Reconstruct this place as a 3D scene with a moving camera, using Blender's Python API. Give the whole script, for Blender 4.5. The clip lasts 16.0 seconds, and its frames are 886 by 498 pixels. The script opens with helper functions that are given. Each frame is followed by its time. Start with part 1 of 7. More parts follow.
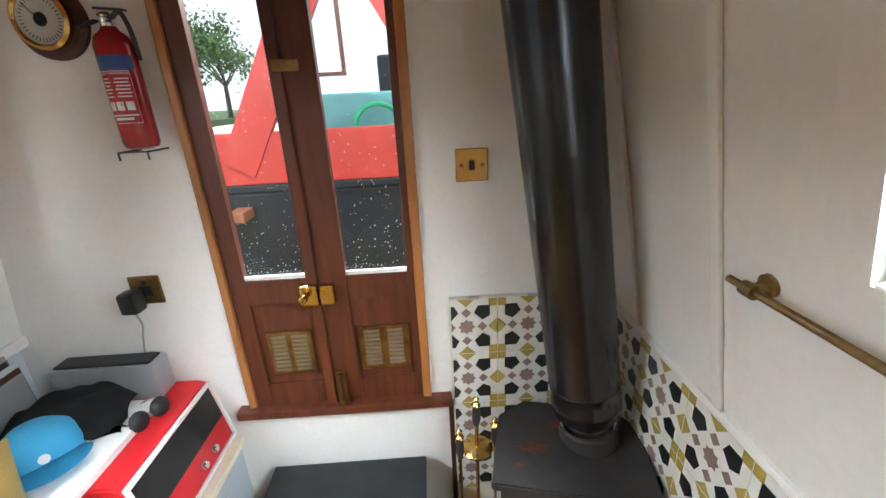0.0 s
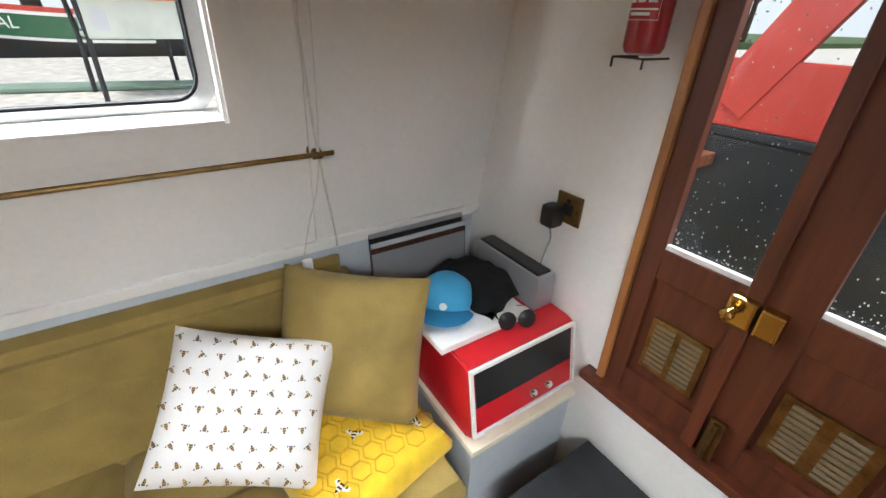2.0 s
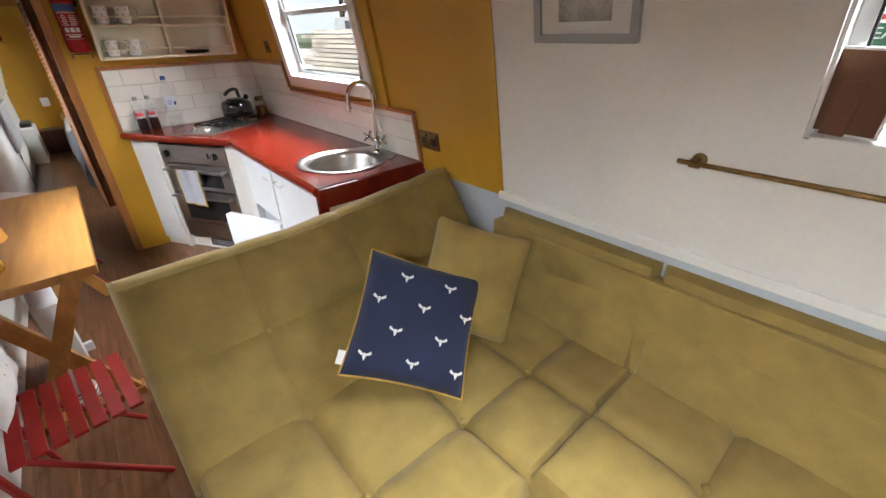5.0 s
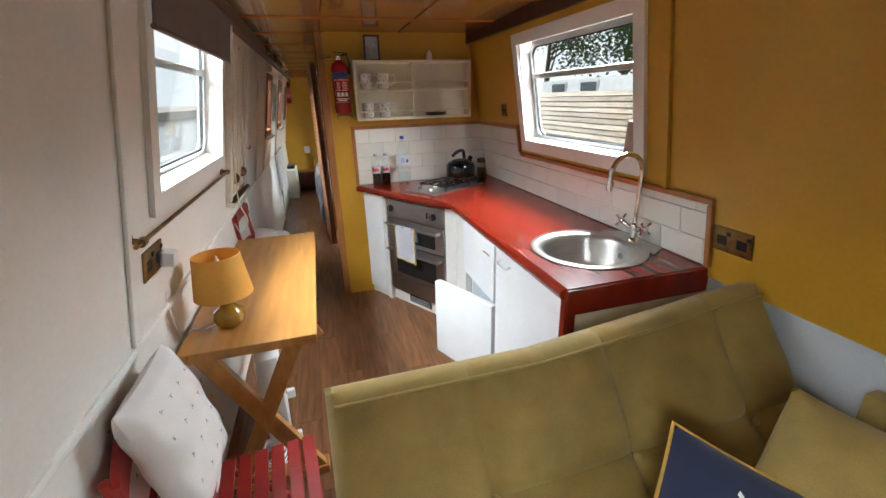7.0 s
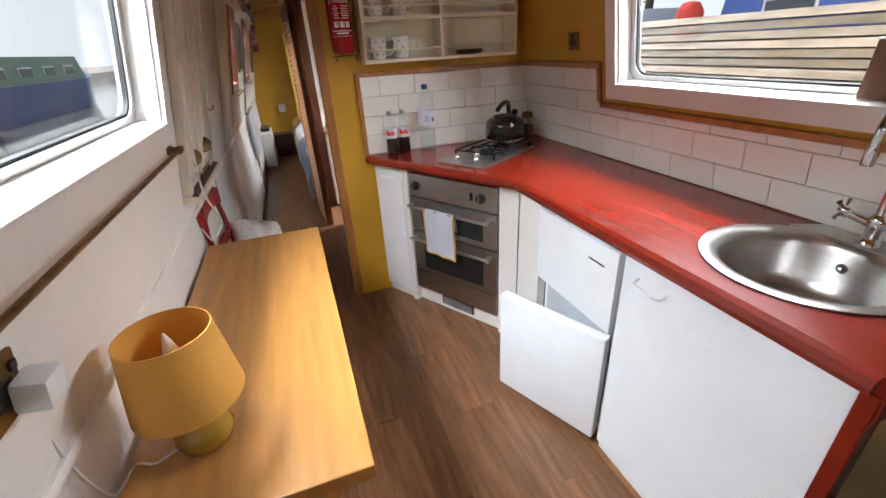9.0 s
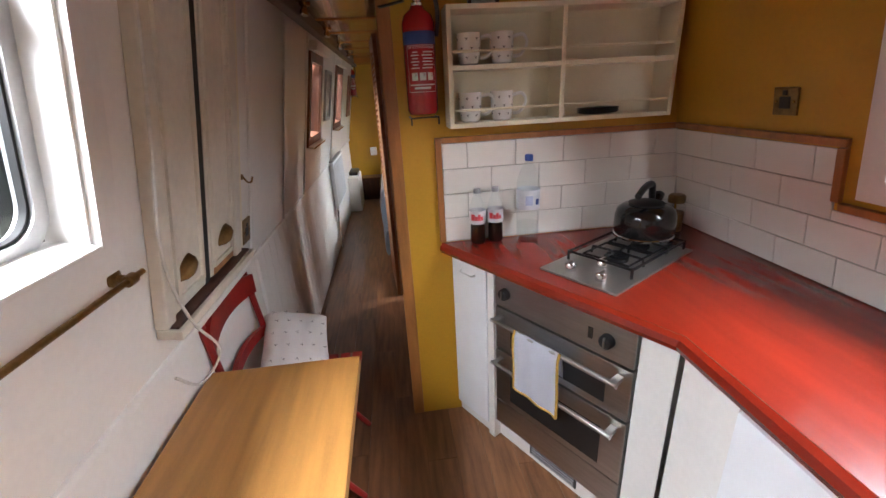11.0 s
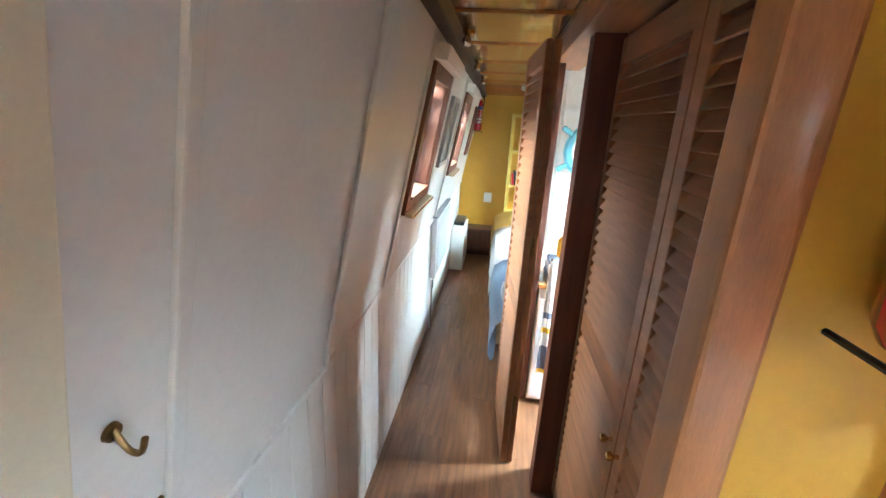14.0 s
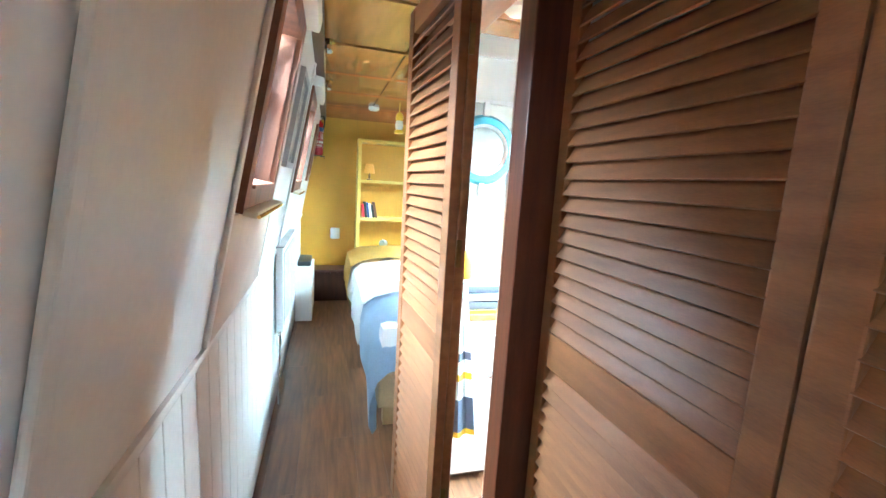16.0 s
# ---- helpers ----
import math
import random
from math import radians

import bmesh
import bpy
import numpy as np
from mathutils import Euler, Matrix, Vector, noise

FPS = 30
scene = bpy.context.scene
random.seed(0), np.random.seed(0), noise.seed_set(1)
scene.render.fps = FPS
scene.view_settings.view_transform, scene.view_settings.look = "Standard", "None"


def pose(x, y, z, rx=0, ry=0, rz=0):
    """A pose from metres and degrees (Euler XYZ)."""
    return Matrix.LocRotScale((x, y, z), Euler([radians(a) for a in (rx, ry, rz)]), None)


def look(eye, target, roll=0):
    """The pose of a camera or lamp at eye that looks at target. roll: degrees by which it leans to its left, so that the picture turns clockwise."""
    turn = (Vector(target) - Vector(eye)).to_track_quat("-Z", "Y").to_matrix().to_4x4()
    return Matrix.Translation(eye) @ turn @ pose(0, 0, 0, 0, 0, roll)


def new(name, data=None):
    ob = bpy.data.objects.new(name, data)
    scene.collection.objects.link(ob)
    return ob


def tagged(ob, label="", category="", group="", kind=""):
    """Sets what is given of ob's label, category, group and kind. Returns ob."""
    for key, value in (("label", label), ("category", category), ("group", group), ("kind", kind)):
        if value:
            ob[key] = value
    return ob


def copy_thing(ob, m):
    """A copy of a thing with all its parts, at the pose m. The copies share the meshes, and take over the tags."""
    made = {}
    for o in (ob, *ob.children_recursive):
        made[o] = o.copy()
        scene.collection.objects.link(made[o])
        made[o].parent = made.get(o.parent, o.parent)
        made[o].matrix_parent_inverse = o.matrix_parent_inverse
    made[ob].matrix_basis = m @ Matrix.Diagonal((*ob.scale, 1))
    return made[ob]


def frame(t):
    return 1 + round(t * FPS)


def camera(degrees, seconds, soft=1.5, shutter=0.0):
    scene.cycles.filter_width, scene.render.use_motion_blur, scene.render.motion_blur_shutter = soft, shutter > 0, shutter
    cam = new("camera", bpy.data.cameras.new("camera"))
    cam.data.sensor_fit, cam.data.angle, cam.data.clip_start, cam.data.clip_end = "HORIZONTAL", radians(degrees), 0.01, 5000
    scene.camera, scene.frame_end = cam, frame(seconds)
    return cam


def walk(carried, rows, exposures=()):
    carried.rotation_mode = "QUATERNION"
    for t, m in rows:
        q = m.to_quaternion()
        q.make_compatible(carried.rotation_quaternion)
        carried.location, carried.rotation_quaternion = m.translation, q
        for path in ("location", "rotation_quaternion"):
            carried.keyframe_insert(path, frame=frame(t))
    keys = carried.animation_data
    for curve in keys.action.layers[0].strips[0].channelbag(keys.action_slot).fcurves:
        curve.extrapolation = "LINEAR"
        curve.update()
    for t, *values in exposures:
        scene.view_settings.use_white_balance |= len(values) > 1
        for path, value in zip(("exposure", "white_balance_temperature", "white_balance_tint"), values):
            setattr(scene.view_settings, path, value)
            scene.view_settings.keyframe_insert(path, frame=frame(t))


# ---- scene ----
cam = camera(94.2, 16.0)
PATH = [
    (0, (-0.011, 0.095, 1.525), (0.036, 1.972, 0.837), -3.0),
    (0.5, (0.016, 0.161, 1.546), (-0.318, 2.006, 0.85), -1.4),
    (1, (-0.031, 0.274, 1.506), (-0.756, 1.971, 0.735), 0.7),
    (1.5, (-0.091, 0.313, 1.494), (-1.218, 1.719, 0.627), 1.7),
    (2, (-0.173, 0.34, 1.489), (-1.621, 1.327, 0.524), 1.9),
    (2.5, (-0.192, 0.357, 1.486), (-1.861, 0.821, 0.486), 1.4),
    (3, (-0.197, 0.224, 1.489), (-1.913, 0.265, 0.462), 1.9),
    (3.5, (-0.172, 0.121, 1.485), (-1.83, -0.3, 0.449), 1.2),
    (4, (-0.156, -0.022, 1.494), (-1.67, -0.814, 0.456), 0.3),
    (4.5, (-0.102, -0.181, 1.496), (-1.44, -1.272, 0.487), -0.8),
    (5, (-0.028, -0.293, 1.509), (-1.171, -1.636, 0.566), -1.5),
    (5.2, (0.0, -0.329, 1.52), (-1.065, -1.76, 0.615), -1.5),
    (7.3, (0.004, -1.001, 1.515), (-0.487, -2.812, 0.824), -2.0),
    (7.5, (0.022, -1.081, 1.505), (-0.471, -2.877, 0.776), -2.2),
    (8, (0.011, -1.294, 1.472), (-0.512, -3.032, 0.631), -2.8),
    (8.2, (-0.016, -1.388, 1.457), (-0.554, -3.096, 0.566), -3.1),
    (8.7, (0.12, -1.60, 1.448), (-0.45, -3.30, 0.560), -3.4),
    (10.3, (0.045, -2.229, 1.408), (-0.407, -3.976, 0.547), -4.8),
    (10.5, (0.016, -2.29, 1.451), (-0.36, -4.079, 0.638), -4.6),
    (11, (-0.071, -2.447, 1.507), (-0.27, -4.303, 0.789), -3.2),
    (11.5, (-0.069, -2.604, 1.516), (-0.118, -4.494, 0.864), -1.4),
    (12, (-0.036, -2.868, 1.52), (0.041, -4.771, 0.911), 0.3),
    (12.5, (-0.027, -3.127, 1.537), (0.149, -5.031, 0.951), 1.7),
    (13, (-0.035, -3.377, 1.553), (0.213, -5.277, 0.982), 2.5),
    (13.5, (0.046, -3.587, 1.547), (0.305, -5.487, 0.977), 2.7),
    (14, (0.126, -3.759, 1.565), (0.353, -5.658, 0.981), 3.0),
    (14.5, (0.135, -3.891, 1.524), (0.346, -5.79, 0.931), 1.9),
    (15, (0.188, -4.025, 1.416), (0.325, -5.928, 0.814), 1.8),
    (15.1, (0.187, -4.067, 1.444), (0.23, -5.977, 0.855), -0.2),
    (15.3, (0.257, -4.169, 1.358), (0.071, -6.14, 1.073), 0.0),
    (15.5, (0.311, -4.256, 1.325), (0.007, -6.218, 1.087), -1.0),
    (16, (0.301, -4.352, 1.282), (-0.243, -6.252, 0.976), 3.4),
]
SKY, SUN, LAMP, HAZE = 0.15, 4.0, 260.0, 1.2
walk(cam, [(t, look(eye, target, roll)) for t, eye, target, roll in PATH],
     exposures=[(0, 0.35, 5950, 5), (2.5, -0.28, 6250, 10), (3.5, -0.22, 6350, 13), (5, 0.0, 6250, 9), (8, 0.0, 6150, 5), (10.5, -0.38, 6300, 22), (11.5, 0.26, 5950, 3),
                (13, 0.98, 5350, -4), (14.5, 1.3, 5100, -5), (15.1, 1.35, 5000, -6), (15.5, 1.65, 4750, -11), (16, 1.7, 4650, -11)])

# ---- light ----
world = bpy.data.worlds.new("sky")
scene.world = world
world.use_nodes = True
wn = world.node_tree
sky = wn.nodes.new("ShaderNodeTexSky")
sky.sky_type, sky.sun_disc = "NISHITA", False
sky.sun_elevation, sky.sun_rotation, sky.dust_density = radians(68), radians(140), 4.0
wn.links.new(sky.outputs[0], wn.nodes["Background"].inputs[0])
wn.nodes["Background"].inputs[1].default_value = SKY
sun = new("sun", bpy.data.lights.new("sun", "SUN"))
sun.data.energy, sun.data.angle, sun.data.color = SUN, radians(20), (1.0, 0.96, 0.9)
sun.matrix_world = look((1.8, -2.2, 7), (0, 0, 0))


def window_lamp(x, y, z, w, h, watts, target):
    lamp = new("window_light", bpy.data.lights.new("window_light", "AREA"))
    lamp.data.shape, lamp.data.size, lamp.data.size_y = "RECTANGLE", w, h
    lamp.data.energy, lamp.data.color = watts, (0.95, 0.98, 1.0)
    lamp.matrix_world = look((x, y, z), target)
    return lamp


# ---- materials ----
def mat(name, col, rough=0.5, metal=0.0, var=0.12, scale=6.0, bump=0.15, fine=120.0, stretch=(1, 1, 1), col2=None, coat=0.0, sheen=0.0, trans=0.0, rand=0.0):
    m = bpy.data.materials.new(name)
    m.use_nodes = True
    nt = m.node_tree
    b = nt.nodes["Principled BSDF"]
    b.inputs["Roughness"].default_value, b.inputs["Metallic"].default_value = rough, metal
    b.inputs["Coat Weight"].default_value, b.inputs["Sheen Weight"].default_value = coat, sheen
    b.inputs["Transmission Weight"].default_value = trans
    tc = nt.nodes.new("ShaderNodeTexCoord")
    mp = nt.nodes.new("ShaderNodeMapping")
    mp.inputs["Scale"].default_value = stretch
    nt.links.new(tc.outputs["Object"], mp.inputs[0])
    n1 = nt.nodes.new("ShaderNodeTexNoise")
    n1.inputs["Scale"].default_value, n1.inputs["Detail"].default_value = scale, 6
    n2 = nt.nodes.new("ShaderNodeTexNoise")
    n2.inputs["Scale"].default_value, n2.inputs["Detail"].default_value = fine, 3
    for n in (n1, n2):
        nt.links.new(mp.outputs[0], n.inputs["Vector"])
    mix = nt.nodes.new("ShaderNodeMixRGB")
    c2 = col2 or tuple(c * (1 - 2.2 * var) for c in col)
    c1 = tuple(min(1, c * (1 + var * 0.5)) for c in col)
    mix.inputs[1].default_value, mix.inputs[2].default_value = (*c1, 1), (*c2, 1)
    ramp = nt.nodes.new("ShaderNodeValToRGB")
    ramp.color_ramp.elements[0].position, ramp.color_ramp.elements[1].position = 0.35, 0.75
    add = nt.nodes.new("ShaderNodeMath")
    add.operation = "MULTIPLY_ADD"
    add.inputs[1].default_value = 0.3
    nt.links.new(n2.outputs[0], add.inputs[0])
    sc = nt.nodes.new("ShaderNodeMath")
    sc.operation = "MULTIPLY"
    sc.inputs[1].default_value = 0.75
    nt.links.new(n1.outputs[0], sc.inputs[0])
    nt.links.new(sc.outputs[0], add.inputs[2])
    nt.links.new(add.outputs[0], ramp.inputs[0])
    nt.links.new(ramp.outputs[0], mix.inputs[0])
    colour = mix.outputs[0]
    if rand:
        oi = nt.nodes.new("ShaderNodeObjectInfo")
        mr = nt.nodes.new("ShaderNodeMapRange")
        mr.inputs[3].default_value, mr.inputs[4].default_value = 1 - rand, 1 + rand * 0.6
        nt.links.new(oi.outputs["Random"], mr.inputs[0])
        hs = nt.nodes.new("ShaderNodeHueSaturation")
        nt.links.new(mr.outputs[0], hs.inputs["Value"])
        nt.links.new(colour, hs.inputs["Color"])
        colour = hs.outputs[0]
    nt.links.new(colour, b.inputs["Base Color"])
    if bump:
        bp = nt.nodes.new("ShaderNodeBump")
        bp.inputs["Strength"].default_value, bp.inputs["Distance"].default_value = bump, 0.004
        nt.links.new(add.outputs[0], bp.inputs["Height"])
        nt.links.new(bp.outputs[0], b.inputs["Normal"])
    return m


WHITE = mat("white_paint", (0.80, 0.78, 0.74), 0.42, var=0.05, scale=2.5, bump=0.12, fine=60)
OLDWHITE = mat("aged_cream_paint", (0.74, 0.70, 0.60), 0.45, var=0.10, scale=4, bump=0.2, fine=50)
GREYP = mat("pale_grey_paint", (0.52, 0.56, 0.60), 0.5, var=0.06)
OCHRE = mat("ochre_paint", (0.56, 0.30, 0.022), 0.45, var=0.07, scale=3, bump=0.12, fine=70)
YELLOWP = mat("yellow_paint", (0.66, 0.50, 0.10), 0.5, var=0.06)
CREAM = mat("cream_paint", (0.80, 0.74, 0.56), 0.45, var=0.05)
MAHOG = mat("mahogany", (0.12, 0.030, 0.012), 0.45, var=0.28, scale=5, bump=0.1, stretch=(8, 8, 0.6))
LINING = mat("window_lining_wood", (0.24, 0.09, 0.045), 0.5, var=0.25, scale=5, stretch=(5, 5, 0.7))
PINE = mat("varnished_pine", (0.42, 0.17, 0.05), 0.35, var=0.2, scale=5, stretch=(5, 5, 0.7), coat=0.3)
CEILW = mat("varnished_ply", (0.40, 0.17, 0.045), 0.22, var=0.18, scale=3, stretch=(6, 1, 1), coat=0.5)
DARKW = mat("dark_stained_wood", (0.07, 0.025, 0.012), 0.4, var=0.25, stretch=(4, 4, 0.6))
LOUVRE = mat("louvre_wood", (0.36, 0.145, 0.052), 0.42, var=0.2, scale=6, stretch=(5, 0.8, 5), rand=0.12)
TABLEW = mat("honey_wood", (0.52, 0.25, 0.065), 0.33, var=0.18, scale=3, stretch=(9, 0.8, 5), coat=0.25)
FLOORW = mat("laminate_floor", (0.25, 0.115, 0.052), 0.33, var=0.28, scale=4, stretch=(9, 0.8, 3), fine=60, rand=0.22, bump=0.06)
REDTOP = mat("red_stained_worktop", (0.22, 0.016, 0.006), 0.24, var=0.16, scale=3, stretch=(6, 0.8, 3), coat=0.2, bump=0.08)
VELVET = mat("mustard_velvet", (0.32, 0.222, 0.056), 0.8, var=0.16, scale=9, bump=0.45, fine=320, sheen=0.15)
NAVY = mat("navy_fabric", (0.010, 0.016, 0.05), 0.85, var=0.15, fine=350, bump=0.3, sheen=0.1)
WHITEF = mat("white_cotton", (0.78, 0.75, 0.73), 0.8, var=0.05, fine=200, bump=0.3)
YELLOWF = mat("yellow_fleece", (0.80, 0.52, 0.015), 0.9, var=0.12, scale=20, fine=300, bump=0.4, sheen=0.3)
BEEINK = mat("bee_print_ink", (0.05, 0.035, 0.025), 0.8, var=0.2, scale=80)
BEEWHITE = mat("bee_thread_white", (0.75, 0.73, 0.68), 0.8, var=0.1, scale=200)
BEEGOLD = mat("gold_thread", (0.55, 0.33, 0.06), 0.7, var=0.15, scale=100)
BLACKM = mat("black_stove_paint", (0.009, 0.009, 0.010), 0.24, var=0.2, scale=10, bump=0.1)
IRON = mat("cast_iron_rusty", (0.040, 0.036, 0.034), 0.55, var=0.35, scale=7, bump=0.3)
RUST = mat("rust_stain", (0.13, 0.045, 0.02), 0.8, var=0.3, scale=20)
BRASS = mat("brass", (0.62, 0.40, 0.12), 0.22, 1.0, var=0.12, scale=12)
AGEDBRASS = mat("aged_brass", (0.30, 0.19, 0.075), 0.38, 1.0, var=0.25, scale=20)
STEEL = mat("brushed_steel", (0.52, 0.51, 0.49), 0.3, 1.0, var=0.08, scale=8, stretch=(1, 1, 12), bump=0.05)
CHROME = mat("chrome", (0.75, 0.75, 0.75), 0.08, 1.0, var=0.03, bump=0)
ALU = mat("anodised_aluminium", (0.60, 0.60, 0.60), 0.38, 0.7, var=0.08, bump=0.05)
PLASTW = mat("white_appliance_plastic", (0.80, 0.82, 0.84), 0.35, var=0.03, bump=0.03)
BLACKP = mat("black_plastic", (0.012, 0.012, 0.012), 0.4, var=0.1, bump=0.05)
RUBBER = mat("black_rubber", (0.015, 0.015, 0.015), 0.7, var=0.15)
REDVINYL = mat("red_vinyl", (0.58, 0.012, 0.02), 0.32, var=0.08, scale=9, bump=0.15, fine=300)
REDCAN = mat("red_enamel", (0.32, 0.008, 0.012), 0.2, var=0.06, coat=0.5, bump=0)
REDWOOD = mat("red_painted_wood", (0.30, 0.014, 0.012), 0.4, var=0.15, scale=8)
BLUECAP = mat("sky_blue_cotton", (0.06, 0.36, 0.62), 0.75, var=0.08, fine=250)
GREYCLOTH = mat("charcoal_cloth", (0.028, 0.028, 0.03), 0.9, var=0.25, scale=14, fine=220, bump=0.5)
SILVERP = mat("silver_plastic", (0.36, 0.36, 0.37), 0.35, 0.4, var=0.05)
SLATE = mat("black_step_paint", (0.018, 0.020, 0.022), 0.6, var=0.25, scale=12)
TILEW = mat("white_glazed_tile", (0.80, 0.78, 0.72), 0.1, var=0.03, scale=3, bump=0.12, fine=9, rand=0.04)
GROUT = mat("grout", (0.55, 0.53, 0.48), 0.9, var=0.15)
TBASE = mat("patterned_tile_white", (0.76, 0.74, 0.70), 0.35, var=0.05)
TBLACK = mat("patterned_tile_black", (0.016, 0.017, 0.017), 0.35, var=0.1)
TGOLD = mat("patterned_tile_ochre", (0.46, 0.34, 0.075), 0.35, var=0.12)
TMAUVE = mat("patterned_tile_taupe", (0.30, 0.205, 0.175), 0.35, var=0.1)
PORC = mat("white_china", (0.82, 0.80, 0.76), 0.12, var=0.03, bump=0)
CARD = mat("brown_hardboard", (0.16, 0.07, 0.035), 0.8, var=0.15)
PAPER = mat("paper", (0.78, 0.77, 0.74), 0.7, var=0.04)
ART = mat("pencil_drawing", (0.55, 0.54, 0.51), 0.7, col2=(0.12, 0.12, 0.11), scale=14)
LINEN = mat("white_tea_towel", (0.74, 0.75, 0.82), 0.85, var=0.06, fine=220, bump=0.4)
BLUELINEN = mat("pale_blue_bedding", (0.50, 0.60, 0.74), 0.85, var=0.12, scale=5, bump=0.4)
GREYLINEN = mat("grey_towel", (0.16, 0.17, 0.22), 0.9, var=0.1, fine=250, bump=0.4)
SHADE = mat("amber_lampshade", (0.72, 0.36, 0.06), 0.75, var=0.08, fine=200, trans=0.0)
GLAZE = mat("mustard_glaze", (0.30, 0.17, 0.012), 0.12, var=0.15, coat=0.6)
TEAL = mat("porthole_blue_paint", (0.20, 0.52, 0.62), 0.4, var=0.08)
ROPE = mat("white_cord", (0.70, 0.68, 0.62), 0.8, var=0.1, scale=40)
FABBLIND = mat("taupe_blind", (0.16, 0.125, 0.11), 0.85, var=0.1, fine=200)
COLA = mat("cola_liquid", (0.012, 0.004, 0.003), 0.1, var=0.05, bump=0)
LABELR = mat("silver_label", (0.60, 0.58, 0.60), 0.4, var=0.05)
INKRED = mat("label_red_ink", (0.55, 0.02, 0.03), 0.4, var=0.05)
BLUEP = mat("blue_plastic", (0.03, 0.08, 0.35), 0.4, var=0.05)
BLUELAB = mat("blue_label", (0.02, 0.05, 0.20), 0.4, var=0.05)
HULLBLACK = mat("bitumen_hull", (0.014, 0.016, 0.018), 0.5, var=0.35, scale=3, bump=0.2)
HULLRED = mat("red_boat_paint", (0.52, 0.045, 0.03), 0.35, var=0.12, scale=2)
HULLGREEN = mat("green_boat_paint", (0.025, 0.13, 0.06), 0.35, var=0.1)
HULLBLUE = mat("blue_boat_paint", (0.035, 0.075, 0.26), 0.35, var=0.1)
TARP = mat("dark_canvas", (0.02, 0.022, 0.03), 0.8, var=0.2)
GRAVEL = mat("pale_gravel", (0.70, 0.67, 0.61), 0.9, var=0.25, scale=14, fine=60, bump=0.8)
WATER = mat("canal_water", (0.16, 0.17, 0.14), 0.12, var=0.2, scale=1.5, bump=0.35, fine=14)
LEAF = mat("foliage", (0.07, 0.13, 0.03), 0.7, var=0.3, scale=5)
BARK = mat("bark", (0.09, 0.06, 0.04), 0.9, var=0.3, scale=12)
PLANKG = mat("weathered_timber", (0.52, 0.48, 0.42), 0.85, var=0.25, scale=4, stretch=(5, 0.7, 5), rand=0.25)
HOSE = mat("green_hose", (0.20, 0.30, 0.25), 0.5, var=0.1)
ORANGE = mat("orange_fabric", (0.65, 0.22, 0.04), 0.8, var=0.15)
CONC = mat("concrete", (0.42, 0.39, 0.35), 0.9, var=0.15, scale=8)


def glass_mat(name, col=(1, 1, 1), rough=0.0):
    m = bpy.data.materials.new(name)
    m.use_nodes = True
    nt = m.node_tree
    nt.nodes.remove(nt.nodes["Principled BSDF"])
    out = nt.nodes["Material Output"]
    tr, gl, mx = nt.nodes.new("ShaderNodeBsdfTransparent"), nt.nodes.new("ShaderNodeBsdfGlossy"), nt.nodes.new("ShaderNodeMixShader")
    tr.inputs[0].default_value = (*col, 1)
    gl.inputs["Roughness"].default_value = rough
    fr = nt.nodes.new("ShaderNodeLayerWeight")
    fr.inputs[0].default_value = 0.5
    pw, ml = nt.nodes.new("ShaderNodeMath"), nt.nodes.new("ShaderNodeMath")
    pw.operation, pw.inputs[1].default_value = "POWER", 4.0
    ml.operation, ml.inputs[1].default_value, ml.inputs[2].default_value = "MULTIPLY_ADD", 0.4, 0.025
    nt.links.new(fr.outputs["Facing"], pw.inputs[0])
    nt.links.new(pw.outputs[0], ml.inputs[0])
    nt.links.new(ml.outputs[0], mx.inputs[0])
    nt.links.new(tr.outputs[0], mx.inputs[1])
    nt.links.new(gl.outputs[0], mx.inputs[2])
    nt.links.new(mx.outputs[0], out.inputs[0])
    return m


GLASS = glass_mat("window_glass", (0.96, 0.97, 0.97))
PET = glass_mat("clear_plastic", (0.96, 0.975, 0.975), 0.05)
GREYMIRROR = mat("mirror_glass", (0.62, 0.64, 0.62), 0.03, 1.0, var=0.02, bump=0)


# ---- builders ----
def part(name, bm, material, parent=None, label="", smooth=False):
    bmesh.ops.recalc_face_normals(bm, faces=bm.faces)
    me = bpy.data.meshes.new(name)
    bm.to_mesh(me)
    bm.free()
    me.materials.append(material)
    if smooth:
        for p in me.polygons:
            p.use_smooth = True
        me.set_sharp_from_angle(angle=radians(40))
    ob = new(name, me)
    if parent is not None:
        ob.parent = parent
    if label:
        ob["label"] = label
    return ob


def thing(name, label, category, m=None, group="", kind=""):
    ob = new(name)
    ob.empty_display_size = 0.05
    if m is not None:
        ob.matrix_world = m
    return tagged(ob, label, category, group, kind)


def solid(name, bm, material, label, category, group="", kind="", smooth=False):
    return tagged(part(name, bm, material, None, "", smooth), label, category, group, kind)


def bx(bm, x0, x1, y0, y1, z0, z1, bev=0.0, m=None):
    vs = [bm.verts.new(p) for p in ((x0, y0, z0), (x1, y0, z0), (x1, y1, z0), (x0, y1, z0), (x0, y0, z1), (x1, y0, z1), (x1, y1, z1), (x0, y1, z1))]
    fs = [bm.faces.new([vs[i] for i in q]) for q in ((0, 3, 2, 1), (4, 5, 6, 7), (0, 1, 5, 4), (1, 2, 6, 5), (2, 3, 7, 6), (3, 0, 4, 7))]
    if bev:
        es = list({e for f in fs for e in f.edges})
        r = bmesh.ops.bevel(bm, geom=es, offset=bev, segments=2, affect="EDGES", profile=0.6)
        vs = list({v for f in r["faces"] for v in f.verts} | {v for v in vs if v.is_valid})
    if m is not None:
        for v in vs:
            v.co = m @ v.co
    return vs


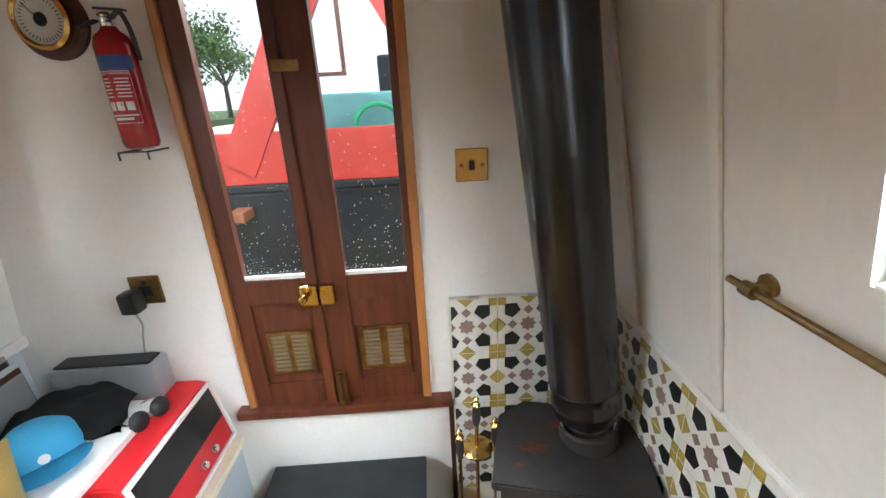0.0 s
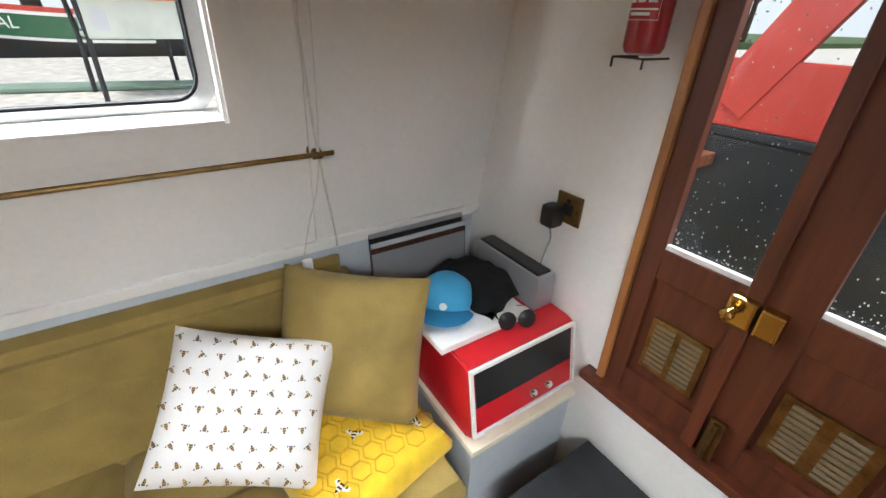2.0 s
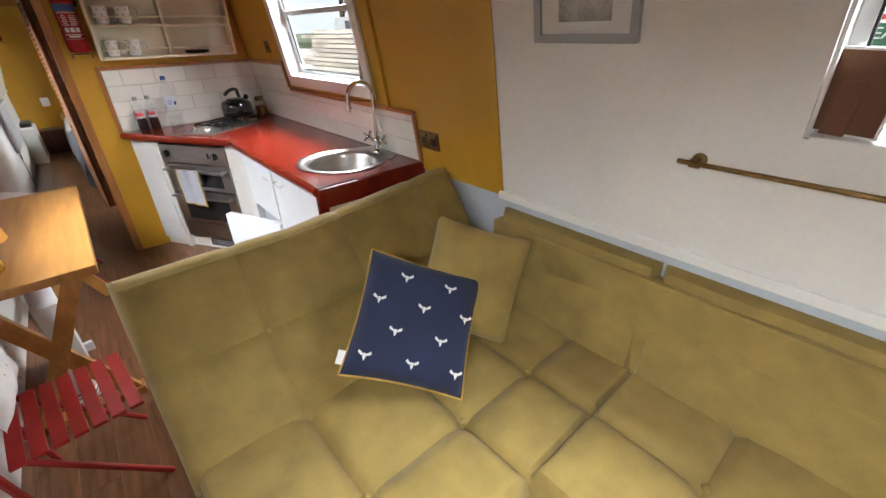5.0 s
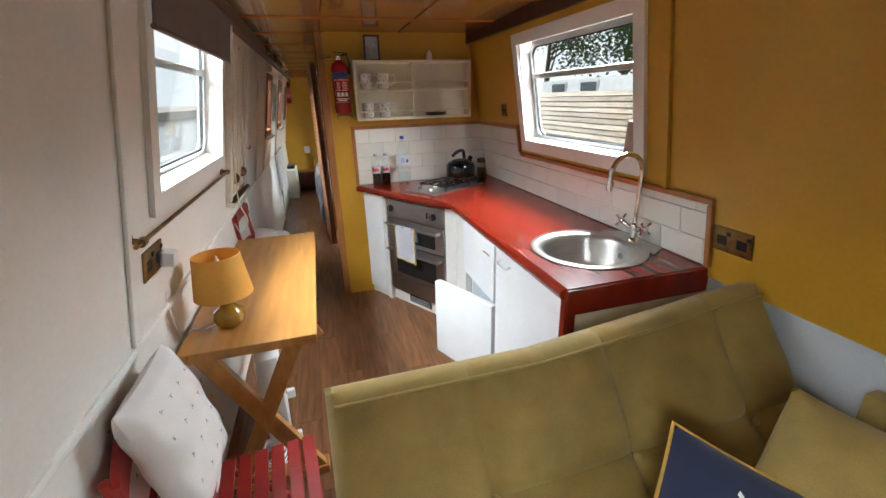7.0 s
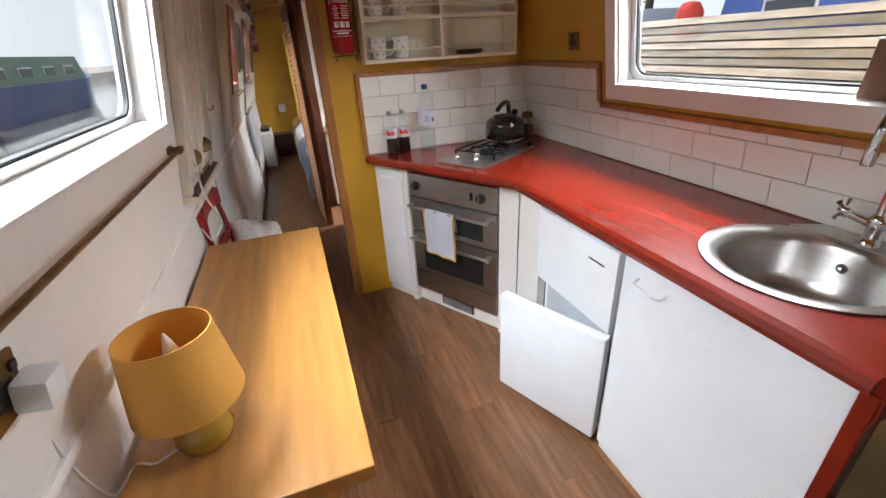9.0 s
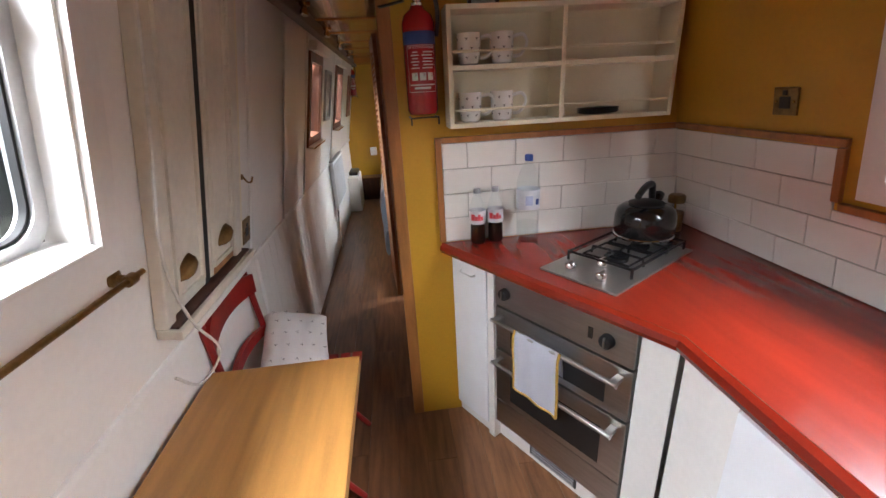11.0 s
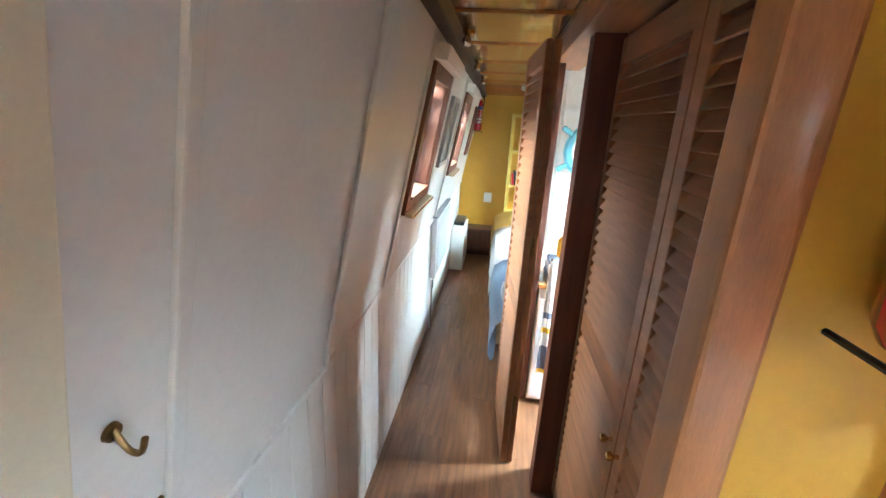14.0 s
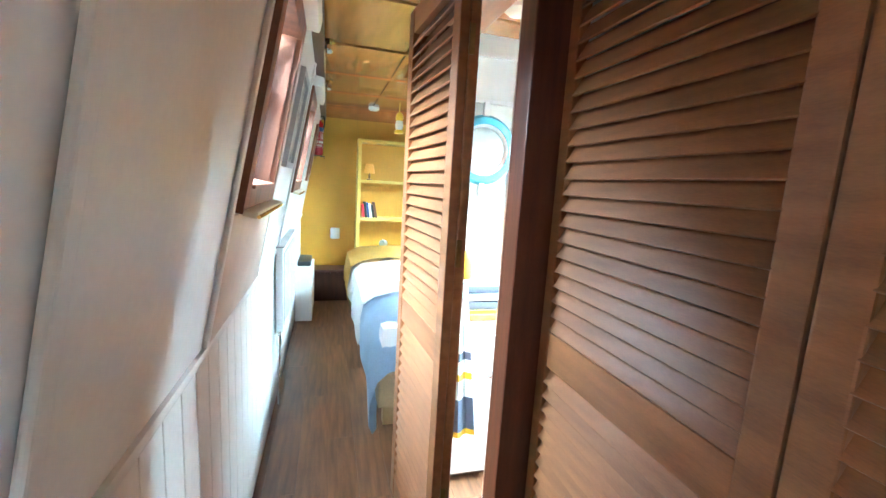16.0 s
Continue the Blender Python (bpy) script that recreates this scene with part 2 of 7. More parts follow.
def box(x0, x1, y0, y1, z0, z1, bev=0.0, m=None):
    bm = bmesh.new()
    bx(bm, x0, x1, y0, y1, z0, z1, bev, m)
    return bm


def sweep(bm, pts, r, n=8, closed=False, radii=None):
    pts = [Vector(p) for p in pts]
    rings, up = [], None
    for i, p in enumerate(pts):
        a = pts[i - 1] if i or closed else p
        b = pts[(i + 1) % len(pts)] if i < len(pts) - 1 or closed else p
        d = (b - a).normalized()
        if up is None:
            up = d.orthogonal().normalized()
        up = (up - d * up.dot(d)).normalized()
        s = d.cross(up)
        rr = radii[i] if radii else r
        rings.append([bm.verts.new(p + (up * math.cos(k * math.tau / n) + s * math.sin(k * math.tau / n)) * rr) for k in range(n)])
    for i in range(len(rings) - (0 if closed else 1)):
        a, b = rings[i], rings[(i + 1) % len(rings)]
        for k in range(n):
            bm.faces.new((a[k], a[(k + 1) % n], b[(k + 1) % n], b[k]))
    if not closed:
        bm.faces.new(rings[0][::-1])
        bm.faces.new(rings[-1])
    return bm


def tube(pts, r, n=8, closed=False, radii=None):
    return sweep(bmesh.new(), pts, r, n, closed, radii)


def lathe(profile, n=24, m=None, bm=None, cap=True):
    bm = bm or bmesh.new()
    rings = []
    for r, z in profile:
        rings.append([bm.verts.new((max(r, 1e-4) * math.cos(k * math.tau / n), max(r, 1e-4) * math.sin(k * math.tau / n), z)) for k in range(n)])
    for a, b in zip(rings, rings[1:]):
        for k in range(n):
            bm.faces.new((a[k], a[(k + 1) % n], b[(k + 1) % n], b[k]))
    if cap:
        bm.faces.new(rings[0][::-1])
        bm.faces.new(rings[-1])
    if m is not None:
        for ring in rings:
            for v in ring:
                v.co = m @ v.co
    return bm


def prism(poly, z0, z1, bm=None, bev=0.0):
    bm = bm or bmesh.new()
    lo = [bm.verts.new((*p, z0)) for p in poly]
    hi = [bm.verts.new((*p, z1)) for p in poly]
    fs = [bm.faces.new(lo[::-1]), bm.faces.new(hi)]
    for i in range(len(poly)):
        j = (i + 1) % len(poly)
        fs.append(bm.faces.new((lo[i], lo[j], hi[j], hi[i])))
    if bev:
        bmesh.ops.bevel(bm, geom=list({e for f in fs for e in f.edges}), offset=bev, segments=2, affect="EDGES")
    return bm


def spline(pts, n=8):
    pts = [Vector(p) for p in pts]
    out = []
    for i in range(len(pts) - 1):
        p0, p1, p2, p3 = pts[max(i - 1, 0)], pts[i], pts[i + 1], pts[min(i + 2, len(pts) - 1)]
        for k in range(n):
            t = k / n
            out.append(0.5 * ((2 * p1) + (p2 - p0) * t + (2 * p0 - 5 * p1 + 4 * p2 - p3) * t * t + (3 * p1 - p0 - 3 * p2 + p3) * t ** 3))
    return out + [pts[-1]]


def frame_ring(y0, y1, z0, z1, w, d, r=0.0, seg=6, x=0.0):
    """A rectangular ring in the y-z plane, w wide inwards, d deep towards +x, with rounded corners."""
    def loop(i, rr):
        a, b, c, e = y0 + i, y1 - i, z0 + i, z1 - i
        if rr <= 0:
            return [(b, e), (a, e), (a, c), (b, c)]
        out = []
        for cy, cz, s in ((b - rr, e - rr, 0), (a + rr, e - rr, 90), (a + rr, c + rr, 180), (b - rr, c + rr, 270)):
            for k in range(seg + 1):
                t = radians(s + 90 * k / seg)
                out.append((cy + rr * math.cos(t), cz + rr * math.sin(t)))
        return out
    bm = bmesh.new()
    outer, inner = loop(0, r), loop(w, max(r - w, 0.0001) if r > 0 else 0)
    n = len(outer)
    v = [[bm.verts.new((xx, *p)) for p in lp] for lp in (outer, inner) for xx in (x, x + d)]
    for i in range(n):
        j = (i + 1) % n
        bm.faces.new((v[0][i], v[0][j], v[1][j], v[1][i]))
        bm.faces.new((v[2][i], v[3][i], v[3][j], v[2][j]))
        bm.faces.new((v[1][i], v[1][j], v[3][j], v[3][i]))
        bm.faces.new((v[0][i], v[2][i], v[2][j], v[0][j]))
    return bm


def xl(z):
    return -1.33 + 0.16 * max(z - 0.86, 0)


def xr(z):
    return 0.565 - 0.19 * max(z - 0.89, 0)


def wall_sheet(face, side, y0, y1, z0, z1, holes, thick=0.05):
    """A leaning wall whose inner face is x = face(z); side is the way out."""
    ys = sorted({y0, y1, *[v for h in holes for v in h[:2]]})
    zs = sorted({z0, z1, *[v for h in holes for v in h[2:]]})
    bm = bmesh.new()
    for a, b in zip(ys, ys[1:]):
        for c, d in zip(zs, zs[1:]):
            if any(h[0] <= a and b <= h[1] and h[2] <= c and d <= h[3] for h in holes):
                continue
            vs = [bm.verts.new((face(z) + side * o, y, z)) for o in (0, thick) for y, z in ((a, c), (b, c), (b, d), (a, d))]
            for q in ((0, 1, 2, 3), (7, 6, 5, 4), (0, 4, 5, 1), (1, 5, 6, 2), (2, 6, 7, 3), (3, 7, 4, 0)):
                bm.faces.new([vs[i] for i in q])
    return bm


LEAN_L = pose(0, 0, 0, 0, math.degrees(math.atan(0.16)), 0)
LEAN_R = pose(0, 0, 0, 0, -math.degrees(math.atan(0.19)), 0)


def on_left(y, z):
    """A pose on the leaning left wall: x points into the cabin, z up the wall."""
    return pose(xl(z), y, z) @ LEAN_L


def on_right(y, z):
    return pose(xr(z), y, z) @ LEAN_R @ pose(0, 0, 0, 0, 0, 180)

# ---- structure ----
YB, YK, YF = 1.28, -4.10, -9.03
WL1, WL2, WL3, WL4 = (-0.47, 0.47, 1.265, 1.84), (-3.30, -2.33, 1.235, 1.80), (-6.08, -5.50, 1.25, 1.80), (-8.2, -7.2, 1.25, 1.8)
WR1, WR2 = (-0.47, 0.49, 1.30, 1.84), (-3.235, -2.30, 1.262, 1.84)
WC1, WC2, WC3 = (-5.88, -5.46, 1.24, 1.74), (-7.42, -6.92, 1.24, 1.74), (-8.6, -8.3, 1.3, 1.7)
HATCH = (-4.00, -3.42, 0.98, 1.86)

floor = tagged(part("floor", box(-1.4, 0.64, YF - 0.1, YB + 0.1, -0.06, -0.004), DARKW), "dark underlay below brown laminate floorboards", "floor", kind="structure")
w = solid("wall_saloon_left", wall_sheet(xl, -1, -1.42, YB, 0.86, 2.0, [WL1]), WHITE, "white painted leaning cabin side with a window", "wall", kind="structure")
w = solid("wall_galley_left", wall_sheet(xl, -1, YK, -1.42, 0.86, 2.0, [WL2]), OCHRE, "ochre painted galley side with a window", "wall", kind="structure")
w = solid("wall_cabin_left", wall_sheet(xl, -1, YF, YK, 0.86, 2.0, [WL3, WL4]), WHITE, "white painted side of bathroom and bedroom", "wall", kind="structure")
w = solid("wall_right", wall_sheet(xr, 1, YF, YB, 0.89, 2.0, [WR1, WR2, WC1, WC2, WC3]), WHITE, "white painted leaning cabin side with windows", "wall", kind="structure")
solid("wall_lower_left", box(-1.42, -1.355, YF, YB, 0, 0.86), GREYP, "pale grey lower cabin side behind the sofa", "wall", kind="structure")
solid("wall_lower_right", box(0.585, 0.65, YF, YB, 0, 0.89), WHITE, "white lower cabin side with boards", "wall", kind="structure")
tr = thing("trim_left", "white batten along the foot of the cabin side", "trim", kind="structure")
part("batten", box(-1.345, -1.312, -1.42, YB, 0.85, 0.885, 0.006), WHITE, tr)
tr = thing("trim_right", "white rounded moulding between lower and upper side", "trim", kind="structure")
part("batten", box(0.555, 0.60, YF, YB, 0.868, 0.892, 0.008), WHITE, tr)

# bow bulkhead with the door opening
bm = bmesh.new()
for a in ((-1.42, -0.66, 0, 2.0), (-0.06, 0.65, 0, 2.0), (-0.66, -0.06, 0, 0.53), (-0.66, -0.06, 1.93, 2.0)):
    bx(bm, a[0], a[1], YB, YB + 0.05, a[2], a[3])
solid("wall_bow", bm, WHITE, "white painted bow bulkhead around the doors", "wall", kind="structure")
# galley bulkhead, far wall and inner partitions
solid("wall_galley_end", box(-1.36, -0.108, YK - 0.04, YK, 0, 1.96), OCHRE, "ochre painted bulkhead behind the hob", "wall", kind="structure")
solid("wall_stern", box(-1.42, 0.65, YF - 0.06, YF, 0, 2.0), OCHRE, "ochre painted stern bulkhead of the bedroom", "wall", kind="structure")
solid("wall_bath", box(-1.36, -0.13, -6.26, -6.2, 0, 1.96), TILEW, "white panelled bathroom wall", "wall", kind="structure")
solid("wall_wardrobe", box(-1.36, -0.17, -5.40, -5.35, 0, 1.96), WHITE, "white partition between wardrobe and bathroom", "wall", kind="structure")

# ceiling of varnished panels and battens
bm = bmesh.new()
bx(bm, -1.22, 0.42, YF - 0.06, YB + 0.05, 1.985, 2.04)
y = YB
k = 0
while y > YF:
    y1 = max(y - 0.61, YF)
    for x0, x1 in ((-1.2, -0.66), (-0.64, -0.12), (-0.10, 0.34)):
        bx(bm, x0 + 0.012, x1 - 0.004, y1 + 0.018, y - 0.018, 1.958, 1.986, 0.004)
    bx(bm, -1.22, 0.36, y - 0.016, y + 0.016, 1.95, 1.986)
    y = y1
for x0 in (-0.66, -0.12):
    bx(bm, x0 - 0.008, x0 + 0.028, YF, YB, 1.952, 1.987)
for k in range(4):
    bx(bm, -1.2, 0.36, -8.98 + 0.13 * k, -8.95 + 0.13 * k, 1.91, 1.96)
solid("ceiling", bm, CEILW, "varnished plywood ceiling panels with battens", "ceiling", kind="structure")
tr = thing("trim_cornice", "varnished cornice boards along both sides of the ceiling", "trim", kind="structure")
for nm, a, b in (("board", 0.325, 0.40), ("board", -1.215, -1.14)):
    part(nm, box(a, b, YF, YB, 1.885, 1.96, 0.008), DARKW, tr)

# windows: white deep reveals with rounded aluminium frames and panes
def window(n, hole, leftside, lining, label, split=None, fr=ALU):
    y0, y1, z0, z1 = hole
    zc = z0
    m = on_left(0, zc) if leftside else on_right(0, zc)
    if not leftside:
        y0, y1 = -y1, -y0
    hh = (z1 - z0) / math.cos(math.atan(0.17))
    win = thing("window_%d" % n, label, "window", m, kind="structure")
    part("window_frame", frame_ring(y0 - 0.058, y1 + 0.058, -0.05, hh + 0.05, 0.06, 0.016, x=0.001), lining, win)
    part("reveal", frame_ring(y0 - 0.002, y1 + 0.002, -0.002, hh + 0.002, 0.012, 0.072, x=-0.07), lining, win)
    part("window_sill", box(-0.068, 0.024, y0 + 0.012, y1 - 0.012, 0.009, 0.02, 0.004), lining, win)
    r = frame_ring(y0 + 0.004, y1 - 0.004, 0.004, hh - 0.004, 0.034, 0.03, r=0.09, x=-0.085)
    alu = part("pane_frame", r, fr, win, "rounded aluminium frame", smooth=True)
    part("gasket", frame_ring(y0 + 0.036, y1 - 0.036, 0.036, hh - 0.036, 0.008, 0.012, r=0.06, x=-0.074), RUBBER, alu, smooth=True)
    pn = part("pane", box(-0.074, -0.070, y0 + 0.02, y1 - 0.02, 0.02, hh - 0.02), GLASS, win)
    pn.visible_shadow = False
    if split:
        part("glazing_bar", box(-0.085, -0.055, y0 + 0.02, y1 - 0.02, hh * split - 0.014, hh * split + 0.014, 0.004), ALU, alu)
    return win


window(1, WL1, True, WHITE, "white lined cabin window with rounded aluminium frame")
window(2, WL2, True, WHITE, "white lined galley window with a hopper top", 0.66)
window(3, WL3, True, WHITE, "small white bathroom window")
window(4, WL4, True, WHITE, "bedroom window with white lining")
window(5, WR1, False, WHITE, "white lined saloon window")
window(6, WR2, False, WHITE, "white lined window above the dining table", 0.66)
window(7, WC1, False, LINING, "narrow corridor window with varnished wood lining", 0.62)
window(8, WC2, False, LINING, "narrow corridor window with varnished wood lining", 0.62)
window(9, WC3, False, LINING, "small bedroom window by the stern")

# front doors
door = thing("door_1", "closed pair of mahogany glazed doors with brass fittings", "door", pose(0.025, 0, 0.052), kind="structure")
fr = bmesh.new()
for x0, x1, z0, z1 in ((-0.697, -0.674, 0.50, 1.90), (-0.10, -0.072, 0.50, 1.90), (-0.697, -0.072, 1.86, 1.90)):
    bx(fr, x0, x1, YB - 0.018, YB + 0.05, z0, z1, 0.004)
part("door_frame", fr, PINE, door, "orange-brown varnished frame")
part("door_sill", box(-0.735, -0.003, YB - 0.045, YB + 0.05, 0.476, 0.506, 0.006), MAHOG, door, "worn mahogany sill")
for x0, x1, hinge in ((-0.674, -0.412, 0), (-0.408, -0.10, 1)):
    leaf = thing("leaf", "", "")
    leaf.parent = door
    if hinge == 0:
        gx0, gx1 = -0.622, -0.432
    else:
        gx0, gx1 = -0.312, -0.122
    bm = bmesh.new()
    for a in ((x0, gx0, 0.478, 1.855), (gx1, x1, 0.478, 1.855), (gx0, gx1, 0.89, 0.972), (gx0, gx1, 0.478, 0.59), (gx0, gx1, 1.75, 1.855)):
        bx(bm, a[0], a[1], YB - 0.005, YB + 0.022, a[2], a[3], 0.002)
    part("stile_and_rails", bm, MAHOG, leaf)
    part("panel", box(gx0, gx1, YB + 0.008, YB + 0.022, 0.59, 0.89), MAHOG, leaf)
    bm = bmesh.new()
    for a in ((gx0, gx1, 0.972, 0.984), (gx0, gx1, 1.74, 1.75)):
        bx(bm, a[0], a[1], YB, YB + 0.012, a[2], a[3])
    part("bead", bm, WHITE, leaf)
    pn = part("pane", box(gx0, gx1, YB + 0.016, YB + 0.02, 0.97, 1.755), GLASS, leaf)
    pn.visible_shadow = False
    va, vb = (gx0 + 0.025, gx1 - 0.02) if hinge == 0 else (gx0 + 0.012, gx1 - 0.012)
    vent = part("vent", box(va, vb, YB + 0.0, YB + 0.008, 0.622, 0.785, 0.002), AGEDBRASS, leaf, "brass hit-and-miss ventilator")
    bm = bmesh.new()
    for j in range(2):
        cx = va + (vb - va) * (0.27 + 0.46 * j)
        for k in range(9):
            bx(bm, cx - 0.025, cx + 0.025, YB - 0.004, YB + 0.001, 0.64 + 0.0155 * k, 0.649 + 0.0155 * k)
    part("grille", bm, mat("vent_grille", (0.30, 0.25, 0.16), 0.5, 0.6), vent)
part("meeting_strip", box(-0.432, -0.398, YB - 0.018, YB - 0.004, 0.478, 1.855, 0.004), MAHOG, door)
lk = part("lock", box(-0.452, -0.398, YB - 0.035, YB - 0.006, 0.888, 0.958, 0.006), BRASS, door, "polished brass rim lock")
part("knob", lathe([(0.010, 0), (0.006, 0.012), (0.014, 0.022), (0.012, 0.034), (0.004, 0.038)], 16, pose(-0.436, YB - 0.035, 0.925, 90)), BRASS, lk, smooth=True)
part("keep", box(-0.392, -0.348, YB - 0.034, YB - 0.006, 0.888, 0.955, 0.006), BRASS, door)
bt = part("bolt", box(-0.388, -0.352, YB - 0.030, YB - 0.018, 0.51, 0.64, 0.005), AGEDBRASS, door, "tarnished brass bolt")
part("slide", tube([(-0.37, YB - 0.036, 0.515), (-0.37, YB - 0.036, 0.635)], 0.007), AGEDBRASS, bt, smooth=True)
bt = part("bolt", box(-0.42, -0.35, YB - 0.03, YB - 0.018, 1.555, 1.585, 0.005), AGEDBRASS, door)
solid("trim_bow_post", box(0.010, 0.027, YB - 0.02, YB - 0.001, 0.0, 0.528, 0.003), DARKW, "dark wooden edge strip beside the tiles", "trim", kind="structure")

# corridor: galley bulkhead post, louvred wardrobe and doorway frames
post = thing("trim_corridor_posts", "mahogany posts framing the corridor cupboards and doorway", "trim", kind="structure")
for x0, x1, y0, y1, m_ in ((-0.108, -0.058, YK - 0.045, YK + 0.006, PINE), (-0.246, -0.146, -5.345, -5.262, MAHOG), (-0.284, -0.249, -5.345, -5.288, LOUVRE), (-0.155, -0.08, -6.03, -5.93, MAHOG)):
    part("post", box(x0, x1, y0, y1, 0, 1.955, 0.005), m_, post)
part("head", box(-0.262, -0.105, -6.2, -4.147, 1.865, 1.955, 0.005), LOUVRE, post)


def louvre_door(length, height, m, label, name, cat="door", nslat=None, group="", mid=0.86, kind=""):
    """A louvred leaf from the origin along -y, z up, facing +x."""
    t = thing(name, label, cat, m, group, kind)
    s = 0.052
    for a, b in ((-s, 0), (-length, -length + s)):
        part("stile", box(-0.014, 0.014, a, b, 0, height, 0.004), LOUVRE, t)
    for a, b in ((0, 0.09), (mid - 0.045, mid + 0.045), (height - 0.08, height)):
        part("rail", box(-0.012, 0.012, -length + s, -s, a, b, 0.003), LOUVRE, t)
    me = None
    for lo, hi in ((0.095, mid - 0.05), (mid + 0.05, height - 0.085)):
        n = int((hi - lo) / 0.0375)
        for k in range(n):
            z = lo + (k + 0.5) * (hi - lo) / n
            if me is None:
                ob = part("slat", box(-0.0245, 0.0245, -length + s - 0.004, -s + 0.004, -0.003, 0.003, 0.0015), LOUVRE, t)
                me = ob.data
            else:
                ob = new("slat", me)
                ob.parent = t
            ob.matrix_basis = pose(0.0, 0, z, 0, 60, 0)
    return t


for ya, ln in ((-4.148, 0.528), (-4.680, 0.598)):
    d = louvre_door(ln, 1.82, pose(-0.25, ya, 0.03), "closed louvred wardrobe door of brown varnished wood", "wardrobe_door", "wardrobe door", group="wardrobe doors")
    part("knob", lathe([(0.006, 0), (0.005, 0.012), (0.012, 0.02), (0.010, 0.03), (0.003, 0.033)], 14, pose(0.014, -0.03 if ya < -4.5 else -ln + 0.03, 0.76, 0, 90, 0)), BRASS, d, "small brass knob", smooth=True)
# unseen board added behind the louvres; dark colour stands in for interior shade
solid("louvre_shade_board", box(-0.72, -0.70, -5.34, YK - 0.05, 0, 1.95), DARKW, "dark board standing in for the shade behind the louvred doors", "panel", kind="structure")
m_leaf = pose(-0.022, -5.40, 0.012, 0, 0, 4.2)
d = louvre_door(0.50, 1.86, m_leaf, "louvred bathroom door of brown varnished wood standing open", "bathroom_door", mid=0.80)
for z in (0.3, 1.05, 1.6):
    part("hinge", box(-0.030, -0.015, -0.006, 0.002, z, z + 0.075, 0.002), AGEDBRASS, d)
d = louvre_door(0.50, 1.86, pose(-0.052, -5.405, 0.012, 0, 0, 4.2), "second louvred leaf folded behind the open bathroom door", "bathroom_door", mid=0.80)

# galley tiles wall trims
tr = thing("trim_tiles", "varnished wooden edging around the galley tiles", "trim", kind="structure")
part("edge", box(-0.262, -0.238, YK, YK + 0.02, 0.905, 1.335, 0.003), PINE, tr)
part("edge", box(xl(1.33) + 0.012, -0.262, YK, YK + 0.02, 1.313, 1.335, 0.003), PINE, tr)
def left_strip(y0, y1, z0, z1, d=0.018, mt=PINE, p=tr, nm="edge"):
    zc = z0
    ob = part(nm, box(0.001, d, y0, y1, 0, z1 - z0, 0.003), mt, p)
    ob.matrix_basis = on_left(0, zc)
    return ob
left_strip(YK + 0.02, -3.40, 1.315, 1.337)
left_strip(-3.422, -3.40, 1.165, 1.315)
left_strip(-3.40, -2.15, 1.143, 1.165)
left_strip(-2.15, -1.945, 1.143, 1.163)
left_strip(-1.965, -1.945, 0.905, 1.143)
left_strip(-2.172, -2.15, 1.165, 1.88, mt=OCHRE)
left_strip(-1.44, -1.40, 0.885, 1.90, d=0.006, mt=OCHRE)
# plain battens on the white sides
tr = thing("trim_battens", "white beading strips on the cabin sides", "trim", kind="structure")
for y in (0.66,):
    left_strip(y - 0.014, y + 0.014, 0.89, 1.90, 0.01, WHITE, tr, "strip")
for y in (0.76, -2.068, -4.15, -4.73, -5.33, -6.02, -6.75, 1.10):
    ob = part("strip", box(0.001, 0.012, -0.013, 0.013, 0, 1.0, 0.004), WHITE, tr)
    ob.matrix_basis = on_right(y, 0.895)
bm = bmesh.new()
bx(bm, 0.001, 0.010, 5.345, 6.005, 0.0, 0.30, 0.003)
ob = part("sheet", bm, mat("beige_panel", (0.66, 0.58, 0.50), 0.5, var=0.08), tr, "beige panel below the corridor window")
ob.matrix_basis = on_right(0, 0.895)
# ---- saloon: sofa ----
def tuft_block(x0, x1, y0, y1, z0, z1, xs, ys, dip=0.040, w=0.026, step=0.0165, r=0.035, puff=0.012):
    """A padded block with sewn lines pressed into its top at the given x and y."""
    bm = bmesh.new()
    nx, ny = max(2, round((x1 - x0) / step)), max(2, round((y1 - y0) / step))
    top = []
    for i in range(nx + 1):
        row = []
        for j in range(ny + 1):
            x, y = x0 + (x1 - x0) * i / nx, y0 + (y1 - y0) * j / ny
            d = max([math.exp(-abs(x - q) / w) for q in xs] + [math.exp(-abs(y - q) / w) for q in ys] + [0])
            b = sum(math.exp(-(((x - p) ** 2 + (y - q) ** 2) / (1.6 * w) ** 2)) for p in xs for q in ys)
            e = min(x - x0, x1 - x, y - y0, y1 - y)
            edge = 0 if e >= r else r - math.sqrt(max(r * r - (r - e) ** 2, 0))
            z = z1 - dip * d - dip * 0.6 * b - edge + puff * noise.noise((x * 5, y * 5, z1 * 9))
            row.append(bm.verts.new((x, y, z)))
        top.append(row)
    for i in range(nx):
        for j in range(ny):
            bm.faces.new((top[i][j], top[i + 1][j], top[i + 1][j + 1], top[i][j + 1]))
    rim = [top[i][0] for i in range(nx)] + [top[nx][j] for j in range(ny)] + [top[i][ny] for i in range(nx, 0, -1)] + [top[0][j] for j in range(ny, 0, -1)]
    low = [bm.verts.new((v.co.x, v.co.y, z0)) for v in rim]
    for k in range(len(rim)):
        n = (k + 1) % len(rim)
        bm.faces.new((rim[k], low[k], low[n], rim[n]))
    bm.faces.new(low[::-1])
    return bm


def buttons(bm_pts, parent, m=None):
    for p in bm_pts:
        b = part("button", lathe([(0.012, -0.004), (0.013, 0.002), (0.009, 0.006), (0.002, 0.008)], 12), VELVET, parent, smooth=True)
        b.matrix_basis = (m or Matrix()) @ pose(*p)


